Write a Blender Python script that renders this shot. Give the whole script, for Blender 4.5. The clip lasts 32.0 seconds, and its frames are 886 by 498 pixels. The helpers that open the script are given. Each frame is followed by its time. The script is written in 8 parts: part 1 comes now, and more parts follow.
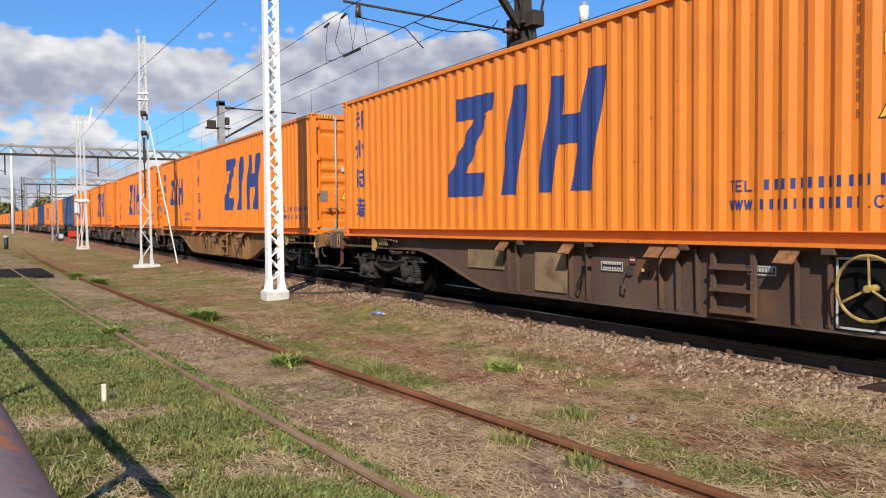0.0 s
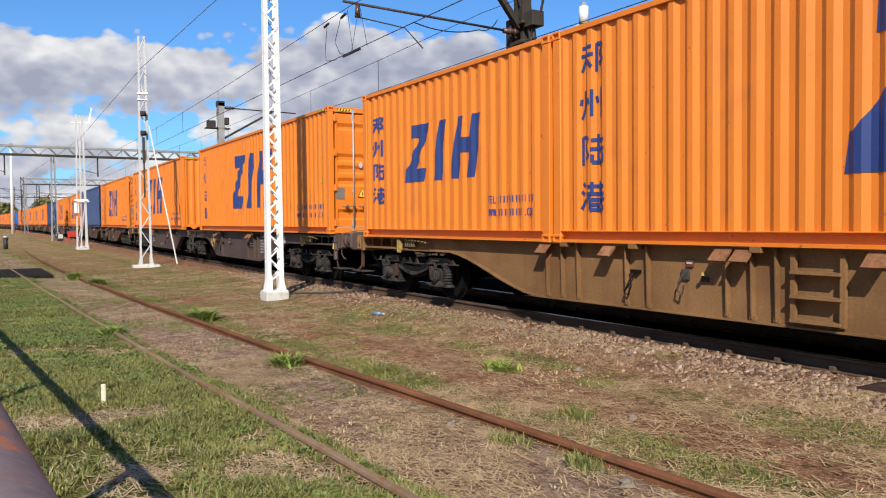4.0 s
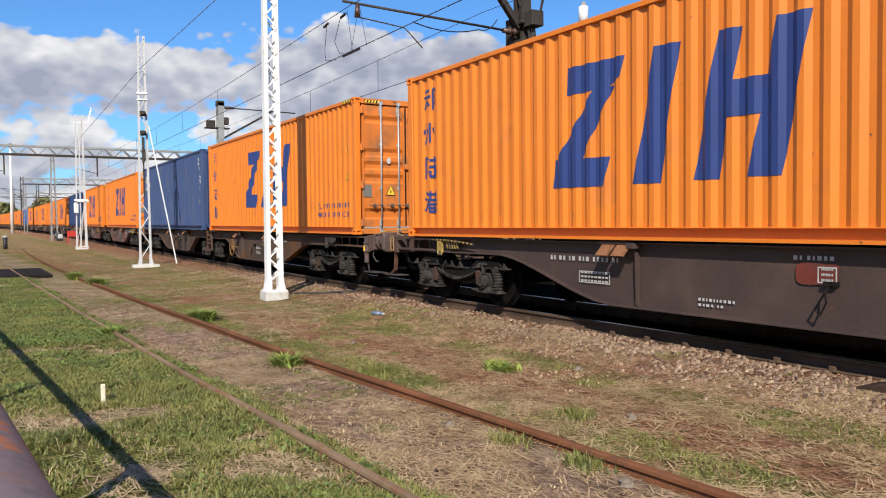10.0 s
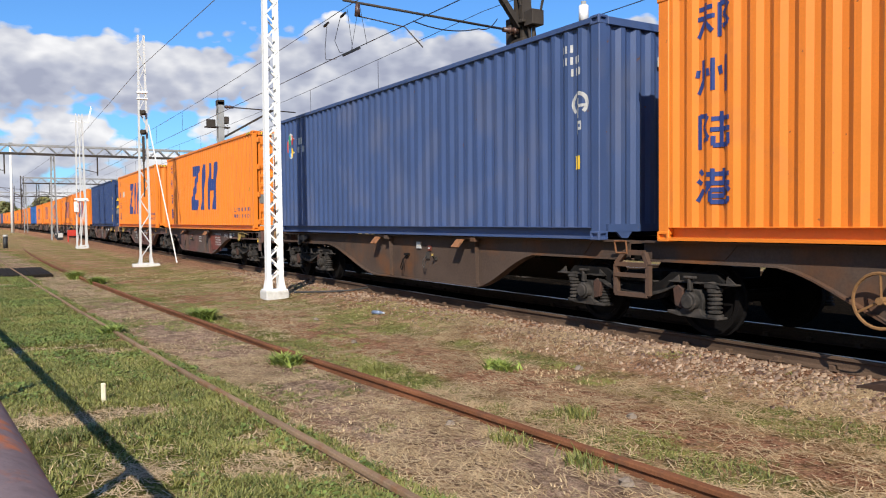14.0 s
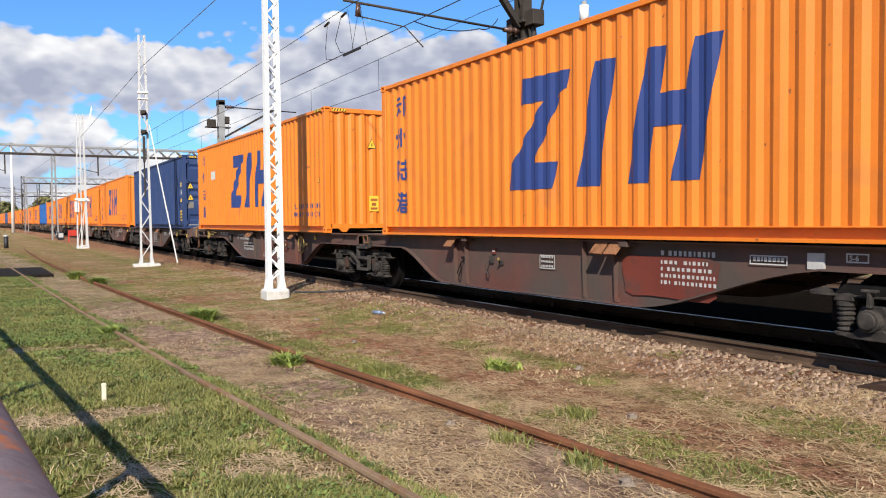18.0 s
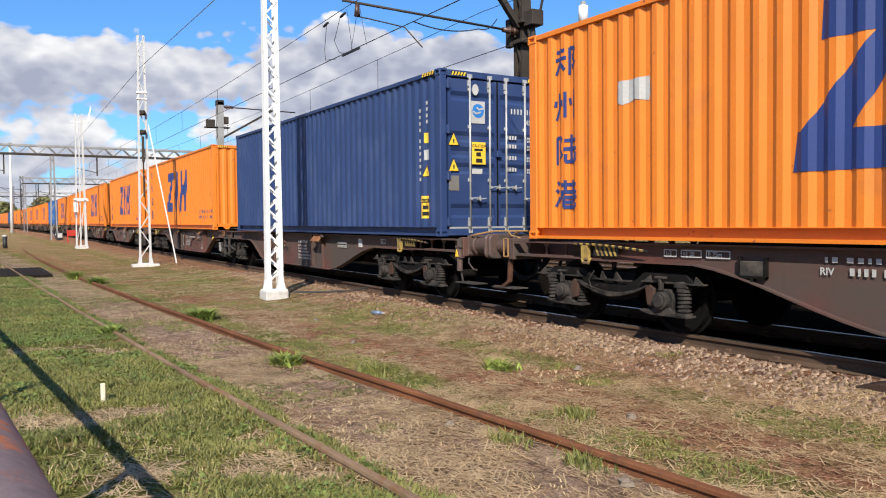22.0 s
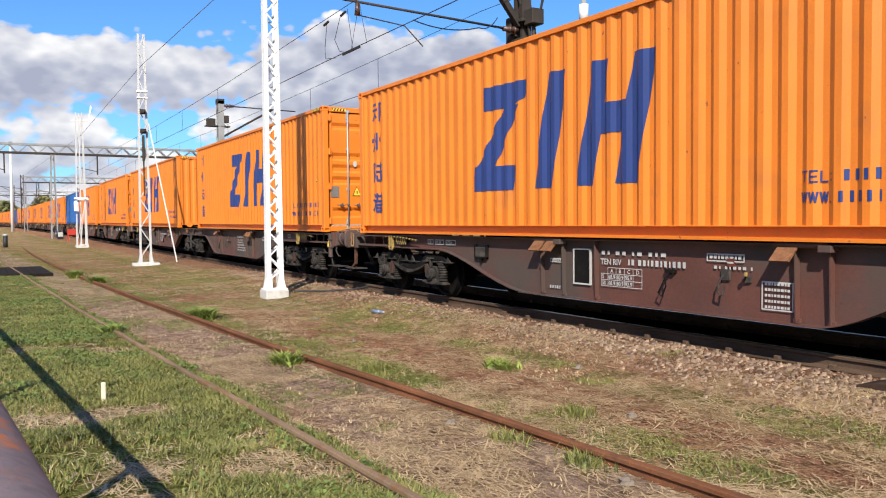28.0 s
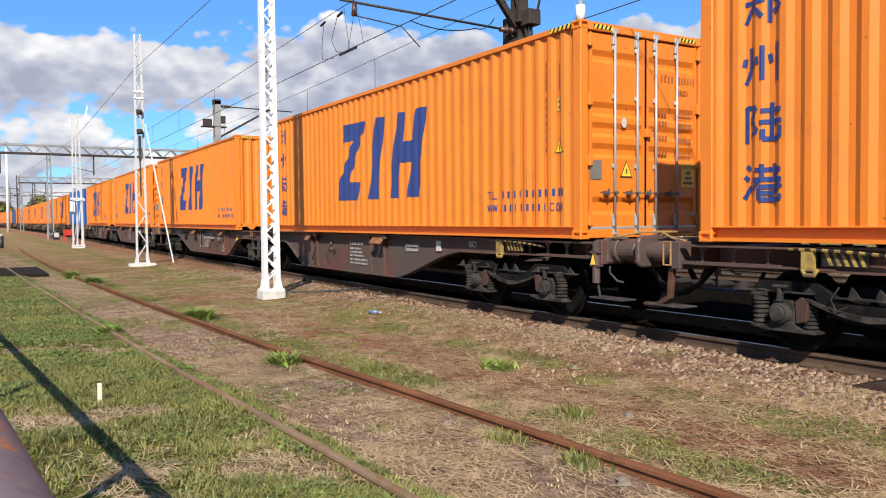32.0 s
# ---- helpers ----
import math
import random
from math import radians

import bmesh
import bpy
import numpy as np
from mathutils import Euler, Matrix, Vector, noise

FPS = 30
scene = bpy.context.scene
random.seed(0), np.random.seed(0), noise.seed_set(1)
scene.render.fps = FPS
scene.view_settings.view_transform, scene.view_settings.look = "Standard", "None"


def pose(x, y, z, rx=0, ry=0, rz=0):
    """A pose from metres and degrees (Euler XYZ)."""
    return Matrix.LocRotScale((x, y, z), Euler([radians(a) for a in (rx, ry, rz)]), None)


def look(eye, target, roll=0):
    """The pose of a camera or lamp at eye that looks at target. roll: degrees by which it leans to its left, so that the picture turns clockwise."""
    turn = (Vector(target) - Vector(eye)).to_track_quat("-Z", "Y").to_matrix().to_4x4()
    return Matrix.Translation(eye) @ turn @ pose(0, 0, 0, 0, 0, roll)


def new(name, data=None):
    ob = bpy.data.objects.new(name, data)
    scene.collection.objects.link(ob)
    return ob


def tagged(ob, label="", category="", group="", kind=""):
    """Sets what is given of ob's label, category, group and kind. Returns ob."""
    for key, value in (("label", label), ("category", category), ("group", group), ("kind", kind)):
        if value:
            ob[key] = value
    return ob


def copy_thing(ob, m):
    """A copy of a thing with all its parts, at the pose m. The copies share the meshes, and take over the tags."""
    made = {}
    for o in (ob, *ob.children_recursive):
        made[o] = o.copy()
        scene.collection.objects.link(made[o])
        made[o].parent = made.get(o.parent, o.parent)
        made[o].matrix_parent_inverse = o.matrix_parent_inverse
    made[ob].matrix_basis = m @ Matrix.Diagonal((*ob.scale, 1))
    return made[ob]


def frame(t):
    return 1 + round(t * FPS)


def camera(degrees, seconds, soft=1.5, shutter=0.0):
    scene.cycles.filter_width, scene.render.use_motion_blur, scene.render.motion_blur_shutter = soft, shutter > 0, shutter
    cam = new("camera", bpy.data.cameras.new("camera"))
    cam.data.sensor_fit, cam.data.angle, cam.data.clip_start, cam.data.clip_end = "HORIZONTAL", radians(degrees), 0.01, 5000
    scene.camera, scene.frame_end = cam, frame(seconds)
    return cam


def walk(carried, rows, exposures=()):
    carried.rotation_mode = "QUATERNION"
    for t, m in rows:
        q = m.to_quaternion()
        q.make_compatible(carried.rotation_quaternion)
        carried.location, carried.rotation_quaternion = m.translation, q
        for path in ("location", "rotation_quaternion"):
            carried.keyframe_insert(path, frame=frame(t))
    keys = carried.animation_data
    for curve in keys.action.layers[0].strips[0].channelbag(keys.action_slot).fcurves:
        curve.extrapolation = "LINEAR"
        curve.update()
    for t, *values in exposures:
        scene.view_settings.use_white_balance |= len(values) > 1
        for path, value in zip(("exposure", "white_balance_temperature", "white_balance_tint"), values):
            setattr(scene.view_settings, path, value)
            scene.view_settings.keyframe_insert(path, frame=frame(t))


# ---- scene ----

# ---- camera ----
EYE = Vector((0.0, 0.0, 1.375))
FOCAL, HALF_W, HALF_H = 1370.26, 784.0, 441.0
AHEAD, ASIDE, UPWARD = Vector((-0.8542, 0.5185, -0.0332)), Vector((0.5187, 0.8549, -0.0105)), Vector((-0.0229, 0.0262, 0.9994))
# seconds, and the small sway of the held camera to the side and down
SWAY = [
    (0, 0.0, 0.0), (0.5, 0.0, 0.0), (1, -1.5, 0.0), (1.5, 0.0, -0.6), (2, 0.0, 0.0), (2.5, 0.0, 0.0), (3, 0.0, 0.0), (3.5, 0.0, 0.0),
    (5.5, -4.0, 1.5), (6, -2.1, 0.0), (6.5, -0.6, 0.0), (7, -1.5, 0.0), (7.5, -1.5, 0.0), (8, -1.5, 0.0), (8.5, -0.9, 0.0), (9, 0.0, 0.0),
    (9.5, -1.2, 0.0), (10, -1.2, 0.0), (10.5, -1.2, -0.3), (11, -0.9, 0.0), (11.5, -1.5, 0.0), (12, -1.2, -1.2), (12.5, 0.0, -0.9), (13, -0.9, -1.5),
    (13.5, -1.5, -1.5), (14, -0.9, -1.5), (14.5, -9.2, -1.5), (16.5, -1.5, -1.5), (17, -2.5, -1.5), (17.5, -0.9, -1.5), (18, 0.0, -1.5), (18.5, -0.6, -1.5),
    (19, -1.5, -1.2), (19.5, -1.2, -1.5), (20, 0.0, -1.2), (20.5, 0.0, -0.6), (21, 0.0, -0.9), (21.5, -1.5, -1.2), (22, -1.5, -1.2), (22.5, -0.3, -0.6),
    (23, 0.0, 0.0), (23.5, -6.2, -1.5), (24, -1.5, 0.0), (24.5, -1.6, 0.0), (25, -2.1, -6.4), (25.5, -0.6, -5.2), (27.5, 0.0, -3.1), (28, -0.9, -3.1),
    (28.5, -1.2, -1.5), (29, -1.5, -1.5), (29.5, -3.4, -1.5), (30, -4.6, -1.5), (30.5, -5.2, -1.8), (31, -6.1, -1.8), (31.5, -6.4, -2.2), (32, -6.4, -2.2),
]
cam = camera(59.552, 32.0, soft=1.1)


def aim(dx, dy):
    to = AHEAD - ASIDE * (dx / FOCAL) + UPWARD * (dy / FOCAL)
    return look(EYE, EYE + to * 20, -0.602)


walk(cam, [(t, aim(dx, dy)) for t, dx, dy in SWAY], [(0, 0.38), (9, 0.40), (12, 0.40), (14, 0.50), (17, 0.58), (20, 0.54), (22, 0.54), (23, 0.60), (24, 0.76), (25, 0.74), (28, 0.59), (30, 0.57), (32, 0.56)])

# ---- light ----
SUN_TRAVEL, SUN_HEIGHT = radians(144), radians(37)
sun_way = Vector((math.cos(SUN_TRAVEL) * math.cos(SUN_HEIGHT), math.sin(SUN_TRAVEL) * math.cos(SUN_HEIGHT), -math.sin(SUN_HEIGHT)))
sun_data = bpy.data.lights.new("sun", "SUN")
sun_data.energy, sun_data.angle, sun_data.color = 5.0, radians(0.53), (1.0, 0.93, 0.82)
sun = new("sun", sun_data)
sun.matrix_world = look(-sun_way * 60, (0, 0, 0))


def link(tree, a, b):
    tree.links.new(a, b)


def make_world():
    world = bpy.data.worlds.new("world")
    scene.world = world
    world.use_nodes = True
    tree = world.node_tree
    nodes = tree.nodes
    nodes.clear()
    out, back = nodes.new("ShaderNodeOutputWorld"), nodes.new("ShaderNodeBackground")
    sky = nodes.new("ShaderNodeTexSky")
    sky.sky_type, sky.sun_disc = "NISHITA", False
    sky.sun_elevation, sky.sun_rotation = SUN_HEIGHT, radians(126)
    sky.air_density, sky.dust_density, sky.ozone_density = 1.0, 0.6, 2.5
    geo = nodes.new("ShaderNodeTexCoord")
    sep = nodes.new("ShaderNodeSeparateXYZ")
    link(tree, geo.outputs["Generated"], sep.inputs[0])
    def cloud_noise(shift, scale, detail, rough):
        move = nodes.new("ShaderNodeMapping")
        move.inputs["Location"].default_value = shift
        move.inputs["Scale"].default_value = (1.0, 1.0, 2.3)
        n = nodes.new("ShaderNodeTexNoise")
        n.inputs["Scale"].default_value, n.inputs["Detail"].default_value, n.inputs["Roughness"].default_value = scale, detail, rough
        link(tree, geo.outputs["Generated"], move.inputs["Vector"])
        link(tree, move.outputs[0], n.inputs["Vector"])
        return n.outputs["Fac"]

    def ramp(source, *stops):
        r = nodes.new("ShaderNodeValToRGB")
        e = r.color_ramp.elements
        while len(e) < len(stops):
            e.new(0.5)
        for el, (pos, col) in zip(e, stops):
            el.position, el.color = pos, (*col, 1) if isinstance(col, tuple) else (col, col, col, 1)
        link(tree, source, r.inputs[0])
        return r.outputs[0]

    def op(kind, a, c, clamp=False):
        x = nodes.new("ShaderNodeMath")
        x.operation, x.use_clamp = kind, clamp
        for i, v in enumerate((a, c)):
            if isinstance(v, (int, float)):
                x.inputs[i].default_value = v
            else:
                link(tree, v, x.inputs[i])
        return x.outputs[0]

    def lobes(shift, scale):
        move = nodes.new("ShaderNodeMapping")
        move.inputs["Location"].default_value = shift
        move.inputs["Scale"].default_value = (1.0, 1.0, 1.5)
        v = nodes.new("ShaderNodeTexVoronoi")
        v.feature = "SMOOTH_F1"
        v.inputs["Scale"].default_value, v.inputs["Smoothness"].default_value = scale, 0.35
        link(tree, geo.outputs["Generated"], move.inputs["Vector"])
        link(tree, move.outputs[0], v.inputs["Vector"])
        return v.outputs["Distance"]

    def heap(dz):
        """How dense the cumulus is, looked at dz lower."""
        shift = (CLOUD_SHIFT[0], CLOUD_SHIFT[1], CLOUD_SHIFT[2] + dz)
        puffs = op("ADD", op("MULTIPLY", op("SUBTRACT", 0.4, lobes(shift, 13.0)), 0.20), op("ADD", op("MULTIPLY", op("SUBTRACT", 0.4, lobes(shift, 31.0)), 0.14), op("MULTIPLY", op("SUBTRACT", 0.4, lobes(shift, 68.0)), 0.07)))
        wide = op("MULTIPLY", op("SUBTRACT", cloud_noise(shift, 3.3, 9, 0.58), 0.5), 0.72)
        return op("ADD", op("ADD", wide, puffs), 0.5)

    # a wide bank of cumulus low in the sky, clear blue above it
    here, above = heap(0.0), heap(0.035)
    bank = ramp(sep.outputs[2], (0.0, 0.75), (0.06, 0.73), (0.105, 0.65), (0.145, 0.72), (0.205, 0.73), (0.238, 0.57), (0.264, 0.36), (0.5, 0.22), (1.0, 0.25))
    total = op("SUBTRACT", op("ADD", here, bank), 0.5)
    mask = ramp(total, (0.50, 0.0), (0.545, 1.0))
    crest = op("MULTIPLY", op("SUBTRACT", here, above), 3.0)
    soft = cloud_noise((4.0, 2.0, 1.0), 2.6, 6, 0.5)
    lit = op("ADD", op("ADD", op("MULTIPLY", soft, 0.95), crest), op("MULTIPLY", op("SUBTRACT", 0.62, total), 1.5))
    tone = ramp(lit, (0.18, (0.39, 0.42, 0.54)), (0.42, (0.51, 0.54, 0.645)), (0.58, (0.64, 0.66, 0.735)), (0.74, (0.78, 0.79, 0.835)), (0.92, (0.93, 0.93, 0.95)))
    strength = nodes.new("ShaderNodeVectorMath")
    strength.operation = "SCALE"
    strength.inputs["Scale"].default_value = 0.125
    tint = nodes.new("ShaderNodeMix")
    tint.data_type, tint.blend_type = "RGBA", "MULTIPLY"
    tint.inputs[0].default_value = 1.0
    tint.inputs[7].default_value = (0.53, 0.92, 1.33, 1)
    link(tree, sky.outputs[0], tint.inputs[6])
    link(tree, tint.outputs[2], strength.inputs[0])
    mix = nodes.new("ShaderNodeMix")
    mix.data_type = "RGBA"
    link(tree, mask, mix.inputs[0])
    link(tree, strength.outputs[0], mix.inputs[6])
    link(tree, tone, mix.inputs[7])
    link(tree, mix.outputs[2], back.inputs[0])
    back.inputs[1].default_value = 0.72
    link(tree, back.outputs[0], out.inputs[0])


CLOUD_SHIFT = (1.45, 0.3, 0.2)
make_world()

# ---- materials ----


def material(name, base, rough=0.7, metal=0.0, vary=0.12, grain=60.0, bump=0.15, dirt=None, dirt_scale=2.0, dirt_lo=0.5, dirt_hi=0.72,
             streak=False, chips=None, random_tone=0.0, dirt_rough=0.9, coat=0.0, low_dirt=None):
    """Painted, rusty or mineral surface: tone variation at two scales, dirt patches, streaks and chips, fine relief."""
    m = bpy.data.materials.new(name)
    m.use_nodes = True
    t = m.node_tree
    n = t.nodes
    b = n["Principled BSDF"]
    b.inputs["Metallic"].default_value = metal
    b.inputs["Roughness"].default_value = rough
    b.inputs["Coat Weight"].default_value = coat
    if rough >= 0.7:
        b.inputs["Specular IOR Level"].default_value = 0.12
    co = n.new("ShaderNodeTexCoord").outputs["Object"]

    def noise_at(scale, detail=5.0, stretch=None):
        src = co
        if stretch:
            mp = n.new("ShaderNodeMapping")
            mp.inputs["Scale"].default_value = stretch
            link(t, co, mp.inputs[0])
            src = mp.outputs[0]
        x = n.new("ShaderNodeTexNoise")
        x.inputs["Scale"].default_value, x.inputs["Detail"].default_value = scale, detail
        link(t, src, x.inputs["Vector"])
        return x.outputs["Fac"]

    def span(src, lo, hi, a, c):
        r = n.new("ShaderNodeMapRange")
        for i, v in enumerate((lo, hi, a, c)):
            r.inputs[i + 1].default_value = v
        link(t, src, r.inputs[0])
        return r.outputs[0]

    def blend(fac, c1, c2, kind="MIX"):
        x = n.new("ShaderNodeMix")
        x.data_type, x.blend_type = "RGBA", kind
        for sock, v in ((x.inputs[0], fac), (x.inputs[6], c1), (x.inputs[7], c2)):
            if isinstance(v, (int, float)):
                sock.default_value = v
            elif isinstance(v, tuple):
                sock.default_value = (*v, 1)
            else:
                link(t, v, sock)
        return x.outputs[2]

    coarse, fine = noise_at(1.3, 4), noise_at(grain, 6)
    tone = span(coarse, 0.3, 0.7, 1 - vary, 1 + vary * 0.6)
    tone2 = span(fine, 0.3, 0.7, 1 - vary * 0.7, 1 + vary * 0.5)
    mul = n.new("ShaderNodeMath")
    mul.operation = "MULTIPLY"
    link(t, tone, mul.inputs[0])
    link(t, tone2, mul.inputs[1])
    val = mul.outputs[0]
    if random_tone:
        info = n.new("ShaderNodeObjectInfo")
        m2 = n.new("ShaderNodeMath")
        m2.operation = "MULTIPLY"
        link(t, span(info.outputs["Random"], 0, 1, 1 - random_tone, 1 + random_tone), m2.inputs[0])
        link(t, val, m2.inputs[1])
        val = m2.outputs[0]
    sc = n.new("ShaderNodeVectorMath")
    sc.operation = "SCALE"
    sc.inputs[0].default_value = base
    link(t, val, sc.inputs["Scale"])
    colour = sc.outputs[0]
    rough_out = None
    if dirt:
        patch = span(noise_at(dirt_scale, 8), dirt_lo, dirt_hi, 0, 1)
        colour = blend(patch, colour, dirt)
        rough_out = span(patch, 0, 1, rough, dirt_rough)
    if streak:
        run = span(noise_at(9.0, 4, (1.0, 1.0, 0.06)), 0.56, 0.78, 0, 0.26)
        colour = blend(run, colour, streak)
    if chips:
        chip = span(noise_at(11.0, 9), 0.715, 0.74, 0, 1)
        colour = blend(chip, colour, chips)
    link(t, colour, b.inputs["Base Color"])
    if rough_out:
        link(t, rough_out, b.inputs["Roughness"])
    if bump:
        bp = n.new("ShaderNodeBump")
        bp.inputs["Strength"].default_value, bp.inputs["Distance"].default_value = bump, 0.01
        link(t, fine, bp.inputs["Height"])
        link(t, bp.outputs[0], b.inputs["Normal"])
    return m


ORANGE = material("orange_paint", (0.679, 0.181, 0.0133), 0.5, 0, 0.07, 45, 0.04, dirt=(0.452, 0.133, 0.0234), dirt_scale=1.4, dirt_lo=0.58, dirt_hi=0.82, streak=(0.39, 0.117, 0.0273), chips=(0.234, 0.0702, 0.0234))
ORANGE_OLD = material("weathered_orange_paint", (0.577, 0.156, 0.0172), 0.6, 0, 0.12, 45, 0.06, dirt=(0.234, 0.101, 0.039), dirt_scale=2.2, dirt_lo=0.47, dirt_hi=0.7, streak=(0.156, 0.078, 0.039), chips=(0.156, 0.0546, 0.0234))
NAVY = material("navy_paint", (0.0165, 0.038, 0.118), 0.55, 0, 0.10, 45, 0.04, dirt=(0.025, 0.0484, 0.125), dirt_scale=1.2)
NAVY_DULL = material("dull_blue_paint", (0.0359, 0.064, 0.156), 0.55, 0, 0.10, 45, 0.05, dirt=(0.0585, 0.078, 0.148), dirt_scale=1.0, streak=(0.078, 0.0858, 0.125), chips=(0.0936, 0.039, 0.0234))
BRIGHT_BLUE = material("bright_blue_paint", (0.0156, 0.101, 0.328), 0.5, 0, 0.12, 45, 0.05, streak=(0.039, 0.0936, 0.218))
MARK_BLUE = material("blue_marking_paint", (0.018, 0.038, 0.155), 0.5, 0, 0.1, 30, 0.03, chips=(0.078, 0.0468, 0.0936))
MARK_DARK = material("faded_dark_marking", (0.078, 0.0351, 0.039), 0.6, 0, 0.2, 40, 0)
MARK_BROWN = material("brown_marking", (0.312, 0.0897, 0.0195), 0.6, 0, 0.2, 40, 0)
WHITE_MARK = material("white_marking", (0.44, 0.43, 0.41), 0.6, 0, 0.15, 40, 0)
YELLOW = material("yellow_label", (0.80, 0.50, 0.04), 0.5, 0, 0.1, 40, 0)
HAZARD_YELLOW = material("worn_yellow_paint", (0.359, 0.242, 0.0546), 0.65, 0, 0.25, 30, 0.1, dirt=(0.117, 0.0741, 0.039), dirt_scale=7, dirt_lo=0.45, dirt_hi=0.65)
BLACK = material("black_paint", (0.0117, 0.0109, 0.0101), 0.6, 0, 0.2, 40, 0.05)
LABEL_BLUE = material("blue_label", (0.0234, 0.172, 0.468), 0.5, 0, 0.05, 40, 0)
HANDLE = material("dark_greased_handle", (0.13, 0.125, 0.12), 0.45, 0.4, 0.2, 40, 0.1)
GALV = material("galvanised_steel", (0.40, 0.40, 0.39), 0.45, 0.3, 0.12, 30, 0.06, dirt=(0.36, 0.33, 0.30), dirt_scale=5, dirt_lo=0.58, dirt_hi=0.8)
PLATE = material("grey_data_plate", (0.257, 0.242, 0.218), 0.5, 0.5, 0.2, 60, 0.1)
RUBBER = material("black_rubber", (0.00936, 0.00936, 0.00936), 0.7, 0, 0.2, 40, 0.05)
WAGON_BROWN = material("red_brown_wagon_paint", (0.105, 0.039, 0.0273), 0.62, 0, 0.2, 40, 0.15, dirt=(0.064, 0.0452, 0.0367), dirt_scale=0.8, dirt_lo=0.40, dirt_hi=0.60, streak=(0.0429, 0.0328, 0.0265), chips=(0.078, 0.0273, 0.0156))
REPAINT = material("red_brown_fresh_paint", (0.133, 0.025, 0.014), 0.6, 0, 0.2, 40, 0.1, dirt=(0.0702, 0.0312, 0.0218), dirt_scale=4)
WAGON_DARK = material("dark_brown_wagon_paint", (0.0585, 0.0351, 0.0281), 0.66, 0, 0.2, 40, 0.15, dirt=(0.078, 0.0468, 0.0328), dirt_scale=1.3, streak=(0.0273, 0.0203, 0.0156), chips=(0.0936, 0.0351, 0.0156))
WAGON_TAN = material("tan_rusted_wagon_paint", (0.211, 0.113, 0.0484), 0.75, 0, 0.22, 35, 0.2, dirt=(0.133, 0.0624, 0.0281), dirt_scale=1.6, dirt_lo=0.45, dirt_hi=0.75, streak=(0.0858, 0.0468, 0.0234))
WAGON_GREY = material("grimy_grey_brown_wagon_paint", (0.0975, 0.0608, 0.0437), 0.72, 0, 0.22, 35, 0.2, dirt=(0.133, 0.0663, 0.0351), dirt_scale=1.5, dirt_lo=0.5, dirt_hi=0.75, streak=(0.039, 0.0281, 0.0203))
WAGON_RUST = material("rust_patched_wagon_paint", (0.0741, 0.0507, 0.039), 0.72, 0, 0.22, 35, 0.2, dirt=(0.148, 0.0585, 0.0203), dirt_scale=0.9, dirt_lo=0.52, dirt_hi=0.72, streak=(0.0312, 0.0218, 0.0172))
SILL_TAN = material("faded_tan_panel_paint", (0.211, 0.148, 0.0858), 0.75, 0, 0.2, 35, 0.15, dirt=(0.117, 0.0702, 0.039), dirt_scale=4)
RUSTY_STEEL = material("rusty_steel", (0.085, 0.042, 0.028), 0.82, 0.1, 0.3, 45, 0.3, dirt=(0.14, 0.07, 0.038), dirt_scale=5)
RUST_FLAP = material("rusty_worn_flap", (0.265, 0.121, 0.0585), 0.8, 0.1, 0.3, 45, 0.3, dirt=(0.109, 0.0468, 0.0234), dirt_scale=9)
# grime, with the shade beneath the wagons put into its near-black
GRIME_AND_SHADE = material("grimy_steel_with_shade", (0.00702, 0.00624, 0.00585), 0.8, 0.0, 0.3, 40, 0.25, dirt=(0.0156, 0.0133, 0.0109), dirt_scale=6)
GRIME_LIGHT = material("dusty_grey_steel", (0.0484, 0.0429, 0.039), 0.8, 0.0, 0.3, 40, 0.25, dirt=(0.0936, 0.078, 0.0663), dirt_scale=6)
BOGIE_GREY = material("dusty_bogie_steel", (0.022, 0.020, 0.018), 0.82, 0.0, 0.3, 50, 0.3, dirt=(0.055, 0.047, 0.041), dirt_scale=7, dirt_lo=0.40, dirt_hi=0.62)
BOGIE_RUST = material("rusty_damper_steel", (0.0663, 0.0374, 0.0281), 0.85, 0.0, 0.3, 50, 0.3, dirt=(0.039, 0.0312, 0.0265), dirt_scale=8)
# wheel colour darkened to near-black to carry the shade under the wagon
WHEEL_STEEL_SHADED = material("worn_wheel_steel_shaded", (0.00546, 0.00468, 0.00468), 0.8, 0.0, 0.25, 40, 0.15)
IRON_PLATE = material("dark_iron_plate", (0.045, 0.027, 0.02), 0.9, 0, 0.3, 30, 0.3)
BUFFER_BROWN = material("greasy_brown_buffer_steel", (0.085, 0.052, 0.043), 0.6, 0, 0.25, 30, 0.15, dirt=(0.045, 0.036, 0.031), dirt_scale=4)
ROD_TAN = material("tan_rusted_rod", (0.30, 0.175, 0.075), 0.75, 0, 0.3, 30, 0.2)
RAIL_SIDE = material("brown_rail_side", (0.085, 0.054, 0.036), 0.9, 0.0, 0.3, 60, 0.25)
RAIL_HEAD = material("shiny_rail_head", (0.42, 0.41, 0.42), 0.3, 0.95, 0.1, 60, 0.05)
RAIL_RUST = material("orange_rusty_rail", (0.179, 0.0741, 0.0359), 0.85, 0.05, 0.3, 70, 0.35, dirt=(0.117, 0.0546, 0.0312), dirt_scale=7)
RAIL_PALE = material("dusty_rusty_rail", (0.234, 0.156, 0.0975), 0.9, 0.0, 0.3, 70, 0.35, dirt=(0.187, 0.0936, 0.0468), dirt_scale=7)
SLEEPER = material("oily_dark_sleeper", (0.039, 0.0328, 0.0281), 0.9, 0, 0.25, 30, 0.3, random_tone=0.2)
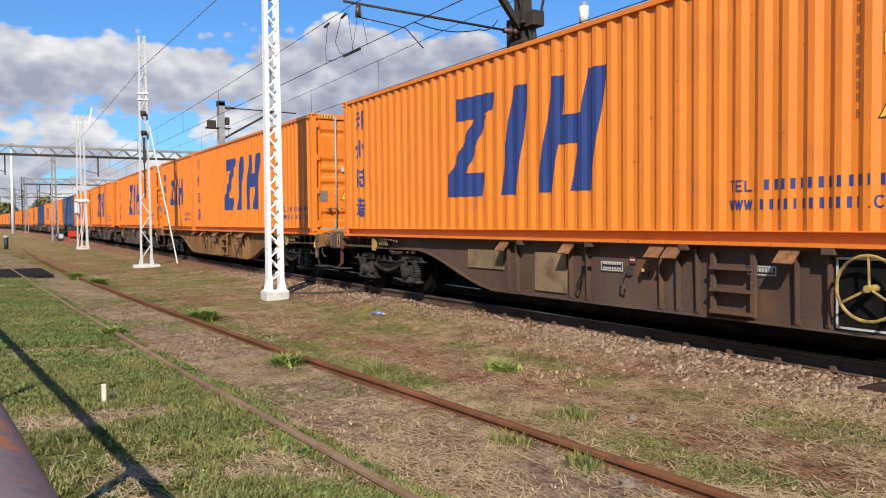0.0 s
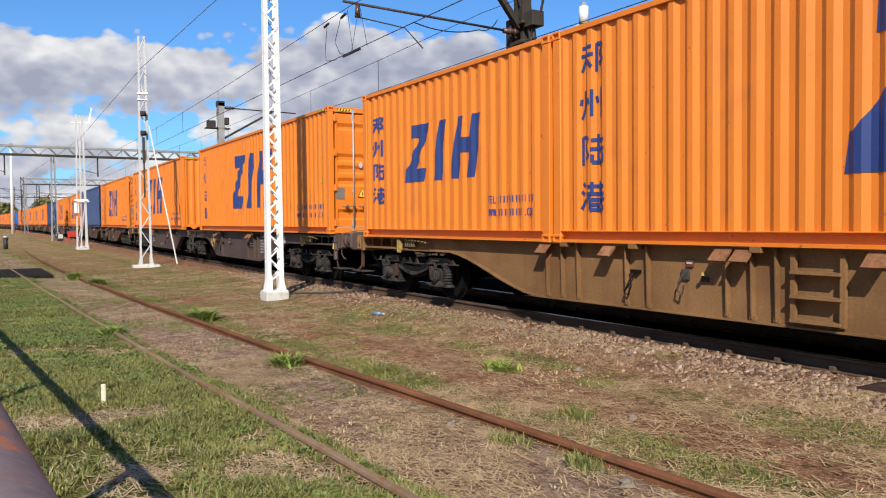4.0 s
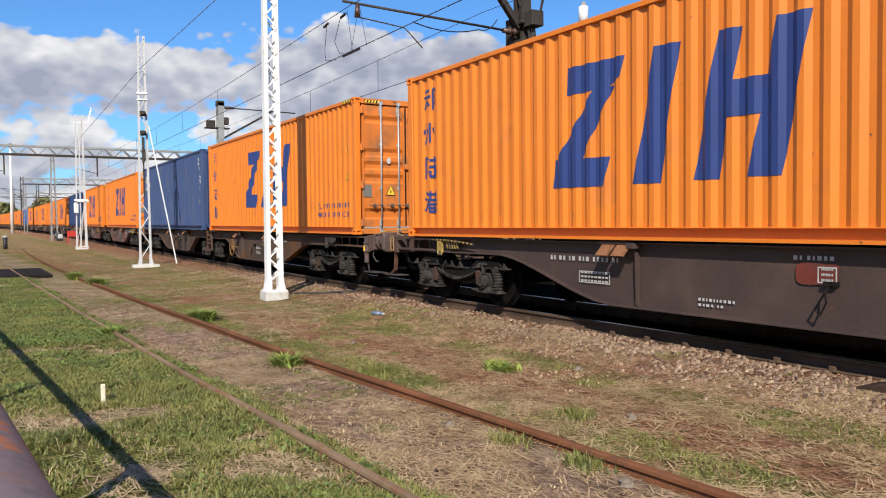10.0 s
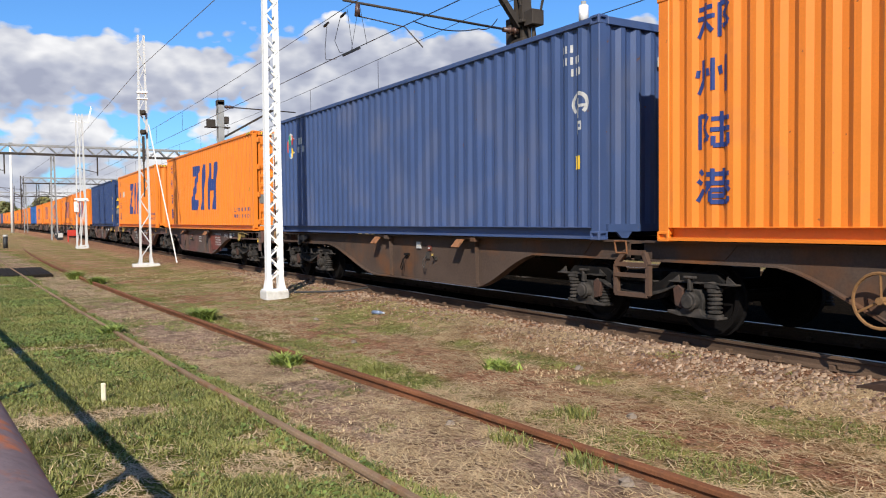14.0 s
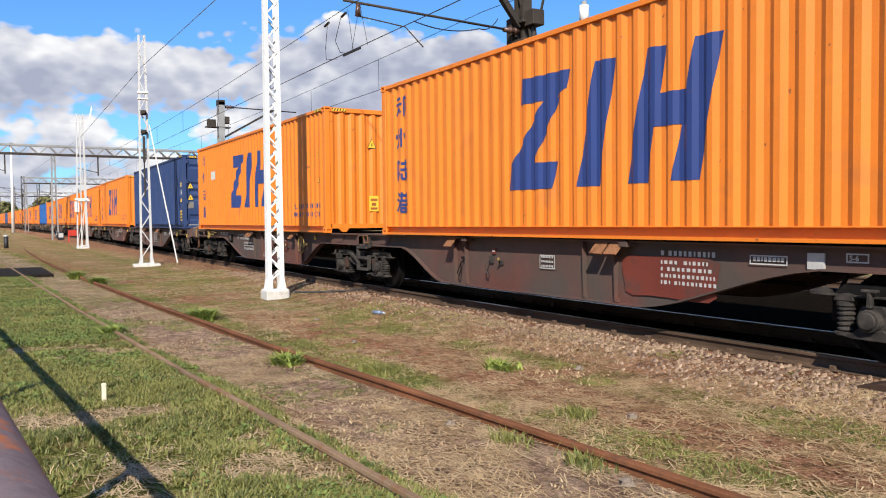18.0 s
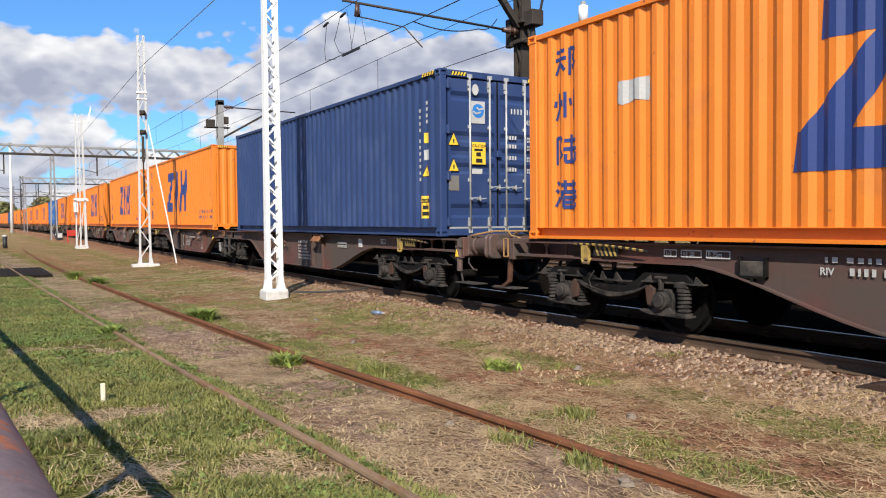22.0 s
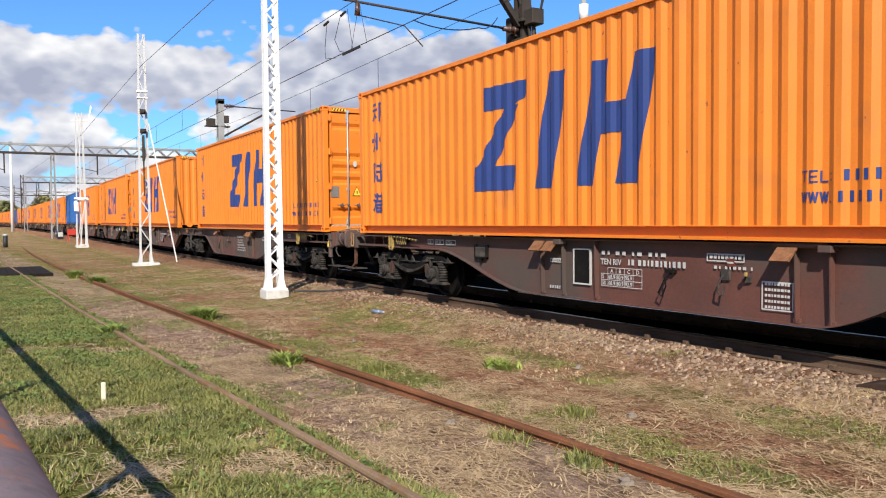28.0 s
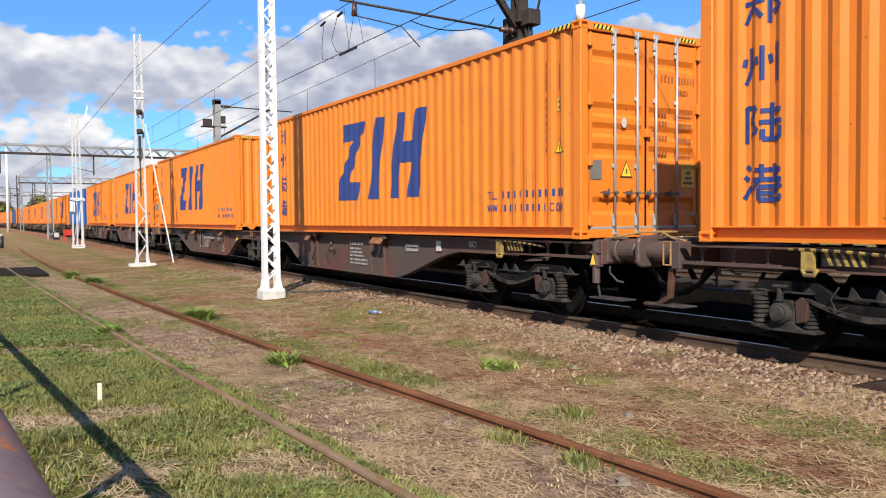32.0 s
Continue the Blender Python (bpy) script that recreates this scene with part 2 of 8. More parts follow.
WHITE_MAST = material("white_mast_paint", (0.74, 0.73, 0.70), 0.55, 0, 0.08, 30, 0.08, dirt=(0.45, 0.43, 0.38), dirt_scale=3, dirt_lo=0.6, dirt_hi=0.85, chips=(0.35, 0.27, 0.2))
CONCRETE = material("pale_concrete", (0.52, 0.50, 0.46), 0.9, 0, 0.15, 30, 0.3, dirt=(0.34, 0.31, 0.26), dirt_scale=5)
MAST_STEEL = material("dark_mast_steel", (0.0585, 0.0484, 0.0406), 0.7, 0.3, 0.25, 30, 0.2)
MAST_PALE = material("pale_grey_mast_paint", (0.46, 0.46, 0.45), 0.6, 0, 0.12, 30, 0.08)
MAST_GREY = material("grey_mast_steel", (0.265, 0.265, 0.257), 0.6, 0.1, 0.2, 30, 0.1)
WIRE = material("wire", (0.0351, 0.0312, 0.0296), 0.5, 0.4, 0.1, 20, 0)
WIRE_PALE = material("weathered_grey_wire", (0.133, 0.133, 0.14), 0.6, 0.1, 0.1, 20, 0)
INSULATOR = material("brown_insulator", (0.078, 0.039, 0.0273), 0.4, 0, 0.1, 20, 0)
BARRIER = material("rusty_barrier_tube", (0.135, 0.100, 0.105), 0.65, 0.2, 0.25, 60, 0.2, dirt=(0.281, 0.0936, 0.0429), dirt_scale=22, dirt_lo=0.52, dirt_hi=0.64)
PALE_STONE = material("pale_grey_stone", (0.195, 0.156, 0.121), 0.9, 0, 0.2, 40, 0.3)
BARK = material("bark", (0.078, 0.0585, 0.039), 0.95, 0, 0.3, 20, 0.4)
WOOD_POST = material("pale_bare_wood", (0.72, 0.64, 0.47), 0.9, 0, 0.15, 30, 0.2)
EMBLEM_GREEN = material("green_emblem_paint", (0.0156, 0.234, 0.101), 0.5, 0, 0.1, 30, 0)
RED_PAINT = material("red_signal_paint", (0.429, 0.0312, 0.0156), 0.5, 0, 0.1, 30, 0)
GLASS_LAMP = material("lamp_housing_white", (0.7, 0.7, 0.7), 0.3, 0, 0.1, 30, 0)


def leafy(name, a, c, scale=1.0, see_through=0.25):
    """Leaf or blade surface: tone per clump, a little light through it."""
    m = bpy.data.materials.new(name)
    m.use_nodes = True
    t = m.node_tree
    n = t.nodes
    b = n["Principled BSDF"]
    b.inputs["Roughness"].default_value = 0.6
    geo = n.new("ShaderNodeNewGeometry")
    co = n.new("ShaderNodeTexCoord")
    patch = n.new("ShaderNodeTexNoise")
    patch.inputs["Scale"].default_value = scale
    link(t, co.outputs["Object"], patch.inputs["Vector"])
    add = n.new("ShaderNodeMath")
    add.operation = "ADD"
    half = n.new("ShaderNodeMath")
    half.operation, half.inputs[1].default_value = "MULTIPLY", 0.6
    link(t, geo.outputs["Random Per Island"], half.inputs[0])
    link(t, half.outputs[0], add.inputs[0])
    link(t, patch.outputs["Fac"], add.inputs[1])
    r = n.new("ShaderNodeValToRGB")
    r.color_ramp.elements[0].position, r.color_ramp.elements[1].position = 0.45, 1.05
    r.color_ramp.elements[0].color, r.color_ramp.elements[1].color = (*a, 1), (*c, 1)
    link(t, add.outputs[0], r.inputs[0])
    link(t, r.outputs[0], b.inputs["Base Color"])
    thin = n.new("ShaderNodeBsdfTranslucent")
    link(t, r.outputs[0], thin.inputs[0])
    mix = n.new("ShaderNodeMixShader")
    mix.inputs[0].default_value = see_through
    link(t, b.outputs[0], mix.inputs[1])
    link(t, thin.outputs[0], mix.inputs[2])
    link(t, mix.outputs[0], n["Material Output"].inputs[0])
    return m


GRASS = leafy("green_grass", (0.076, 0.098, 0.020), (0.29, 0.28, 0.078), 1.7)
STRAW = leafy("dry_straw_grass", (0.265, 0.168, 0.081), (0.66, 0.50, 0.29), 2.6)
WEED = leafy("fresh_weed_leaf", (0.085, 0.13, 0.024), (0.30, 0.36, 0.075), 2.0)
CLOVER = leafy("dark_clover_leaf", (0.0663, 0.105, 0.0218), (0.211, 0.281, 0.0663), 2.5)
LEAF_DARK = leafy("dark_tree_leaf", (0.072, 0.080, 0.026), (0.29, 0.265, 0.09), 0.25)
LEAF_YELLOW = leafy("yellowing_tree_leaf", (0.12, 0.112, 0.034), (0.42, 0.34, 0.12), 0.25)
LEAF_BUSH = leafy("bush_leaf", (0.07, 0.105, 0.021), (0.27, 0.30, 0.065), 0.4)
PLASTIC = material("pale_blue_plastic", (0.15, 0.19, 0.27), 0.3, 0, 0.2, 30, 0.1)
# dark colour of the slab that stands in for a shadowed strip
SHADOW_STRIP = material("shadow_strip_dark", (0.0172, 0.0133, 0.0101), 0.95, 0, 0.3, 20, 0.3)

# ---- building tools ----


class Shape:
    """Collects faces for one mesh."""

    def __init__(self):
        self.v, self.f = [], []

    def add(self, verts, faces):
        k = len(self.v)
        self.v += [tuple(p) for p in verts]
        self.f += [tuple(i + k for i in q) for q in faces]
        return self

    def box(self, x0, x1, y0, y1, z0, z1):
        return self.add([(x, y, z) for z in (z0, z1) for y in (y0, y1) for x in (x0, x1)],
                        [(0, 2, 3, 1), (4, 5, 7, 6), (0, 1, 5, 4), (2, 6, 7, 3), (0, 4, 6, 2), (1, 3, 7, 5)])

    def prism(self, outline, y0, y1):
        """An outline of (x, z) drawn out from y0 to y1."""
        n = len(outline)
        self.add([(x, y0, z) for x, z in outline] + [(x, y1, z) for x, z in outline],
                 [tuple(range(n)), tuple(range(2 * n - 1, n - 1, -1))] + [(i, i + n, (i + 1) % n + n, (i + 1) % n) for i in range(n)])
        return self

    def prism_x(self, outline, x0, x1):
        """An outline of (y, z) drawn out from x0 to x1."""
        n = len(outline)
        self.add([(x0, y, z) for y, z in outline] + [(x1, y, z) for y, z in outline],
                 [tuple(range(n)), tuple(range(2 * n - 1, n - 1, -1))] + [(i, i + n, (i + 1) % n + n, (i + 1) % n) for i in range(n)])
        return self

    def cyl(self, a, b, r, n=12, r2=None):
        a, b = Vector(a), Vector(b)
        way = (b - a).normalized()
        s = way.orthogonal().normalized()
        q = way.cross(s)
        r2 = r if r2 is None else r2
        ring = [(math.cos(2 * math.pi * i / n), math.sin(2 * math.pi * i / n)) for i in range(n)]
        self.add([a + s * (c * r) + q * (d * r) for c, d in ring] + [b + s * (c * r2) + q * (d * r2) for c, d in ring],
                 [tuple(range(n - 1, -1, -1)), tuple(range(n, 2 * n))] + [(i, (i + 1) % n, (i + 1) % n + n, i + n) for i in range(n)])
        return self

    def tube(self, points, r, n=8):
        points = [Vector(p) for p in points]
        rings = []
        side = None
        for i, p in enumerate(points):
            way = (points[min(i + 1, len(points) - 1)] - points[max(i - 1, 0)]).normalized()
            side = way.orthogonal().normalized() if side is None else (side - way * side.dot(way)).normalized()
            q = way.cross(side)
            rings.append([p + (side * math.cos(2 * math.pi * j / n) + q * math.sin(2 * math.pi * j / n)) * r for j in range(n)])
        k = len(points)
        self.add([p for ring in rings for p in ring],
                 [(i * n + j, i * n + (j + 1) % n, (i + 1) * n + (j + 1) % n, (i + 1) * n + j) for i in range(k - 1) for j in range(n)]
                 + [tuple(range(n - 1, -1, -1)), tuple(range((k - 1) * n, k * n))])
        return self

    def bar(self, a, b, w, h=None):
        """A square bar from a to b."""
        a, b = Vector(a), Vector(b)
        way = (b - a).normalized()
        s = way.cross(Vector((0, 0, 1)))
        s = Vector((0, 1, 0)) if s.length < 1e-4 else s.normalized()
        q = s.cross(way)
        h = h or w
        c = [(-w / 2, -h / 2), (w / 2, -h / 2), (w / 2, h / 2), (-w / 2, h / 2)]
        return self.add([a + s * i + q * j for i, j in c] + [b + s * i + q * j for i, j in c],
                        [(3, 2, 1, 0), (4, 5, 6, 7), (0, 1, 5, 4), (1, 2, 6, 5), (2, 3, 7, 6), (3, 0, 4, 7)])

    def mesh(self, name, bevel=0.0, smooth=False, fix=True):
        me = bpy.data.meshes.new(name)
        me.from_pydata(self.v, [], self.f)
        if fix or bevel:
            bm = bmesh.new()
            bm.from_mesh(me)
            bmesh.ops.recalc_face_normals(bm, faces=bm.faces)
            if bevel:
                edges = [e for e in bm.edges if len(e.link_faces) == 2 and e.calc_face_angle(0) > 0.6]
                bmesh.ops.bevel(bm, geom=edges, offset=bevel, segments=1, affect="EDGES", clamp_overlap=True)
            bm.to_mesh(me)
            bm.free()
        if smooth:
            me.polygons.foreach_set("use_smooth", [True] * len(me.polygons))
        me.update()
        return me


def part(name, shape, mat, parent=None, label="", bevel=0.0, smooth=False, at=None, fix=True):
    me = shape.mesh(name, bevel, smooth, fix) if isinstance(shape, Shape) else shape
    if mat is not None and not me.materials:
        me.materials.append(mat)
    ob = new(name, me)
    ob.parent = parent
    if at is not None:
        ob.matrix_basis = at
    return tagged(ob, label)


def thing(name, label, category, group="", at=None, kind=""):
    ob = new(name)
    ob.empty_display_size = 0.3
    if at is not None:
        ob.matrix_basis = at
    return tagged(ob, label, category, group, kind)


# ---- the lie of the land ----
PATH_X = (40.0, -15.0, -33.0, -47.0, -68.0, -93.0, -160.0, -285.0, -430.0)
PATH_Y = (0.0, 0.0, 0.20, 0.50, 0.95, 1.45, 1.85, 0.30, -4.0)
FACE_Y, TRACK_Y = 6.915, 8.134


def bend(x):
    """How far the main track swings aside at x."""
    for i in range(len(PATH_X) - 1):
        if x >= PATH_X[i + 1] or i == len(PATH_X) - 2:
            a, c = PATH_X[i], PATH_X[i + 1]
            t = (x - a) / (c - a)

            def slope(k):
                k0, k1 = max(k - 1, 0), min(k + 1, len(PATH_X) - 1)
                return (PATH_Y[k1] - PATH_Y[k0]) / (PATH_X[k1] - PATH_X[k0])
            h = c - a
            return ((2 * t ** 3 - 3 * t ** 2 + 1) * PATH_Y[i] + (t ** 3 - 2 * t ** 2 + t) * h * slope(i)
                    + (-2 * t ** 3 + 3 * t ** 2) * PATH_Y[i + 1] + (t ** 3 - t ** 2) * h * slope(i + 1))
    return 0.0


def rise(x):
    d = max(-x - 8.0, 0.0)
    d = d * d / 8 if d < 4 else d - 2
    return 0.0052 * min(d, 420.0)


def siding(x):
    """The siding's near and far rail at x."""
    x = max(x, -60.0)
    return 2.314 + 0.049 * x - 0.00005 * x * x + (0.00045 * x * x), 3.883 + 0.068 * x + 0.00085 * x * x


def ground(x, y):
    z = -0.262
    main = y - (TRACK_Y + bend(x))
    if abs(main) < 2.6:
        z += 0.108 * min(1.0, (2.6 - abs(main)) / 1.0)
    s0, s1 = siding(x)
    if x > -40:
        z -= 0.035 * max(0.0, min(1.0, (y - s0 + 0.5) / 0.4)) * max(0.0, min(1.0, (s1 + 0.6 - y) / 0.4))
        z += 0.045 * max(0.0, 1.0 - abs(y - s0) / 0.32) + 0.012 * max(0.0, 1.0 - abs(y - s1 - 0.1) / 0.4)
    near = max(0.0, 1.0 - math.hypot(x + 8, y - 4) / 40)
    z += near * (noise.noise((x * 0.7, y * 0.7, 0.0)) * 0.022 + noise.noise((x * 2.3, y * 2.3, 4.0)) * 0.010)
    far = max(0.0, math.hypot(x, y) - 60)
    return z + rise(x) + min(far * 0.0012, 1.0) * (noise.noise((x * 0.02, y * 0.02, 7.0)))


def make_ground_material():
    m = bpy.data.materials.new("yard_ground")
    m.use_nodes = True
    t = m.node_tree
    n = t.nodes
    b = n["Principled BSDF"]
    b.inputs["Roughness"].default_value = 0.95
    b.inputs["Specular IOR Level"].default_value = 0.0
    geo = n.new("ShaderNodeNewGeometry").outputs["Position"]
    sep = n.new("ShaderNodeSeparateXYZ")
    link(t, geo, sep.inputs[0])

    def nz(scale, detail=6, rough=0.6, shift=0.0, stretch=None):
        mp = n.new("ShaderNodeMapping")
        mp.inputs["Location"].default_value = (shift, shift * 0.7, 0)
        if stretch:
            mp.inputs["Scale"].default_value = stretch
        link(t, geo, mp.inputs[0])
        x = n.new("ShaderNodeTexNoise")
        x.inputs["Scale"].default_value, x.inputs["Detail"].default_value, x.inputs["Roughness"].default_value = scale, detail, rough
        link(t, mp.outputs[0], x.inputs["Vector"])
        return x.outputs["Fac"]

    def op(kind, a, c, clamp=False):
        x = n.new("ShaderNodeMath")
        x.operation, x.use_clamp = kind, clamp
        for i, v in enumerate((a, c)):
            if isinstance(v, (int, float)):
                x.inputs[i].default_value = v
            else:
                link(t, v, x.inputs[i])
        return x.outputs[0]

    def span(src, lo, hi, a=0.0, c=1.0):
        r = n.new("ShaderNodeMapRange")
        for i, v in enumerate((lo, hi, a, c)):
            r.inputs[i + 1].default_value = v
        link(t, src, r.inputs[0])
        return r.outputs[0]

    def ramp(src, *stops):
        r = n.new("ShaderNodeValToRGB")
        e = r.color_ramp.elements
        while len(e) < len(stops):
            e.new(0.5)
        for el, (pos, col) in zip(e, stops):
            el.position, el.color = pos, (*col, 1)
        link(t, src, r.inputs[0])
        return r.outputs[0]

    def blend(fac, c1, c2):
        x = n.new("ShaderNodeMix")
        x.data_type = "RGBA"
        link(t, fac, x.inputs[0])
        link(t, c1, x.inputs[6])
        link(t, c2, x.inputs[7])
        return x.outputs[2]

    fine, mid, broad = nz(34, 8, 0.7), nz(3.2, 7, 0.65, 3.0), nz(0.55, 6, 0.6, 9.0)
    speck = nz(120, 3, 0.6, 1.0)
    stalk = nz(30, 8, 0.8, 5.0, (0.35, 1.0, 1.0))
    both = op("ADD", op("MULTIPLY", stalk, 0.55), op("MULTIPLY", mid, 0.45))
    # earth littered with straw, brown to pale
    earth = ramp(both, (0.36, (0.144, 0.0764, 0.0429)), (0.46, (0.312, 0.184, 0.108)), (0.55, (0.452, 0.296, 0.178)), (0.66, (0.624, 0.452, 0.292)))
    red = ramp(fine, (0.32, (0.148, 0.0585, 0.0328)), (0.52, (0.312, 0.144, 0.0858)), (0.72, (0.452, 0.257, 0.164)))
    green = ramp(op("ADD", op("MULTIPLY", fine, 0.7), op("MULTIPLY", mid, 0.3)), (0.35, (0.0585, 0.0741, 0.0172)), (0.52, (0.156, 0.168, 0.0429)), (0.70, (0.328, 0.296, 0.109)))
    stone = ramp(speck, (0.3, (0.117, 0.0468, 0.0265)), (0.5, (0.273, 0.133, 0.0764)), (0.7, (0.421, 0.269, 0.176)))
    oil_and_shade = ramp(speck, (0.3, (0.00546, 0.00468, 0.0039)), (0.7, (0.0164, 0.0133, 0.0101)))
    grey = ramp(both, (0.34, (0.179, 0.121, 0.092)), (0.48, (0.359, 0.257, 0.199)), (0.66, (0.593, 0.452, 0.355)))
    side = op("ADD", sep.outputs[1], op("MULTIPLY", sep.outputs[0], -0.052))
    # grass on the near side of the siding, strips between, and gravel by the main track
    lawn = op("MULTIPLY", span(op("ADD", side, op("MULTIPLY", mid, 1.1)), 3.2, 2.5), span(op("ADD", op("MULTIPLY", broad, 0.5), op("MULTIPLY", mid, 0.5)), 0.36, 0.50))
    patches = op("ADD", op("MULTIPLY", broad, 0.5), op("MULTIPLY", mid, 0.5))
    strip = op("MULTIPLY", span(op("ADD", patches, op("MULTIPLY", span(sep.outputs[0], -9.0, -20.0), 0.10)), 0.55, 0.63), 0.70)
    beside = op("MULTIPLY", span(op("ABSOLUTE", op("SUBTRACT", op("ADD", side, op("MULTIPLY", mid, 0.5)), 4.53), 0), 0.42, 0.16), span(patches, 0.42, 0.54))
    verge = op("MULTIPLY", span(op("ABSOLUTE", op("SUBTRACT", op("ADD", sep.outputs[1], op("MULTIPLY", mid, 0.6)), 5.80), 0), 0.42, 0.18), op("MULTIPLY", span(nz(1.1, 4, 0.6, 14.0), 0.40, 0.52), 0.8))
    rust = span(op("ADD", op("MULTIPLY", nz(0.8, 4, 0.5, 21.0), 0.6), op("MULTIPLY", mid, 0.4)), 0.47, 0.57)
    trodden = op("MULTIPLY", span(op("ABSOLUTE", op("SUBTRACT", op("ADD", side, op("MULTIPLY", mid, 0.7)), 5.22), 0), 0.55, 0.25), 0.75)
    colour = blend(op("MAXIMUM", op("MULTIPLY", rust, 0.5), trodden), earth, red)
    bed = op("MULTIPLY", span(op("ABSOLUTE", op("SUBTRACT", side, 3.35), 0), 0.75, 0.45), 0.55)
    colour = blend(bed, colour, grey)
    colour = blend(op("MAXIMUM", op("MAXIMUM", lawn, strip), op("MAXIMUM", beside, verge)), colour, green)
    gravel = span(op("ADD", sep.outputs[1], op("MULTIPLY", mid, 1.2)), 6.7, 7.4)
    beyond = span(sep.outputs[1], 19.0, 20.5)
    colour = blend(op("MULTIPLY", gravel, op("SUBTRACT", 1.0, beyond)), colour, stone)
    # between the main rails: oily stones, near-black with the train's shade painted in
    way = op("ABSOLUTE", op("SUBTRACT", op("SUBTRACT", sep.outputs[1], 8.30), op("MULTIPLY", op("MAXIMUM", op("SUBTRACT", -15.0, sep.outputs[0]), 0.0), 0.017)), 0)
    colour = blend(span(op("ADD", way, op("MULTIPLY", mid, 0.3)), 1.05, 0.85), colour, oil_and_shade)
    # ground behind the train painted near-black to carry the train's shade
    colour = blend(op("MULTIPLY", span(sep.outputs[1], 8.6, 8.9), span(op("ADD", sep.outputs[1], op("MULTIPLY", mid, 1.5)), 20.0, 17.5)), colour, oil_and_shade)
    colour = blend(op("MULTIPLY", beyond, 0.8), colour, blend(span(mid, 0.4, 0.6), earth, green))
    # clods, mats of straw and hollows
    clod = n.new("ShaderNodeVectorMath")
    clod.operation = "SCALE"
    link(t, colour, clod.inputs[0])
    link(t, op("MULTIPLY", span(nz(8.0, 6, 0.7, 33.0), 0.34, 0.66, 0.50, 1.40), span(fine, 0.32, 0.68, 0.62, 1.42)), clod.inputs["Scale"])
    # single pale stalks and dark crumbs
    chaff = op("MULTIPLY", op("MULTIPLY", span(nz(95, 4, 0.6, 41.0, (0.30, 1.0, 1.0)), 0.60, 0.66), span(sep.outputs[1], 7.2, 6.6)), 0.75)
    pale = ramp(mid, (0.3, (0.484, 0.343, 0.211)), (0.7, (0.624, 0.499, 0.328)))
    crumb = op("MULTIPLY", span(nz(70, 4, 0.6, 52.0), 0.60, 0.66), 0.6)
    dark = ramp(mid, (0.3, (0.078, 0.0468, 0.0273)), (0.7, (0.125, 0.0702, 0.039)))
    link(t, blend(chaff, blend(crumb, clod.outputs[0], dark), pale), b.inputs["Base Color"])
    bp = n.new("ShaderNodeBump")
    bp.inputs["Strength"].default_value, bp.inputs["Distance"].default_value = 1.0, 0.085
    link(t, op("ADD", op("MULTIPLY", fine, 0.8), op("MULTIPLY", speck, 0.4)), bp.inputs["Height"])
    link(t, bp.outputs[0], b.inputs["Normal"])
    return m


def make_ground():
    def steps(stops):
        out = []
        for (a, da), (c, _) in zip(stops, stops[1:]):
            k = max(1, round((c - a) / da))
            out += [a + (c - a) * i / k for i in range(k)]
        return out + [stops[-1][0]]
    xs = steps([(-3000, 500), (-1000, 120), (-300, 25), (-100, 4), (-45, 1.0), (-22, 0.22), (2, 1.2), (20, 10), (100, 150), (1000, 0)])
    ys = steps([(-1500, 300), (-300, 60), (-60, 10), (-10, 1.5), (-1, 0.2), (13, 1.0), (30, 6), (90, 60), (500, 300), (3000, 0)])
    s = Shape()
    s.v = [(x, y, ground(x, y)) for y in ys for x in xs]
    w = len(xs)
    s.f = [(j * w + i, j * w + i + 1, (j + 1) * w + i + 1, (j + 1) * w + i) for j in range(len(ys) - 1) for i in range(w - 1)]
    ob = part("ground", s, make_ground_material(), smooth=True, fix=False)
    tagged(ob, "dry earth, straw, patchy grass and gravel of a railway yard", "ground", kind="structure")


make_ground()

# ---- tracks ----
RAIL_OUTLINE = [(-0.070, -0.150), (0.070, -0.150), (0.070, -0.140), (0.016, -0.122), (0.010, -0.110), (0.010, -0.045), (0.036, -0.034),
                (0.036, -0.008), (0.030, -0.001), (-0.030, -0.001), (-0.036, -0.008), (-0.036, -0.034), (-0.010, -0.045), (-0.010, -0.110), (-0.016, -0.122), (-0.070, -0.140)]


def rail_along(line, wide=1.0):
    """A rail's body swept along a line of (x, y, z of its top)."""
    s = Shape()
    n = len(RAIL_OUTLINE)
    pts = [Vector(p) for p in line]
    for i, p in enumerate(pts):
        way = (pts[min(i + 1, len(pts) - 1)] - pts[max(i - 1, 0)]).normalized()
        aside = Vector((-way.y, way.x, 0)).normalized()
        s.v += [tuple(p + aside * (a * wide) + Vector((0, 0, z))) for a, z in RAIL_OUTLINE]
    for i in range(len(pts) - 1):
        s.f += [(i * n + j, i * n + (j + 1) % n, (i + 1) * n + (j + 1) % n, (i + 1) * n + j) for j in range(n)]
    s.f += [tuple(range(n)), tuple(range(len(s.v) - 1, len(s.v) - n - 1, -1))]
    return s


def head_along(line, half=0.024):
    s = Shape()
    pts = [Vector(p) for p in line]
    for i, p in enumerate(pts):
        way = (pts[min(i + 1, len(pts) - 1)] - pts[max(i - 1, 0)]).normalized()
        aside = Vector((-way.y, way.x, 0)).normalized()
        s.v += [tuple(p - aside * half + Vector((0, 0, 0.002))), tuple(p + aside * half + Vector((0, 0, 0.002)))]
        if i:
            k = 2 * i
            s.f.append((k - 2, k - 1, k + 1, k))
    return s


def track_xs(a, c):
    x, out = a, []
    while x > c:
        out.append(x)
        x -= 2.0 if x > -40 else 6.0
    return out + [c]


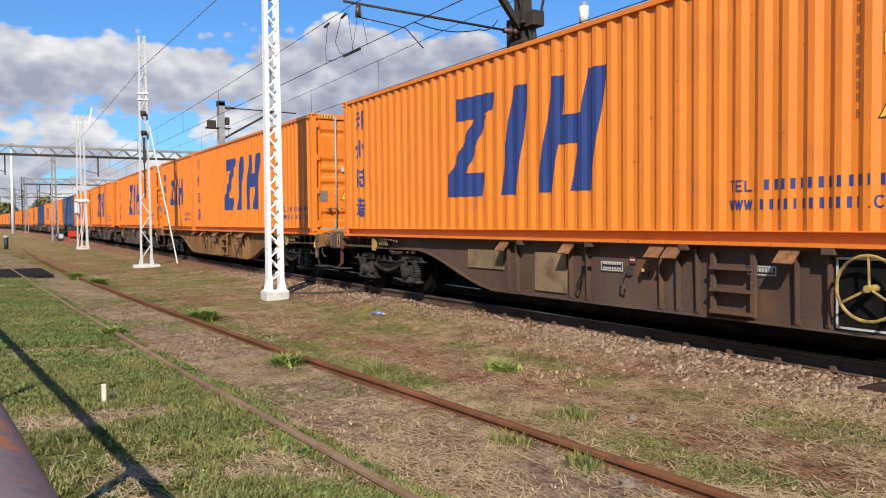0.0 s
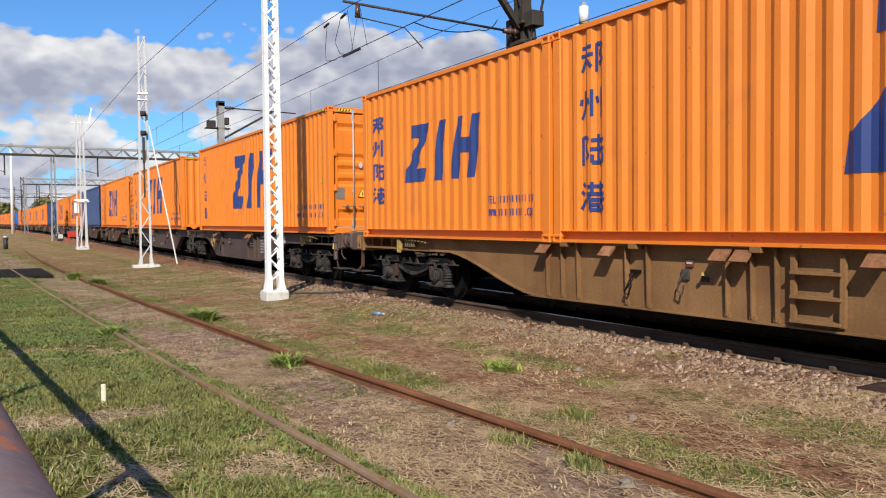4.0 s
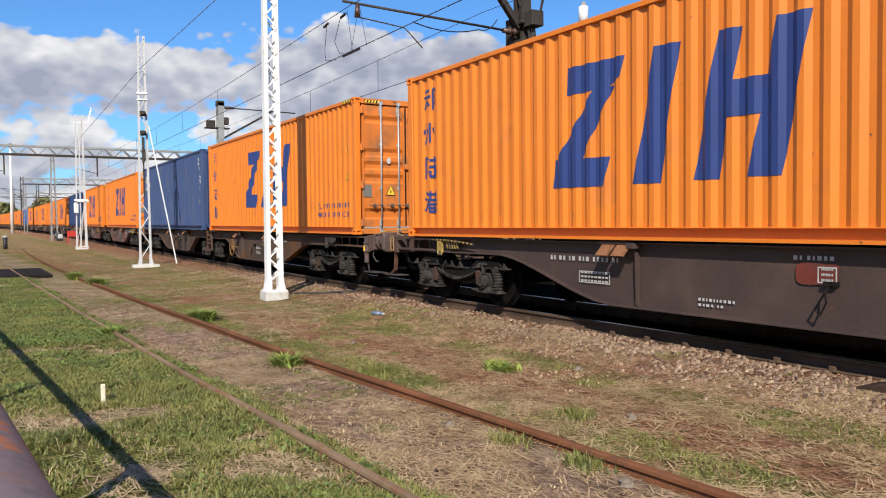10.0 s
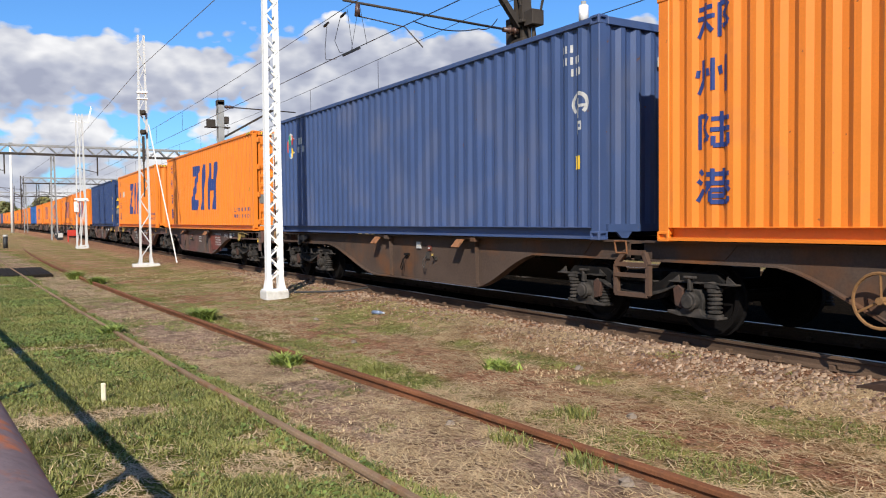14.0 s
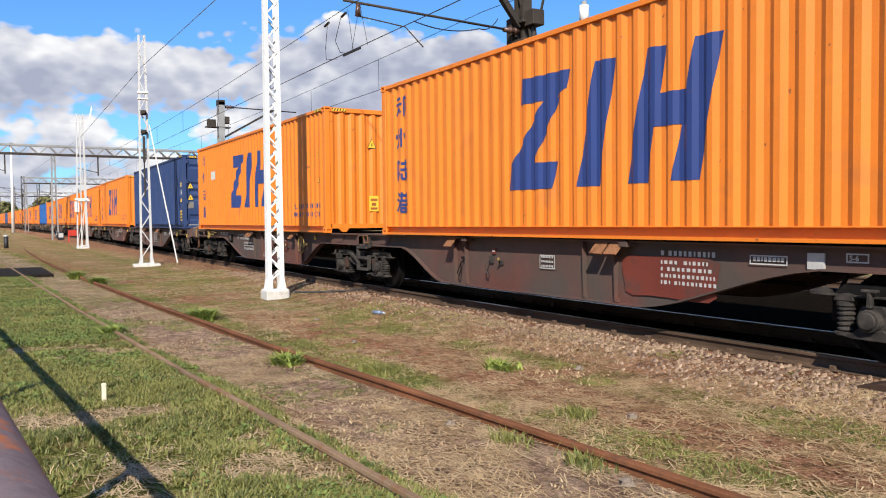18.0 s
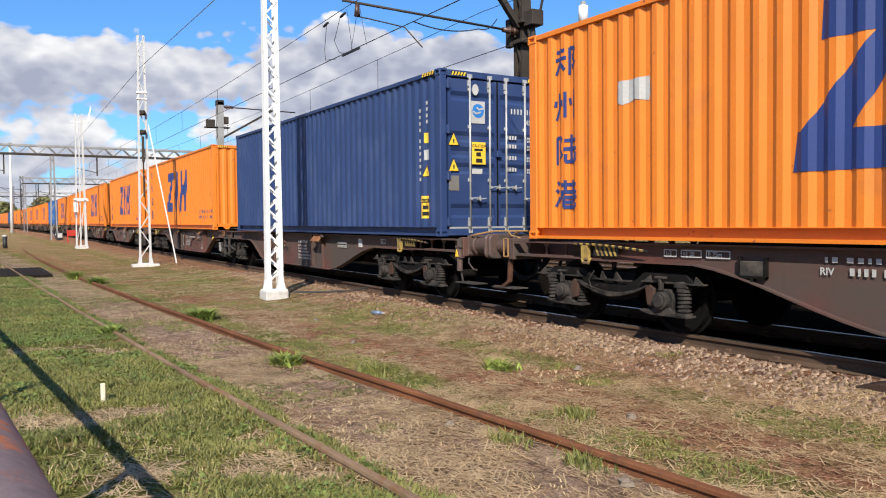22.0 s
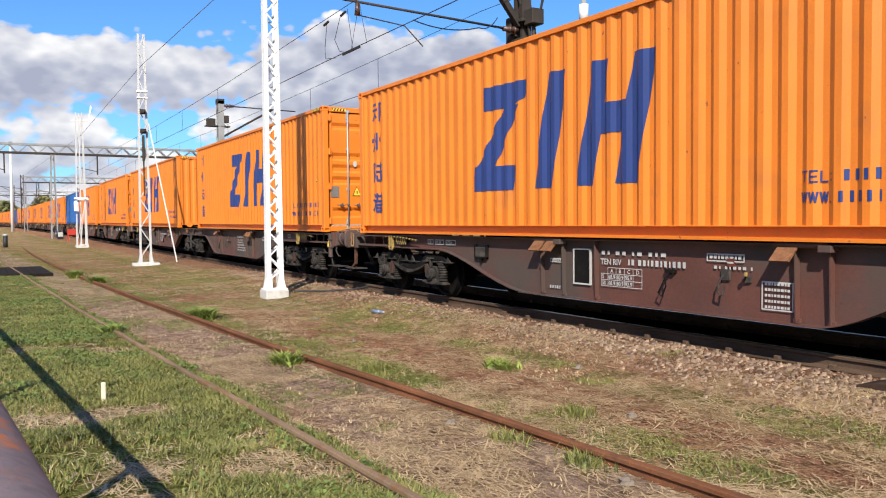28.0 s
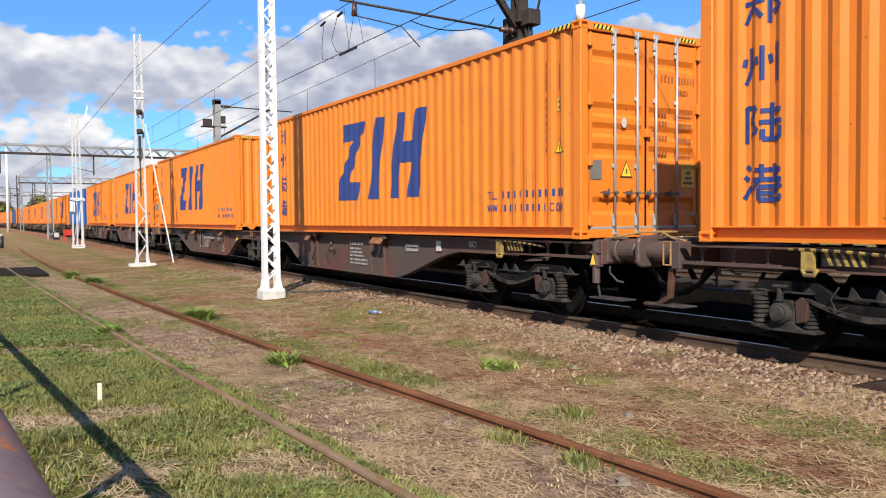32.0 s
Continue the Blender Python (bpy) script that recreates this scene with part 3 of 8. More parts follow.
def make_tracks():
    main = thing("main_track", "railway track with shiny worn rails on dark sleepers in gravel", "railway track", "railway tracks", kind="structure")
    for off in (-0.7525, 0.7525):
        line = [(x, TRACK_Y + bend(x) + off, rise(x)) for x in track_xs(14, -420)]
        r = part("rail", rail_along(line), RAIL_SIDE, main)
        part("running_surface", head_along(line), RAIL_HEAD, r, "shiny worn rail head")
    plank = Shape().box(-0.12, 0.12, -1.28, 1.28, -0.34, -0.175).mesh("sleeper", 0.02)
    plank.materials.append(SLEEPER)
    clip = Shape().box(-0.07, 0.07, -0.11, 0.11, -0.147, -0.128).box(-0.035, 0.035, -0.10, -0.045, -0.14, -0.085).box(-0.035, 0.035, 0.045, 0.10, -0.14, -0.085).mesh("rail_clip", 0.008)
    clip.materials.append(RAIL_SIDE)
    x = 6.0
    while x > -44:
        y, z = TRACK_Y + bend(x), rise(x)
        sl = part("sleeper", plank, None, main, at=pose(x, y, z))
        for off in (-0.7525, 0.7525):
            part("rail_clip", clip, None, sl, at=pose(0, off, 0))
        x -= 0.62
    # the second track, behind the train
    second = thing("second_track", "railway track behind the train on brown gravel", "railway track", "railway tracks", kind="structure")
    for off in (-0.7525, 0.7525):
        line = [(x, 16.9 + bend(x) + off, rise(x)) for x in track_xs(30, -420)]
        r = part("rail", rail_along(line), RAIL_SIDE, second)
        part("running_surface", head_along(line), RAIL_HEAD, r, "shiny worn rail head")
    x = 14.0
    while x > -22:
        part("sleeper", plank, None, second, at=pose(x, 16.9 + bend(x), rise(x)))
        x -= 0.62
    side = thing("siding_track", "disused siding with rusty rails sunk in earth and grass", "railway track", "railway tracks", kind="structure")
    for k, mat, label in ((0, RAIL_PALE, "dusty rusty rail sunk in grass"), (1, RAIL_RUST, "orange-brown rusty rail")):
        xs = [3.0 - 1.0 * i for i in range(60)]
        line = [(x, siding(x)[k], -0.192 + rise(x) + 0.006 * math.sin(x * 0.9 + k)) for x in xs]
        part("rail", rail_along(line, 0.68 if k == 0 else 0.9), mat, side, label)


make_tracks()


# ---- masts, portals, wires ----


def lattice_mast(height, foot, head, label, braces=16, chord=0.075, group="white lattice masts", block=(0.62, 0.62, 0.16), name="lattice_mast", deep=0.10, lace=0.034, paint=None):
    """A narrow mast of channel legs laced with zigzag bars, on a concrete block."""
    paint = paint or WHITE_MAST
    ob = thing(name, label, "mast", group)
    part("base_block", Shape().box(-block[0] / 2, block[0] / 2, -block[1] / 2, block[1] / 2, -0.25, block[2]), CONCRETE, ob, "pale concrete block", bevel=0.02)
    part("foot_plate", Shape().box(-foot / 2 - 0.10, foot / 2 + 0.10, -0.20, 0.20, block[2], block[2] + 0.03), paint, ob, bevel=0.005)
    for s in (-1, 1):
        # a channel with its back to the outside
        a, c = Vector((s * foot / 2, 0, block[2] + 0.02)), Vector((s * head / 2, 0, height))
        k, d, w = s * chord / 2, deep, 0.012
        u = [(-k, -d), (k, -d), (k, d), (-k, d), (-k, d - w), (k - s * w, d - w), (k - s * w, -d + w), (-k, -d + w)]
        leg = Shape().add([a + Vector((x, y, 0)) for x, y in u] + [c + Vector((x, y * 0.8, 0)) for x, y in u], [tuple(range(8)), tuple(range(15, 7, -1))] + [(i, (i + 1) % 8, (i + 1) % 8 + 8, i + 8) for i in range(8)])
        part("leg", leg, paint, ob, "white painted steel leg")
        g = Shape().prism([(s * (foot / 2 + 0.08), block[2] + 0.03), (s * (foot / 2 - 0.06), block[2] + 0.03), (s * (foot / 2 - 0.06), block[2] + 0.34), (s * (foot / 2 + 0.02), block[2] + 0.34)], -0.115, 0.115)
        part("gusset", g, paint, ob)
    for i in range(braces):
        t0, t1 = i / braces, (i + 1) / braces
        w0, w1 = foot + (head - foot) * t0, foot + (head - foot) * t1
        z0, z1 = block[2] + 0.2 + (height - block[2] - 0.25) * t0, block[2] + 0.2 + (height - block[2] - 0.25) * t1
        s = 1 if i % 2 else -1
        for y in (-deep * 0.95, deep * 0.95):
            b = Shape().bar((s * w0 / 2, y, z0), (-s * w1 / 2, y, z1), 0.010, lace)
            part("lacing_bar", b, paint, ob)
    return ob


def signal_lamps(ob):
    """Dark lamp housings and braces on a lattice mast."""
    for z in (5.72, 5.0):
        part("lamp_housing", Shape().box(-0.10, 0.10, -0.20, -0.04, z - 0.09, z + 0.09).cyl((0, -0.20, z), (0, -0.26, z), 0.07, 12), MAST_STEEL, ob, "black lamp housing", bevel=0.02)
    part("signal_box", Shape().box(-0.045, 0.045, -0.16, -0.04, 3.9, 4.85).box(-0.025, 0.025, -0.12, -0.04, 2.6, 3.9), MAST_STEEL, ob, "dark narrow signal box", bevel=0.01)
    part("bracket", Shape().box(-0.19, 0.19, -0.08, 0.08, 6.45, 6.52).box(-0.19, 0.19, -0.08, 0.08, 6.22, 6.27), WHITE_MAST, ob, bevel=0.005)
    part("stay", Shape().bar((0.20, 0, 5.3), (1.15, 0.1, -0.1), 0.04), WHITE_MAST, ob, "white slanting stay")


def make_masts():
    face_turn = 88.0
    m = lattice_mast(9.2, 0.275, 0.215, "white-painted steel lattice mast on a concrete block", 34, 0.085, block=(0.5, 0.5, 0.16))
    m.matrix_basis = pose(-16.15, 5.55, ground(-16.15, 5.55) + 0.02, 0, 0, face_turn)
    m = lattice_mast(8.6, 0.37, 0.20, "white lattice mast with dark signal lamps and a stay", 15, 0.075, block=(0.95, 0.7, 0.10), deep=0.05, paint=MAST_PALE)
    signal_lamps(m)
    x, y = -30.6, 5.55
    m.matrix_basis = pose(x, y, ground(x, y), 0, 0, 84)
    for x, y, h, wide in ((-53.8, 5.95, 8.5, 0.60), (-57.5, 6.45, 8.9, 0.30)):
        m = lattice_mast(h, wide, wide * 0.6, "slender white lattice mast standing beside its twin", 3, 0.08, block=(0.7, 0.6, 0.05), deep=0.05, paint=MAST_PALE)
        part("signal_box", Shape().box(-0.40, 0.40, -0.16, -0.1, 3.05, 3.17).box(-0.42, -0.25, -0.25, -0.1, 2.3, 2.95), WHITE_MAST, m, "white equipment box", bevel=0.02)
        part("side_arm", Shape().bar((-0.5, 0, h - 0.5), (0.5, 0, h - 0.5), 0.05).bar((0.5, 0, h - 0.5), (0.7, 0, h + 0.5), 0.04), WHITE_MAST, m)
        m.matrix_basis = pose(x, y, ground(x, y), 0, 0, 86)
    # tall lamp mast far down the yard
    x, y = -142.0, 5.6
    lamp = thing("lamp_mast", "tall slender white-painted lamp mast with a small head", "lamp mast", at=pose(x, y, ground(x, y)))
    part("pole", Shape().cyl((0, 0, -0.3), (0, 0, 14.2), 0.28, 12, 0.14), WHITE_MAST, lamp, smooth=True)
    part("lamp_head", Shape().box(-0.7, 0.7, -0.3, 0.3, 14.1, 14.4), MAST_GREY, lamp, bevel=0.05)


def distant_masts():
    for x, y, h, arm in ((-168.0, 8.4, 10.4, -4.0), (-186.0, 12.2, 10.0, 4.5), (-228.0, 11.5, 10.2, -4.5), (-262.0, 10.8, 12.5, 4.0), (-300.0, 8.0, 11.0, -4.0), (-240.0, 26.0, 11.0, -5.0), (-320.0, 20.0, 12.0, 5.0)):
        ob = thing("catenary_mast", "distant dark lattice mast with a bracket arm over the tracks", "mast", "wire masts", at=pose(x, y, ground(x, y)))
        for dy in (-0.24, 0.24):
            part("leg", Shape().box(-0.10, 0.10, dy - 0.07, dy + 0.07, -0.3, h), MAST_STEEL, ob)
        web = Shape()
        for i in range(10):
            k = 0.24 if i % 2 else -0.24
            web.bar((0, k, h * i / 10), (0, -k, h * (i + 1) / 10), 0.08)
        part("lacing", web, MAST_STEEL, ob)
        part("bracket_arm", Shape().bar((0, 0, h - 2.6), (0, arm, h - 2.2), 0.10).bar((0, 0, h - 4.0), (0, arm * 0.8, h - 2.4), 0.08), MAST_STEEL, ob)


def portal(x, y0, y1, height, deep, span_bays, legs, label):
    """A wire portal: a lattice beam over the tracks, on lattice legs."""
    z = ground(x, (y0 + y1) / 2)
    ob = thing("catenary_portal", label, "portal", "wire portals", at=pose(x, 0, z))
    for name, zz in (("upper_chord", height), ("lower_chord", height - deep)):
        for xx in (-0.25, 0.25):
            part(name, Shape().box(xx - 0.09, xx + 0.09, y0, y1, zz - 0.09, zz + 0.09), MAST_GREY if name == "upper_chord" else MAST_STEEL, ob)
    step = (y1 - y0) / span_bays
    for i in range(span_bays):
        a, c = y0 + i * step, y0 + (i + 1) * step
        up = i % 2 == 0
        for xx in (-0.25, 0.25):
            part("web_bar", Shape().bar((xx, a, height - deep if up else height), (xx, c, height if up else height - deep), 0.10), MAST_GREY, ob)
    for yy in legs:
        for dx in (-0.28, 0.28):
            part("leg", Shape().bar((dx, yy - 0.25, -0.3), (dx, yy - 0.12, height - deep), 0.10).bar((dx, yy + 0.25, -0.3), (dx, yy + 0.12, height - deep), 0.10), MAST_GREY, ob)
        for i in range(9):
            za, zc = (height - deep) * i / 9, (height - deep) * (i + 1) / 9
            s = 1 if i % 2 else -1
            part("lacing_bar", Shape().bar((-0.28, yy - 0.22 * s, za), (-0.28, yy + 0.22 * s, zc), 0.05), MAST_GREY, ob)
    for yy in (TRACK_Y + bend(x), 16.9 + bend(x), 1.5):
        if y0 < yy < y1:
            part("drop_arm", Shape().bar((0, yy + 1.2, height - deep), (0, yy + 1.2, height - deep - 1.9), 0.12).bar((0, yy + 1.2, height - deep - 1.6), (0, yy - 0.6, height - deep - 1.2), 0.06), MAST_STEEL, ob)


def cantilever_mast(x, y, arm, label, height=9.0, heavy=True):
    """A steel mast with a bracket arm that carries the wires over a track."""
    z = ground(x, y)
    ob = thing("catenary_mast", label, "mast", "wire masts", at=pose(x, y, z))
    w, lean = (0.15, -0.10) if heavy else (0.15, 0.0)
    s = 1 if arm > 0 else -1
    for dx in (-w, w):
        part("leg", Shape().box(dx + lean - 0.05, dx + lean + 0.05, -0.16, 0.16, -0.3, height), MAST_STEEL if heavy else MAST_GREY, ob)
    for i in range(12):
        z0, z1 = height * i / 12, height * (i + 1) / 12
        k = 1 if i % 2 else -1
        part("lacing_bar", Shape().bar((lean - w * k, -0.17, z0), (lean + w * k, -0.17, z1), 0.05).bar((lean - w * k, 0.17, z0), (lean + w * k, 0.17, z1), 0.05), MAST_STEEL if heavy else MAST_GREY, ob)
    zt = 6.95 if heavy else height - 0.25
    part("bracket_arm", Shape().tube([(0, 0.25 * s, zt), (0, arm, zt + (0.14 if heavy else -0.05))], 0.034, 8), MAST_STEEL, ob, smooth=True)
    if heavy:
        part("arm_stay", Shape().bar((0, 0.2 * s, zt + 0.15), (0, arm * 0.30, zt + 1.9), 0.16), MAST_STEEL, ob, "heavy slanting steel strut")
        part("clamp", Shape().box(-0.30, 0.30, -0.3, 0.3, zt - 0.35, zt - 0.22).box(-0.30, 0.30, -0.3, 0.3, zt + 0.2, zt + 0.30).box(-0.40, -0.16, 0.3 * s - 0.08, 0.3 * s + 0.08, zt - 0.4, zt + 0.4), MAST_STEEL, ob, bevel=0.02)
        part("registration_arm", Shape().tube([(0, arm * 0.93, zt - 0.20), (0.1, arm * 0.86, zt - 0.26), (0.5, arm * 0.74, zt - 0.45), (0.9, arm * 0.69, zt - 1.0)], 0.018, 6), MAST_STEEL, ob)
        part("drop_insulator", Shape().cyl((0, arm * 0.93, zt + 0.10), (0, arm * 0.93, zt - 0.20), 0.05, 10, 0.08), INSULATOR, ob, smooth=True)
        part("equipment_box", Shape().box(0.22, 0.62, -0.2, 0.2, zt + 0.10, zt + 0.52).cyl((0.40, 0, zt + 0.1), (0.40, 0, zt - 0.25), 0.06, 8).cyl((0.6, 0.1, zt + 0.5), (0.72, 0.1, zt + 0.85), 0.04, 8), MAST_STEEL, ob, "dark switch gear", bevel=0.02)
        part("operating_rod", Shape().bar((0.30, -0.1, zt + 0.1), (0.72, -0.1, zt - 1.9), 0.05).bar((0.30, 0.1, zt + 0.1), (0.60, 0.1, zt - 1.7), 0.05), MAST_STEEL, ob)
    else:
        part("arm_stay", Shape().bar((0, 0.1 * s, zt - 1.75), (0, arm * 0.68, zt - 0.05), 0.11), MAST_STEEL, ob, "slanting steel strut")
        part("equipment_box", Shape().box(-0.15, 0.15, -0.75, -0.3, zt - 1.15, zt - 0.75).box(-0.2, 0.2, -0.85, 0.5, zt - 1.2, zt - 1.13).box(-0.15, 0.15, 0.2, 0.45, zt - 0.95, zt - 0.55), MAST_STEEL, ob, "dark switch gear", bevel=0.02)
        part("cap_block", Shape().box(-0.2, 0.2, -0.2, 0.2, zt + 0.05, zt + 0.35), MAST_STEEL, ob, bevel=0.02)
    part("insulator", Shape().cyl((0, 0.25 * s, zt), (0, 0.75 * s, zt), 0.07, 10).cyl((0, 0.35 * s, zt), (0, 0.40 * s, zt), 0.10, 10).cyl((0, 0.52 * s, zt), (0, 0.57 * s, zt), 0.10, 10), INSULATOR, ob, smooth=True)
    return ob


def wire(name, points, r, label, parent=None, sag=0.0, n=10, stuff=None):
    pts = []
    for a, c in zip(points, points[1:]):
        a, c = Vector(a), Vector(c)
        for i in range(n):
            t = i / n
            pts.append(a.lerp(c, t) - Vector((0, 0, sag * 4 * t * (1 - t))))
    pts.append(Vector(points[-1]))
    ob = part(name, Shape().tube(pts, r, 5), stuff or WIRE, parent)
    if parent is None:
        tagged(ob, label, "wire", "overhead wires")
    return ob


def overhead_line(y, top, contact, x0, x1, label):
    """Messenger and contact wire with droppers over one track."""
    ob = thing("overhead_line", label, "overhead wire", "overhead wires")
    xs = [x for x in (60, 20, -17.6, -70, -130, -200, -300) if x1 <= x <= x0]
    for a, c in zip(xs, xs[1:]):
        pa, pc = Vector((a, y + bend(a), rise(a))), Vector((c, y + bend(c), rise(c)))
        wire("contact_wire", [pa + Vector((0, 0, contact)), pc + Vector((0, 0, contact))], 0.011, "", ob)
        wire("messenger_wire", [pa + Vector((0, 0, top)), pc + Vector((0, 0, top))], 0.009, "", ob, sag=0.25)
        k = int(abs(a - c) / 6)
        for i in range(1, k):
            t = i / k
            p = pa.lerp(pc, t)
            part("dropper", Shape().tube([p + Vector((0, 0, contact)), p + Vector((0, 0, top - 0.25 * 4 * t * (1 - t)))], 0.008, 4), WIRE, ob)
    return ob


def make_overhead():
    cantilever_mast(-17.7, 13.55, -5.6, "dark steel catenary mast with a long bracket arm over the track", 9.2)
    cantilever_mast(-43.5, 12.0, 4.4, "grey catenary mast with a bracket arm reaching over the far track", 8.3, False)
    overhead_line(TRACK_Y, 6.75, 5.62, 60, -300, "overhead contact wire and messenger above the train")
    overhead_line(12.0, 7.05, 5.9, 60, -300, "second overhead wire pair behind the masts")
    # jumper and tensioning gear hung between the wires of the near line
    gear = thing("jumper_wires", "thin jumper wires and clamps hung between two overhead wires", "wire", "overhead wires")
    y = TRACK_Y + 0.02
    part("jumper", Shape().tube([(-19.2, y, 6.6), (-19.35, y, 6.0), (-19.3, y, 5.72), (-18.6, y, 5.62)], 0.008, 5), WIRE, gear)
    part("jumper", Shape().tube([(-18.3, y, 6.65), (-18.7, y, 6.1), (-18.4, y, 5.75), (-18.0, y, 5.64)], 0.008, 5), WIRE, gear)
    for a, c in ((-17.2, -17.7), (-17.2, -16.8), (-17.9, -17.6)):
        part("hanger", Shape().tube([(a, y, 6.72), (c, y, 5.63)], 0.006, 4), WIRE, gear)
    part("clamp", Shape().box(-18.2, -17.2, y - 0.02, y + 0.02, 5.605, 5.65), BLACK, gear)
    for x in (-18.0, -19.1):
        part("clamp", Shape().cyl((x, y, 6.66), (x - 0.28, y, 6.62), 0.032, 8), BLACK, gear)
    wire("feeder_cable", [(-17.7, 12.6, 7.0), (-15.5, 10.5, 6.0), (-14.5, TRACK_Y, 5.66)], 0.014, "thin slack feeder cable to the contact wire", sag=0.12)
    wire("signal_wire", [(2.0, 5.45, 6.95), (-30.6, 5.5, 7.24), (-53.8, 5.95, 6.95), (-140, 5.6, 8.0)], 0.010, "thin wire running from mast to mast along the yard", stuff=WIRE_PALE)
    portal(-82.0, -16.0, 27.0, 8.85, 0.80, 52, (6.7, -15.5, 26.5), "long grey lattice portal spanning the station tracks")
    portal(-144.0, 7.2, 26.0, 9.0, 0.9, 20, (7.6, 25.5), "smaller grey lattice portal farther down the line")
    portal(-205.0, -14.0, 24.0, 8.6, 0.9, 22, (4.5, -13.5, 23.5), "distant grey lattice portal over the tracks")


make_masts()
make_overhead()
distant_masts()

# ---- small things beside the tracks ----


def make_trackside():
    def on(x, y, dz=0.0):
        return pose(x, y, ground(x, y) + dz)
    ob = thing("barrier", "rusty steel tube barrier on posts close to the camera", "barrier")
    # the tube runs nearly along the tracks, a hand below the lens
    x0, x1 = 3.6, -16.0

    def line(x):
        return 0.044 + 0.068 * x
    part("rail_tube", Shape().tube([(x0, line(x0), 1.18), (x1, line(x1), 1.18)], 0.042, 24), BARRIER, ob, smooth=True)
    for x in (3.0, -3.95, -7.4, -10.9, -14.4):
        part("post", Shape().cyl((x, line(x), ground(x, line(x)) - 0.3), (x, line(x), 1.16), 0.045, 14), BARRIER, ob, smooth=True)
    st = thing("marker_stake", "short pale wooden stake with a rusty foot", "stake", at=on(-7.72, 1.0))
    part("shaft", Shape().box(-0.02, 0.02, -0.02, 0.02, -0.1, 0.185), WOOD_POST, st, bevel=0.006)
    part("foot", Shape().box(-0.035, -0.0205, -0.015, 0.015, -0.1, 0.10), RUSTY_STEEL, st, "rust-stained foot", bevel=0.006)
    bl = thing("bollard", "small dark bollard with a white cap", "bollard", at=on(-58.0, 1.85))
    part("shaft", Shape().cyl((0, 0, -0.2), (0, 0, 0.75), 0.14, 12), BLACK, bl, smooth=True)
    part("cap", Shape().cyl((0, 0, 0.75), (0, 0, 0.88), 0.15, 12), WHITE_MARK, bl, smooth=True)
    for x, y in ((-79.0, 6.9), (-90.0, 7.6)):
        b = thing("ground_signal", "low white and black ground signal beside the track", "signal", "ground signals", at=on(x, y))
        part("housing", Shape().box(-0.3, 0.3, -0.25, 0.25, 0.0, 0.7), BLACK, b, bevel=0.04)
        part("face", Shape().box(0.3, 0.33, -0.2, 0.2, 0.25, 0.65), WHITE_MARK, b)
    stp = thing("red_marker_board", "red marker board with a white edge on short legs", "board", at=on(-71.0, 7.15))
    part("board", Shape().box(-0.06, 0.06, -0.40, 0.40, 0.45, 0.95), RED_PAINT, stp, bevel=0.02)
    for y in (-0.35, 0.35):
        part("leg", Shape().box(-0.05, 0.05, y - 0.05, y + 0.05, -0.2, 0.45), RED_PAINT, stp)
    # dark planked slab added for a shadowed strip at the siding's far end
    kb = thing("timber_crossing_panel", "dark planked slab standing in for a shadowed strip over the siding", "crossing panel", at=on(-29.5, 1.35))
    for i in range(8):
        part("plank", Shape().box(-2.6, 2.4, -0.8 + i * 0.2, -0.61 + i * 0.2, -0.2, 0.06), SHADOW_STRIP, kb, bevel=0.01)
    sh = thing("iron_cover", "dark brown iron cover plate lying on the gravel", "cover", at=on(-3.66, 6.93, 0.0))
    part("plate", Shape().prism([(-0.34, 0), (0.34, 0), (0.34, 0.06), (-0.10, 0.085), (-0.34, 0.02)], -0.20, 0.20), IRON_PLATE, sh, bevel=0.015)
    bt = thing("crushed_bottle", "crushed pale blue plastic bottle lying on the gravel", "bottle", at=pose(-12.0, 5.95, ground(-12.0, 5.95) + 0.035, 0, 0, 20))
    part("body", Shape().cyl((-0.11, 0, 0), (0.08, 0, 0), 0.032, 10, 0.035).cyl((0.08, 0, 0), (0.14, 0, 0), 0.03, 10, 0.015), PLASTIC, bt, smooth=True)
    part("cap", Shape().cyl((0.14, 0, 0), (0.17, 0, 0), 0.018, 8), WHITE_MARK, bt)
    cb = thing("ground_cable", "thin dark cable running from the mast foot to the rail", "cable", at=on(-15.6, 6.3))
    part("cable", Shape().tube([(-0.2, -0.45, 0.06), (0.0, 0.1, 0.05), (0.25, 0.75, 0.07), (0.3, 1.1, 0.12)], 0.02, 6), BLACK, cb)
    rnd = random.Random(4)
    for x, y, r in ((-3.53, 3.48, 0.055), (-5.35, 3.3, 0.042), (-7.3, 3.6, 0.04), (-4.6, 4.6, 0.045), (-9.6, 4.4, 0.045), (-6.4, 5.6, 0.05), (-12.2, 4.9, 0.05)):
        s = Shape()
        k = [(rnd.uniform(0.75, 1.2)) for _ in range(26)]
        rings = []
        for i, (zz, rr) in enumerate(((-0.6, 0.6), (-0.1, 1.0), (0.45, 0.8), (0.75, 0.35))):
            rings += [(math.cos(j * math.pi / 3 + i * 0.4) * rr * r * k[i * 6 + j], math.sin(j * math.pi / 3 + i * 0.4) * rr * r * k[i * 6 + j], zz * r) for j in range(6)]
        s.v = rings
        s.f = [(i * 6 + j, i * 6 + (j + 1) % 6, (i + 1) * 6 + (j + 1) % 6, (i + 1) * 6 + j) for i in range(3) for j in range(6)] + [tuple(range(5, -1, -1)), tuple(range(18, 24))]
        ob = part("loose_stone", s, PALE_STONE, at=on(x, y, 0.3 * r))
        tagged(ob, "pale angular stone lying on the dry ground", "stone", "loose stones")


make_trackside()


# ---- plants ----


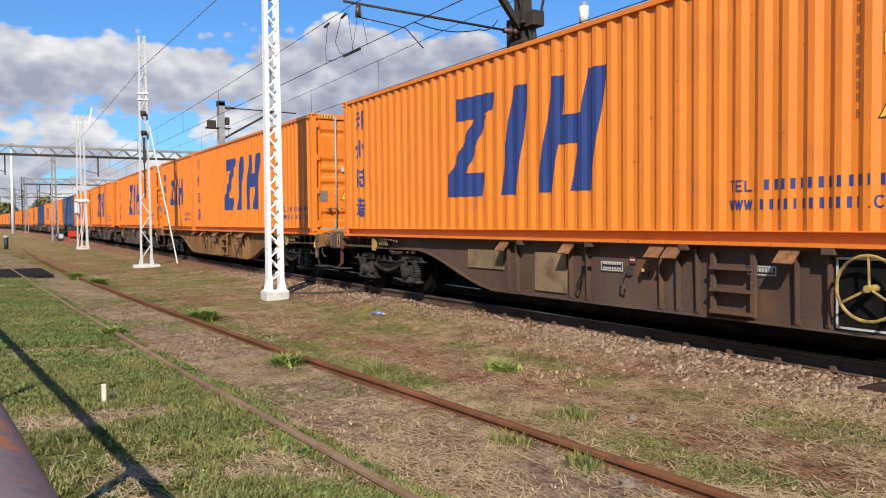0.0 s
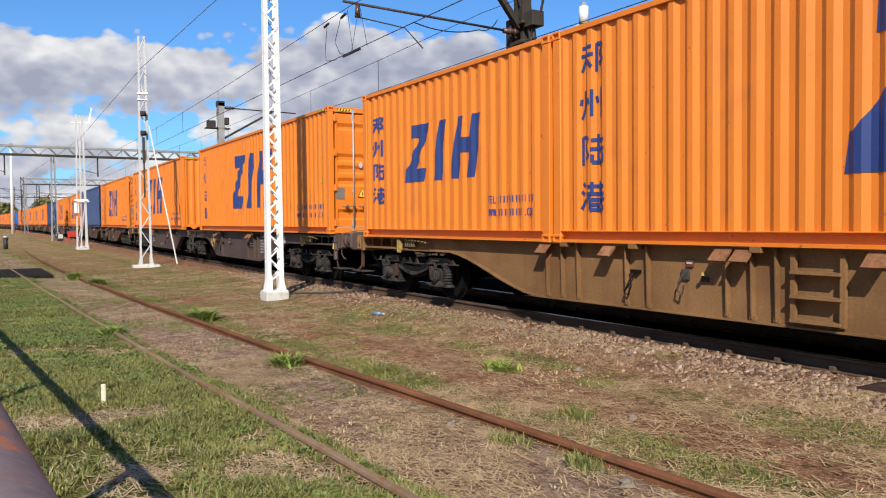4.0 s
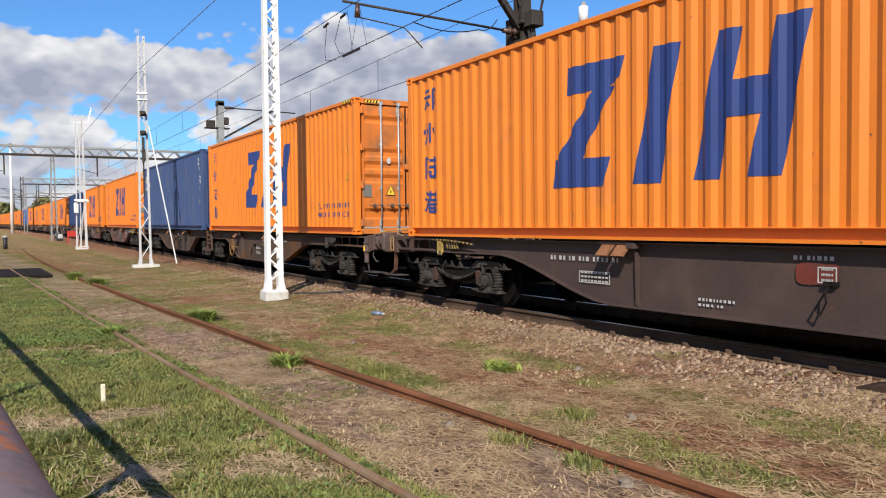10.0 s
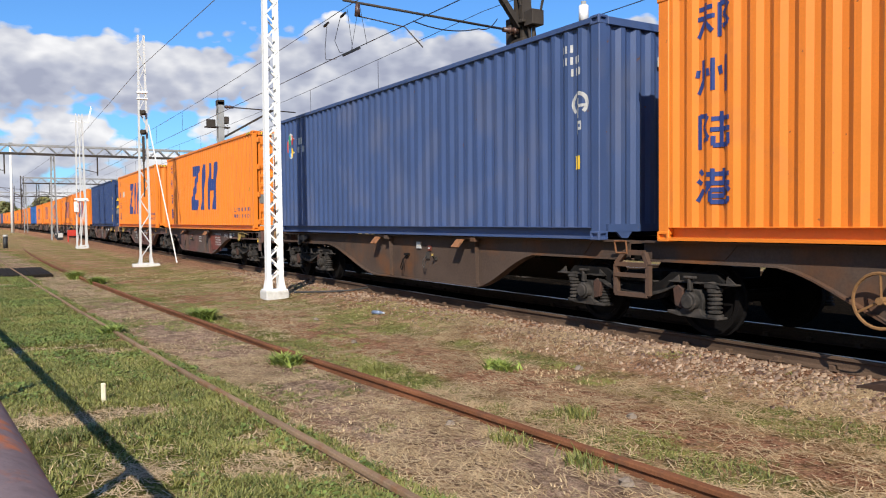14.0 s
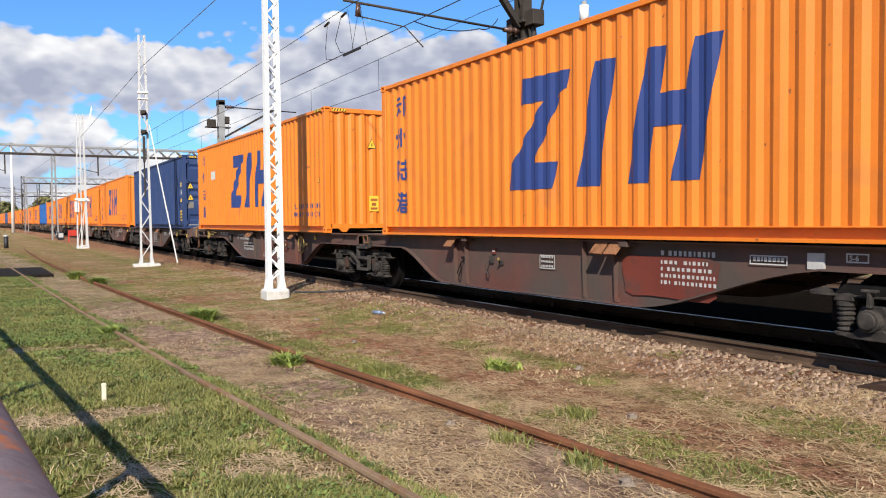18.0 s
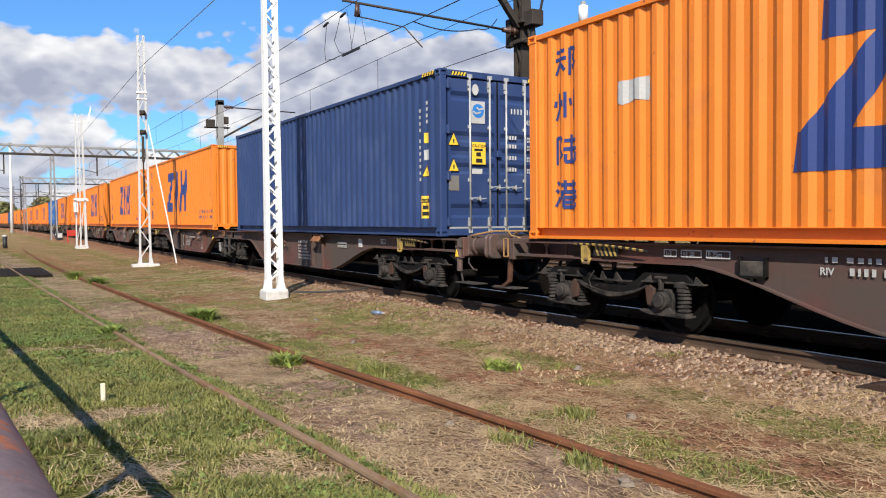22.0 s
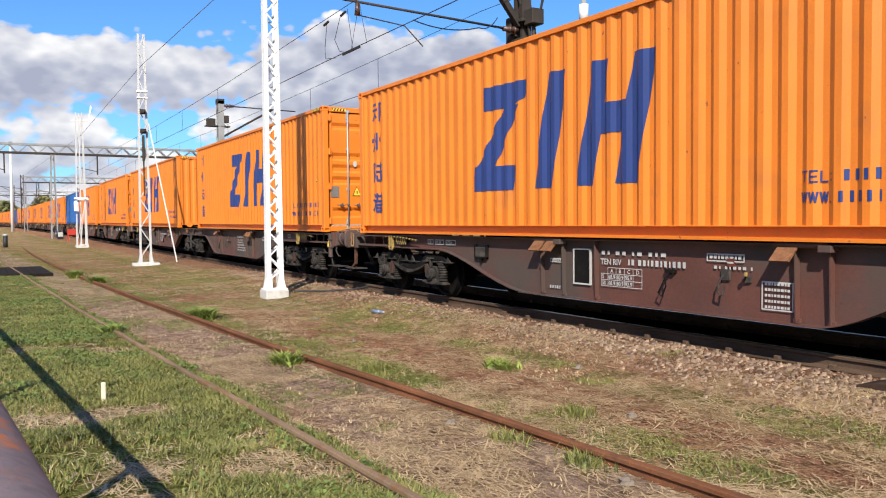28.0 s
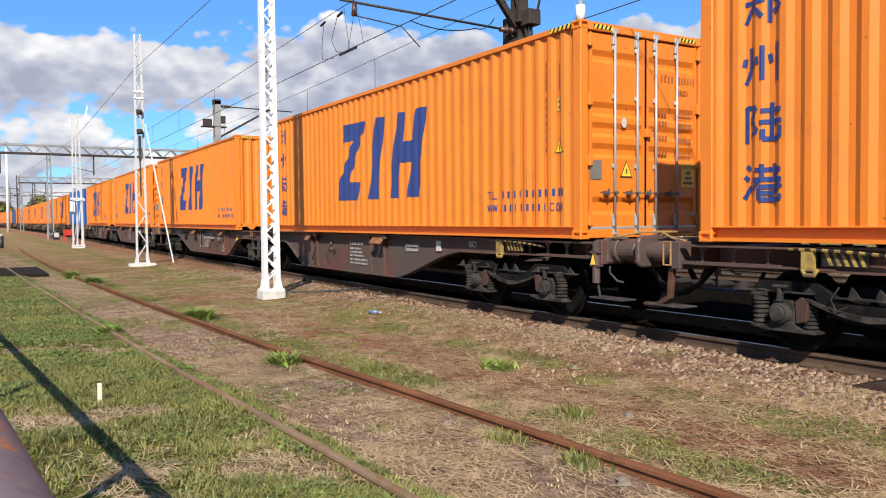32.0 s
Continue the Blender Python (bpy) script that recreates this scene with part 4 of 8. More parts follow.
def blades(spots, height, mat, name, label, seed, lean=0.5, width=0.006, per=5):
    """Many thin curved blades, in one mesh."""
    rnd = random.Random(seed)
    v, f = [], []
    for x, y, h in spots:
        z = ground(x, y) - 0.004
        for _ in range(per):
            a = rnd.uniform(0, 6.283)
            hh = height * h * rnd.uniform(0.5, 1.15)
            bx, by = x + rnd.gauss(0, 0.022), y + rnd.gauss(0, 0.022)
            lx, ly = math.cos(a) * lean * hh * rnd.uniform(0.2, 1.3), math.sin(a) * lean * hh * rnd.uniform(0.2, 1.3)
            ca, sa = -math.sin(a) * width, math.cos(a) * width
            k = len(v)
            v += [(bx - ca, by - sa, z), (bx + ca, by + sa, z), (bx + lx * 0.4 + ca * 0.8, by + ly * 0.4 + sa * 0.8, z + hh * 0.62),
                  (bx + lx * 0.4 - ca * 0.8, by + ly * 0.4 - sa * 0.8, z + hh * 0.62), (bx + lx, by + ly, z + hh * 0.95)]
            f += [(k, k + 1, k + 2, k + 3), (k + 3, k + 2, k + 4)]
    s = Shape()
    s.v, s.f = v, f
    return tagged(part(name, s, mat, fix=False), label, "grass", kind="stuff")


def litter(spots, name, label, seed):
    """Stalks that lie flat, in one mesh."""
    rnd = random.Random(seed)
    v, f = [], []
    for x, y, h in spots:
        for _ in range(3):
            a, ln, w = rnd.gauss(0.2, 0.8), 0.03 + 0.22 * rnd.random() ** 2, rnd.uniform(0.0018, 0.0042)
            bx, by = x + rnd.gauss(0, 0.05), y + rnd.gauss(0, 0.05)
            ex, ey = bx + math.cos(a) * ln, by + math.sin(a) * ln
            px, py = -math.sin(a) * w, math.cos(a) * w
            z0, z1 = ground(bx, by) + rnd.uniform(0.004, 0.02), ground(ex, ey) + rnd.uniform(0.004, 0.02)
            k = len(v)
            v += [(bx - px, by - py, z0), (bx + px, by + py, z0), (ex + px, ey + py, z1), (ex - px, ey - py, z1)]
            f.append((k, k + 1, k + 2, k + 3))
    s = Shape()
    s.v, s.f = v, f
    return tagged(part(name, s, STRAW, fix=False), label, "straw", kind="stuff")


def clover(spots, name, label, seed):
    """Small round leaves close to the ground, in one mesh."""
    rnd = random.Random(seed)
    v, f = [], []
    for x, y, h in spots:
        for _ in range(4):
            bx, by = x + rnd.gauss(0, 0.04), y + rnd.gauss(0, 0.04)
            z, r, a = ground(bx, by) + rnd.uniform(0.02, 0.055), rnd.uniform(0.008, 0.017), rnd.uniform(0, 6.28)
            tx, ty = rnd.gauss(0, 0.35), rnd.gauss(0, 0.35)
            k = len(v)
            for j in range(5):
                c, d = math.cos(a + j * 1.2566) * r, math.sin(a + j * 1.2566) * r
                v.append((bx + c, by + d, z + c * tx + d * ty))
            f.append((k, k + 1, k + 2, k + 3, k + 4))
    s = Shape()
    s.v, s.f = v, f
    return tagged(part(name, s, CLOVER, fix=False), label, "clover", kind="stuff")


def make_grass():
    rnd = random.Random(11)

    def patch(x, y):
        return 0.5 + 0.5 * noise.noise((x * 0.55 + 3, y * 0.55, 1.7)) + 0.35 * noise.noise((x * 1.9, y * 1.9, 5.2))
    def ragged(x, y):
        return patch(x, y) + 0.30 * noise.noise((x * 4.6, y * 4.6, 2.2))
    lawn, dry, strip = [], [], []
    for _ in range(150000):
        x = 1.5 * rnd.random() - 2.6 * rnd.random() - 26 * rnd.random() ** 1.5
        y = rnd.uniform(-0.9 - 0.8 * rnd.random(), 6.9)
        near, far = siding(x)
        k = patch(x, y)
        if abs(y - near) < 0.035 or abs(y - far) < 0.06:
            continue
        if y < near:
            if k > 0.22 + 0.14 * rnd.random() and not (math.hypot((x + 5.75) * 0.85, y - 0.72) < 0.62 + 0.35 * (k - 0.5) and rnd.random() < 0.8):
                lawn.append((x, y, 0.7 + 0.5 * k))
            else:
                dry.append((x, y, 0.8))
        elif y - near < 0.16 + 0.30 * max(0.0, k - 0.35):
            (lawn if k > 0.36 else dry).append((x, y, 0.9))
        elif 0.08 < y - far < 0.75 and ragged(x, y) > 0.46 + abs(y - far - 0.42) * 0.6 and rnd.random() < 0.6:
            strip.append((x, y, 0.9))
        elif abs(y - 5.48 - 0.1 * math.sin(x * 1.3)) < 0.34 * min(1.0, k * 1.5) and x > -9 and ragged(x, y) > 0.40 and rnd.random() < 0.6:
            strip.append((x, y, 0.9))
        elif ragged(x, y) > (0.80 if x > -9 else 0.64) and rnd.random() < 0.5:
            strip.append((x, y, 0.75))
        elif rnd.random() < (0.45 if y - far > 0.8 and y < 5.2 else 0.85):
            dry.append((x, y, 0.55))
    blades(lawn, 0.068, GRASS, "grass", "short green grass beside the rusty siding", 1, 1.2, 0.0045, 7)
    blades([q for q in lawn if rnd.random() < 0.28], 0.055, STRAW, "dry_grass", "dry stalks among the green grass", 6, 1.6, 0.004, 3)
    blades(strip, 0.036, GRASS, "grass", "sparse low green grass between the tracks", 2, 1.5, 0.0036, 7)
    blades([q for q in dry if rnd.random() < 0.6 * max(0.0, patch(q[0] + 9, q[1] + 4) - 0.42)], 0.055, STRAW, "dry_grass", "dry straw-coloured grass on the earth", 3, 1.8, 0.005, 4)
    litter([q for q in dry if ragged(q[0] + 4, q[1] - 7) > 0.36 + 0.35 * rnd.random()], "straw_litter", "flat dry stalks strewn over the earth", 7)
    clover([q for q in lawn if patch(q[0] + 5, q[1] + 2) > 0.46 + 0.32 * rnd.random()], "clover", "low dark clover leaves in the grass", 9)
    # tufts that stand out
    for x, y, h, mat, label, n in ((-3.98, 3.52, 0.10, GRASS, "tuft of green grass beside the rusty rail", 55), (-4.70, 3.42, 0.085, GRASS, "tuft of grass leaning on the rusty rail", 50),
                                (-13.5, 3.36, 0.22, WEED, "leafy green weed at the rusty rail", 170), (-12.5, 1.75, 0.13, WEED, "fresh weed beside the sunken rail", 90),
                                (-8.8, 3.14, 0.13, WEED, "low fresh weed between the siding rails", 110), (-7.7, 3.75, 0.12, GRASS, "grass tuft beside the siding", 90),
                                (-23.0, 2.9, 0.22, WEED, "green weed at the far end of the siding", 120), (-25.5, 2.6, 0.25, WEED, "clump of green weeds by the ramp", 140),
                                (-4.9, 4.25, 0.10, GRASS, "low grass tuft on the dry ground", 80), (-7.0, 5.0, 0.11, WEED, "small weed on the dry ground", 60)):
        r2 = random.Random(int(-x * 100))
        spots = [(x + r2.gauss(0, 0.10), y + r2.gauss(0, 0.06), 1.0) for _ in range(n)]
        ob = blades(spots, h, mat, "grass_tuft", label, int(-x * 10), 1.7 if mat is WEED else 0.9, 0.013 if mat is WEED else 0.005, 3)
        ob["kind"] = ""
        tagged(ob, label, "grass tuft", "grass tufts")


def make_gravel():
    """Loose ballast stones on the shoulder of the main track, in one mesh."""
    rnd = random.Random(5)
    v, f = [], []
    for _ in range(12500):
        x = 0.5 - 24 * rnd.random() ** 1.5
        y = TRACK_Y + bend(x) - rnd.uniform(0.55, 1.75 if x < -6 else 2.1) - (0.6 * rnd.random() if rnd.random() < 0.25 else 0)
        if x < -9 and rnd.random() < 0.55:
            continue
        r = rnd.uniform(0.012, 0.028) if x < -7 else (0.010 + 0.027 * rnd.random() ** 2) * (1.0 if y > 6.2 else 0.8)
        z = ground(x, y) + r * 0.22
        k = len(v)
        a = rnd.uniform(0, 6.28)
        for i, (rr, zz) in enumerate(((1.0, -0.3), (0.7, 0.6))):
            for j in range(4):
                b = a + j * 1.5708 + i * 0.5
                q = rr * r * rnd.uniform(0.7, 1.3)
                v.append((x + math.cos(b) * q, y + math.sin(b) * q, z + zz * r * rnd.uniform(0.7, 1.3)))
        f += [(k + j, k + (j + 1) % 4, k + 4 + (j + 1) % 4, k + 4 + j) for j in range(4)] + [(k + 4, k + 5, k + 6, k + 7)]
    s = Shape()
    s.v, s.f = v, f
    m = leafy("mixed_ballast", (0.078, 0.039, 0.025), (0.328, 0.226, 0.148), 3.0, 0.0)
    tagged(part("ballast", s, m, fix=False), "reddish and grey ballast stones beside the rail", "gravel", kind="stuff")


def tree(x, y, height, spread, mat, label, seed, leaves=5200, leaf=0.16, bushy=False):
    """A tapered trunk with limbs, and a crown of small leaves in clumps with gaps."""
    rnd = random.Random(seed)
    ob = thing("bush" if bushy else "tree", label, "bush" if bushy else "tree", "trees behind the yard", at=pose(x, y, ground(x, y)))
    trunk = Shape()
    trunk.tube([(0, 0, -0.3), (0.1, 0.05, height * 0.25), (0.0, 0.15, height * 0.5), (0.1, 0.1, height * 0.85)], 0.02 * height, 8)
    ends = []
    for i in range(14):
        z0 = height * rnd.uniform(0.08 if bushy else 0.2, 0.7)
        a = rnd.uniform(0, 6.28)
        ln = spread * rnd.uniform(0.4, 0.9)
        p1 = (math.cos(a) * ln * 0.5, math.sin(a) * ln * 0.5, z0 + height * 0.10)
        p2 = (math.cos(a) * ln, math.sin(a) * ln, z0 + height * rnd.uniform(0.12, 0.25))
        trunk.tube([(0.05, 0.08, z0), p1, p2], 0.006 * height, 5)
        ends += [p1, p2]
    part("trunk", trunk, BARK, ob, "grey-brown trunk with limbs", smooth=True)
    v, f = [], []
    clumps = []
    for i in range(70):
        zz = rnd.random()
        r = spread * (0.95 - 0.75 * max(0, zz - 0.35) / 0.65) * math.sqrt(rnd.random())
        a = rnd.uniform(0, 6.28)
        clumps.append((math.cos(a) * r, math.sin(a) * r, height * (0.06 if bushy else 0.14) + zz * height * 0.86, rnd.uniform(0.10, 0.2) * spread + 0.25))
    for _ in range(leaves):
        cx, cy, cz, cr = clumps[rnd.randrange(len(clumps))]
        d = Vector((rnd.gauss(0, 1), rnd.gauss(0, 1), rnd.gauss(0, 1))).normalized() * cr * rnd.random() ** 0.4
        p = Vector((cx, cy, cz)) + d
        n = (d.normalized() + Vector((rnd.gauss(0, 0.5), rnd.gauss(0, 0.5), rnd.gauss(0.3, 0.5)))).normalized()
        s1 = n.orthogonal().normalized() * leaf * rnd.uniform(0.6, 1.3)
        s2 = n.cross(s1).normalized() * leaf * 0.6
        k = len(v)
        v += [tuple(p - s1), tuple(p + s2), tuple(p + s1), tuple(p - s2)]
        f.append((k, k + 1, k + 2, k + 3))
    s = Shape()
    s.v, s.f = v, f
    part("crown", s, mat, ob, fix=False)


def make_trees():
    rnd = random.Random(8)
    # wood behind the yard, seen through the gaps of the train
    spec = [(-56, 63, 11), (-50, 60, 11.5), (-46.5, 64, 13.0), (-43, 60, 12.0), (-40, 64, 12.5), (-37.5, 60, 12.0), (-35, 64, 13.5), (-32.5, 60, 12.5), (-29, 62, 13.5), (-25, 61, 12.0), (-20, 64, 12.0), (-44, 70, 13.5), (-36, 70, 14.0), (-31, 69, 14)]
    for i, (x, y, h) in enumerate(spec):
        mat, txt = ((LEAF_YELLOW, "autumn-yellowing leafy tree with an uneven crown"), (LEAF_DARK, "dark green leafy tree with an uneven crown"), (LEAF_DARK, "dense dark green tree in the wood behind the yard"))[i % 3]
        tree(x, y, h, 4.2, mat, txt, 20 + i, 6500, 0.20)
    for i in range(16):
        tree(-54 + i * 2.2, 55 + rnd.uniform(-1.5, 1.5), rnd.uniform(3.4, 4.6), 2.9, LEAF_BUSH, "green bush at the edge of the wood", 50 + i, 3600, 0.13, True)
    # dark far trees at the end of the line
    for i in range(9):
        x, y = -330 + rnd.uniform(-20, 20), -60 + i * 14
        tree(x, y, rnd.uniform(7, 11), 8, LEAF_DARK, "far dark tree beyond the station throat", 80 + i, 1500, 0.8)
    # fence and gate of the yard
    for k in range(3):
        fence = thing("wire_fence", "low wire mesh fence with pale concrete posts", "fence", "yard fence", at=pose(-62 + k * 22, 49, ground(-62 + k * 22, 49)))
        for i in range(11):
            part("post", Shape().box(i * 2.1 - 0.07, i * 2.1 + 0.07, -0.07, 0.07, -0.3, 1.75), CONCRETE, fence, bevel=0.02)
        for j in range(6):
            part("wire_strand", Shape().tube([(0, 0, 0.2 + j * 0.27), (21, 0, 0.2 + j * 0.27)], 0.012, 4), MAST_GREY, fence)
    cage = thing("mesh_enclosure", "grey steel frame enclosure with a flat roof", "enclosure", at=pose(-30.5, 46.0, ground(-30.5, 46.0)))
    for x in (0, 1.6, 3.2, 4.8):
        for y in (0, 2.4):
            part("post", Shape().box(x - 0.04, x + 0.04, y - 0.04, y + 0.04, -0.2, 2.2 + x * 0.08), MAST_GREY, cage)
    part("roof_frame", Shape().bar((0, 0, 2.2), (4.8, 0, 2.6), 0.09).bar((0, 2.4, 2.2), (4.8, 2.4, 2.6), 0.09).bar((0, 0, 2.2), (0, 2.4, 2.2), 0.09), MAST_GREY, cage)
    part("mid_rail", Shape().bar((0, 0, 1.5), (4.8, 0, 1.5), 0.05).bar((0, 0, 0.25), (4.8, 0, 0.25), 0.05), MAST_GREY, cage)
    # guyed pole and slim antenna mast behind the train
    gp = thing("guyed_pole", "slim galvanised pole with pale guy wires", "pole", at=pose(-29.0, 40.0, ground(-29.0, 40.0)))
    part("pole", Shape().cyl((0, 0, -0.3), (0, 0, 11.0), 0.11, 10, 0.06), GALV, gp, smooth=True)
    for dx, top in ((8.0, 9.9), (11.0, 10.4)):
        part("guy_wire", Shape().tube([(0.0, 0, top), (dx, 0.4, -0.2)], 0.020, 5), MAST_PALE, gp, "pale guy wire")
    part("cross_arm", Shape().box(-0.6, 0.6, -0.05, 0.05, 7.2, 7.3).box(-0.2, 0.2, -0.2, 0.2, 5.9, 6.2), MAST_GREY, gp)
    am = thing("antenna_mast", "slim white antenna mast with a panel head", "mast", at=pose(-20.9, 18.6, ground(-20.9, 18.6)))
    part("pole", Shape().cyl((0, 0, -0.3), (0, 0, 9.3), 0.11, 10, 0.09), MAST_GREY, am, smooth=True)
    part("panel", Shape().cyl((0, 0, 8.55), (0, 0, 9.15), 0.17, 12), GLASS_LAMP, am, "white cylindrical antenna", smooth=True)
    part("collar", Shape().box(-0.32, 0.32, -0.1, 0.1, 8.3, 8.42), MAST_GREY, am)


make_grass()
make_gravel()
make_trees()

# ---- containers ----
BOX_W, BOX_H, BOX_L, HALF_BOX_L = 2.438, 2.896, 12.192, 6.058
RIB, DEPTH, SIDE_IN = 0.278, 0.037, 0.026


def rib_line(length, pitch=RIB):
    """The corrugation of a wall: breaks (x, depth) from end to end."""
    k = round(length / pitch)
    p = length / k
    out = []
    for i in range(k):
        x = -length / 2 + i * p
        out += [(x, 0.0), (x + p * 0.26, 0.0), (x + p * 0.505, DEPTH), (x + p * 0.755, DEPTH)]
    return out + [(length / 2, 0.0)]


def wall_shape(length, z0, z1, y, sign=1, thick=0.003):
    """A corrugated wall along x whose outside looks towards -y."""
    s = Shape()
    line = rib_line(length)
    for x, d in line:
        s.v += [(x, y + d * sign, z0), (x, y + d * sign, z1)]
    s.f = [(2 * i, 2 * i + 2, 2 * i + 3, 2 * i + 1) for i in range(len(line) - 1)]
    # turned-out lip at the top, so that the ribs end below the rail
    return s


def on_wall(pieces, length, y, lift=0.004, step=0.0):
    """Convex pieces of paint, (x, z) outlines, laid on the corrugated wall."""
    s = Shape()
    line = rib_line(length)
    for i, piece in enumerate(pieces):
        for (xa, da), (xc, dc) in zip(line, line[1:]):
            cut = clip(clip(piece, xa, 1), xc, -1)
            if len(cut) > 2:
                pts = [(x, y - lift - step * i + da + (dc - da) * (x - xa) / (xc - xa), z) for x, z in cut]
                s.add(pts, [tuple(range(len(pts)))])
    return welded(s)


def welded(s):
    """The same shape with shared corners."""
    seen, out = {}, Shape()
    index = []
    for p in s.v:
        key = tuple(round(c, 4) for c in p)
        if key not in seen:
            seen[key] = len(out.v)
            out.v.append(p)
        index.append(seen[key])
    for f in s.f:
        g = []
        for i in f:
            if index[i] not in g:
                g.append(index[i])
        if len(g) > 2:
            out.f.append(tuple(g))
    return out


def clip(piece, x0, side):
    out = []
    for (xa, za), (xc, zc) in zip(piece, piece[1:] + piece[:1]):
        a, c = (xa - x0) * side >= 0, (xc - x0) * side >= 0
        if a:
            out.append((xa, za))
        if a != c:
            t = (x0 - xa) / (xc - xa)
            out.append((x0, za + (zc - za) * t))
    return out


def stroke(x0, z0, x1, z1, w):
    dx, dz = x1 - x0, z1 - z0
    k = w / 2 / math.hypot(dx, dz)
    return [(x0 - dz * k, z0 + dx * k), (x1 - dz * k, z1 + dx * k), (x1 + dz * k, z1 - dx * k), (x0 + dz * k, z0 - dx * k)]


def rect(x0, x1, z0, z1):
    return [(x0, z0), (x1, z0), (x1, z1), (x0, z1)]


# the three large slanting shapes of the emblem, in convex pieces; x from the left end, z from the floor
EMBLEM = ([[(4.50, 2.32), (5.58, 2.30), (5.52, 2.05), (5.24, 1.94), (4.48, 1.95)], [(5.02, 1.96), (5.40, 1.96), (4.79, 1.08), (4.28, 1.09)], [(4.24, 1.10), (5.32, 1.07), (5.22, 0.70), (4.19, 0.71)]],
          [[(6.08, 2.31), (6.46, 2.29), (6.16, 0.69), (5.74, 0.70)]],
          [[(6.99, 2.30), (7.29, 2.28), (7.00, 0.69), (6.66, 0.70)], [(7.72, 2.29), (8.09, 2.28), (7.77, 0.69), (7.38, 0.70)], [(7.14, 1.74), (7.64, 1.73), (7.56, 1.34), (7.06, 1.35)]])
# four square characters of brush strokes, each in a cell of one by one
CELLS = ([(0.05, .85, .5, .85), (.28, .98, .28, .5), (.02, .6, .55, .6), (.28, .6, .05, .1), (.3, .45, .5, .2), (.66, .92, .66, .02), (.66, .9, .95, .85), (.95, .85, .78, .6), (.78, .6, .95, .35), (.95, .35, .75, .28)],
         [(.2, .95, .2, .4), (.2, .4, .05, .05), (.5, .95, .5, .1), (.85, .98, .85, .02), (.05, .7, .02, .5), (.35, .7, .38, .5), (.66, .72, .7, .5)],
         [(.08, .95, .08, .02), (.08, .92, .36, .9), (.36, .9, .22, .6), (.22, .6, .38, .3), (.38, .3, .2, .25), (.48, .8, .98, .8), (.72, .98, .72, .15), (.45, .52, 1.0, .52), (.52, .35, .52, .1), (.52, .1, .95, .1), (.95, .4, .95, .1)],
         [(.08, .92, .18, .8), (.02, .65, .14, .55), (.02, .08, .2, .4), (.32, .8, .98, .8), (.5, .95, .5, .58), (.8, .95, .8, .58), (.25, .56, 1.0, .56), (.45, .56, .28, .3), (.8, .56, 1.0, .35), (.45, .38, .82, .38), (.82, .38, .82, .22), (.45, .22, .82, .22), (.45, .36, .45, .06), (.45, .06, .95, .06), (.95, .2, .95, .06)])


def bars(x0, x1, z0, z1, widths, gap=0.85):
    """A line of unreadable writing as upright bars between x0 and x1."""
    total = sum(widths) + gap * (len(widths) - 1)
    k = (x1 - x0) / total
    x, out = x0, []
    for w in widths:
        if w > 0.25:
            out.append(rect(x, x + w * k, z0, z1))
        x += (w + gap) * k
    return out


GLYPHS = {"T": [(0, 1, 1, 1), (.5, 1, .5, 0)], "E": [(.08, 1, .08, 0), (0, 1, 1, 1), (0, .5, .9, .5), (0, 0, 1, 0)], "L": [(.08, 1, .08, 0), (0, 0, 1, 0)],
          ":": [(.5, .05, .5, .2), (.5, .6, .5, .75)], ".": [(.5, -.05, .5, .12)], "W": [(0, 1, .25, 0), (.25, 0, .5, 1), (.5, 1, .75, 0), (.75, 0, 1, 1)],
          "C": [(.95, .85, .6, 1), (.6, 1, .2, .9), (.2, .9, .05, .5), (.05, .5, .2, .1), (.2, .1, .6, 0), (.6, 0, .95, .15)],
          "O": [(.5, 1, .1, .8), (.1, .8, .1, .2), (.1, .2, .5, 0), (.5, 0, .9, .2), (.9, .2, .9, .8), (.9, .8, .5, 1)],
          "M": [(.05, 0, .05, 1), (.05, 1, .5, .25), (.5, .25, .95, 1), (.95, 1, .95, 0)]}


def spelled(word, x, z, h, pitch):
    """Stroked capitals on one line."""
    out = []
    for c in word:
        w = pitch * (0.3 if c in ":." else 0.78)
        out += [stroke(x + a * w, z + p * h, x + d * w, z + e * h, 0.017) for a, p, d, e in GLYPHS[c]]
        x += w + pitch * 0.22
    return out


def sign_bars(x, z, h, n, pitch):
    """Unreadable writing: one slim upright bar for each sign."""
    return [rect(x + i * pitch, x + (i + (0.22 if i % 7 == 4 else 0.42)) * pitch, z, z + h) for i in range(n)]


CASTING = None


def casting_mesh():
    bm = bmesh.new()
    bmesh.ops.create_cube(bm, size=1.0, matrix=Matrix.Diagonal((0.178, 0.162, 0.118, 1)))
    bmesh.ops.bevel(bm, geom=bm.edges[:], offset=0.008, segments=1, affect="EDGES")
    big = [f for f in bm.faces if f.calc_area() > 0.01]
    bmesh.ops.inset_individual(bm, faces=big, thickness=0.032, depth=0.0)
    bmesh.ops.inset_individual(bm, faces=big, thickness=0.004, depth=-0.03)
    me = bpy.data.meshes.new("corner_casting")
    bm.to_mesh(me)
    bm.free()
    return me


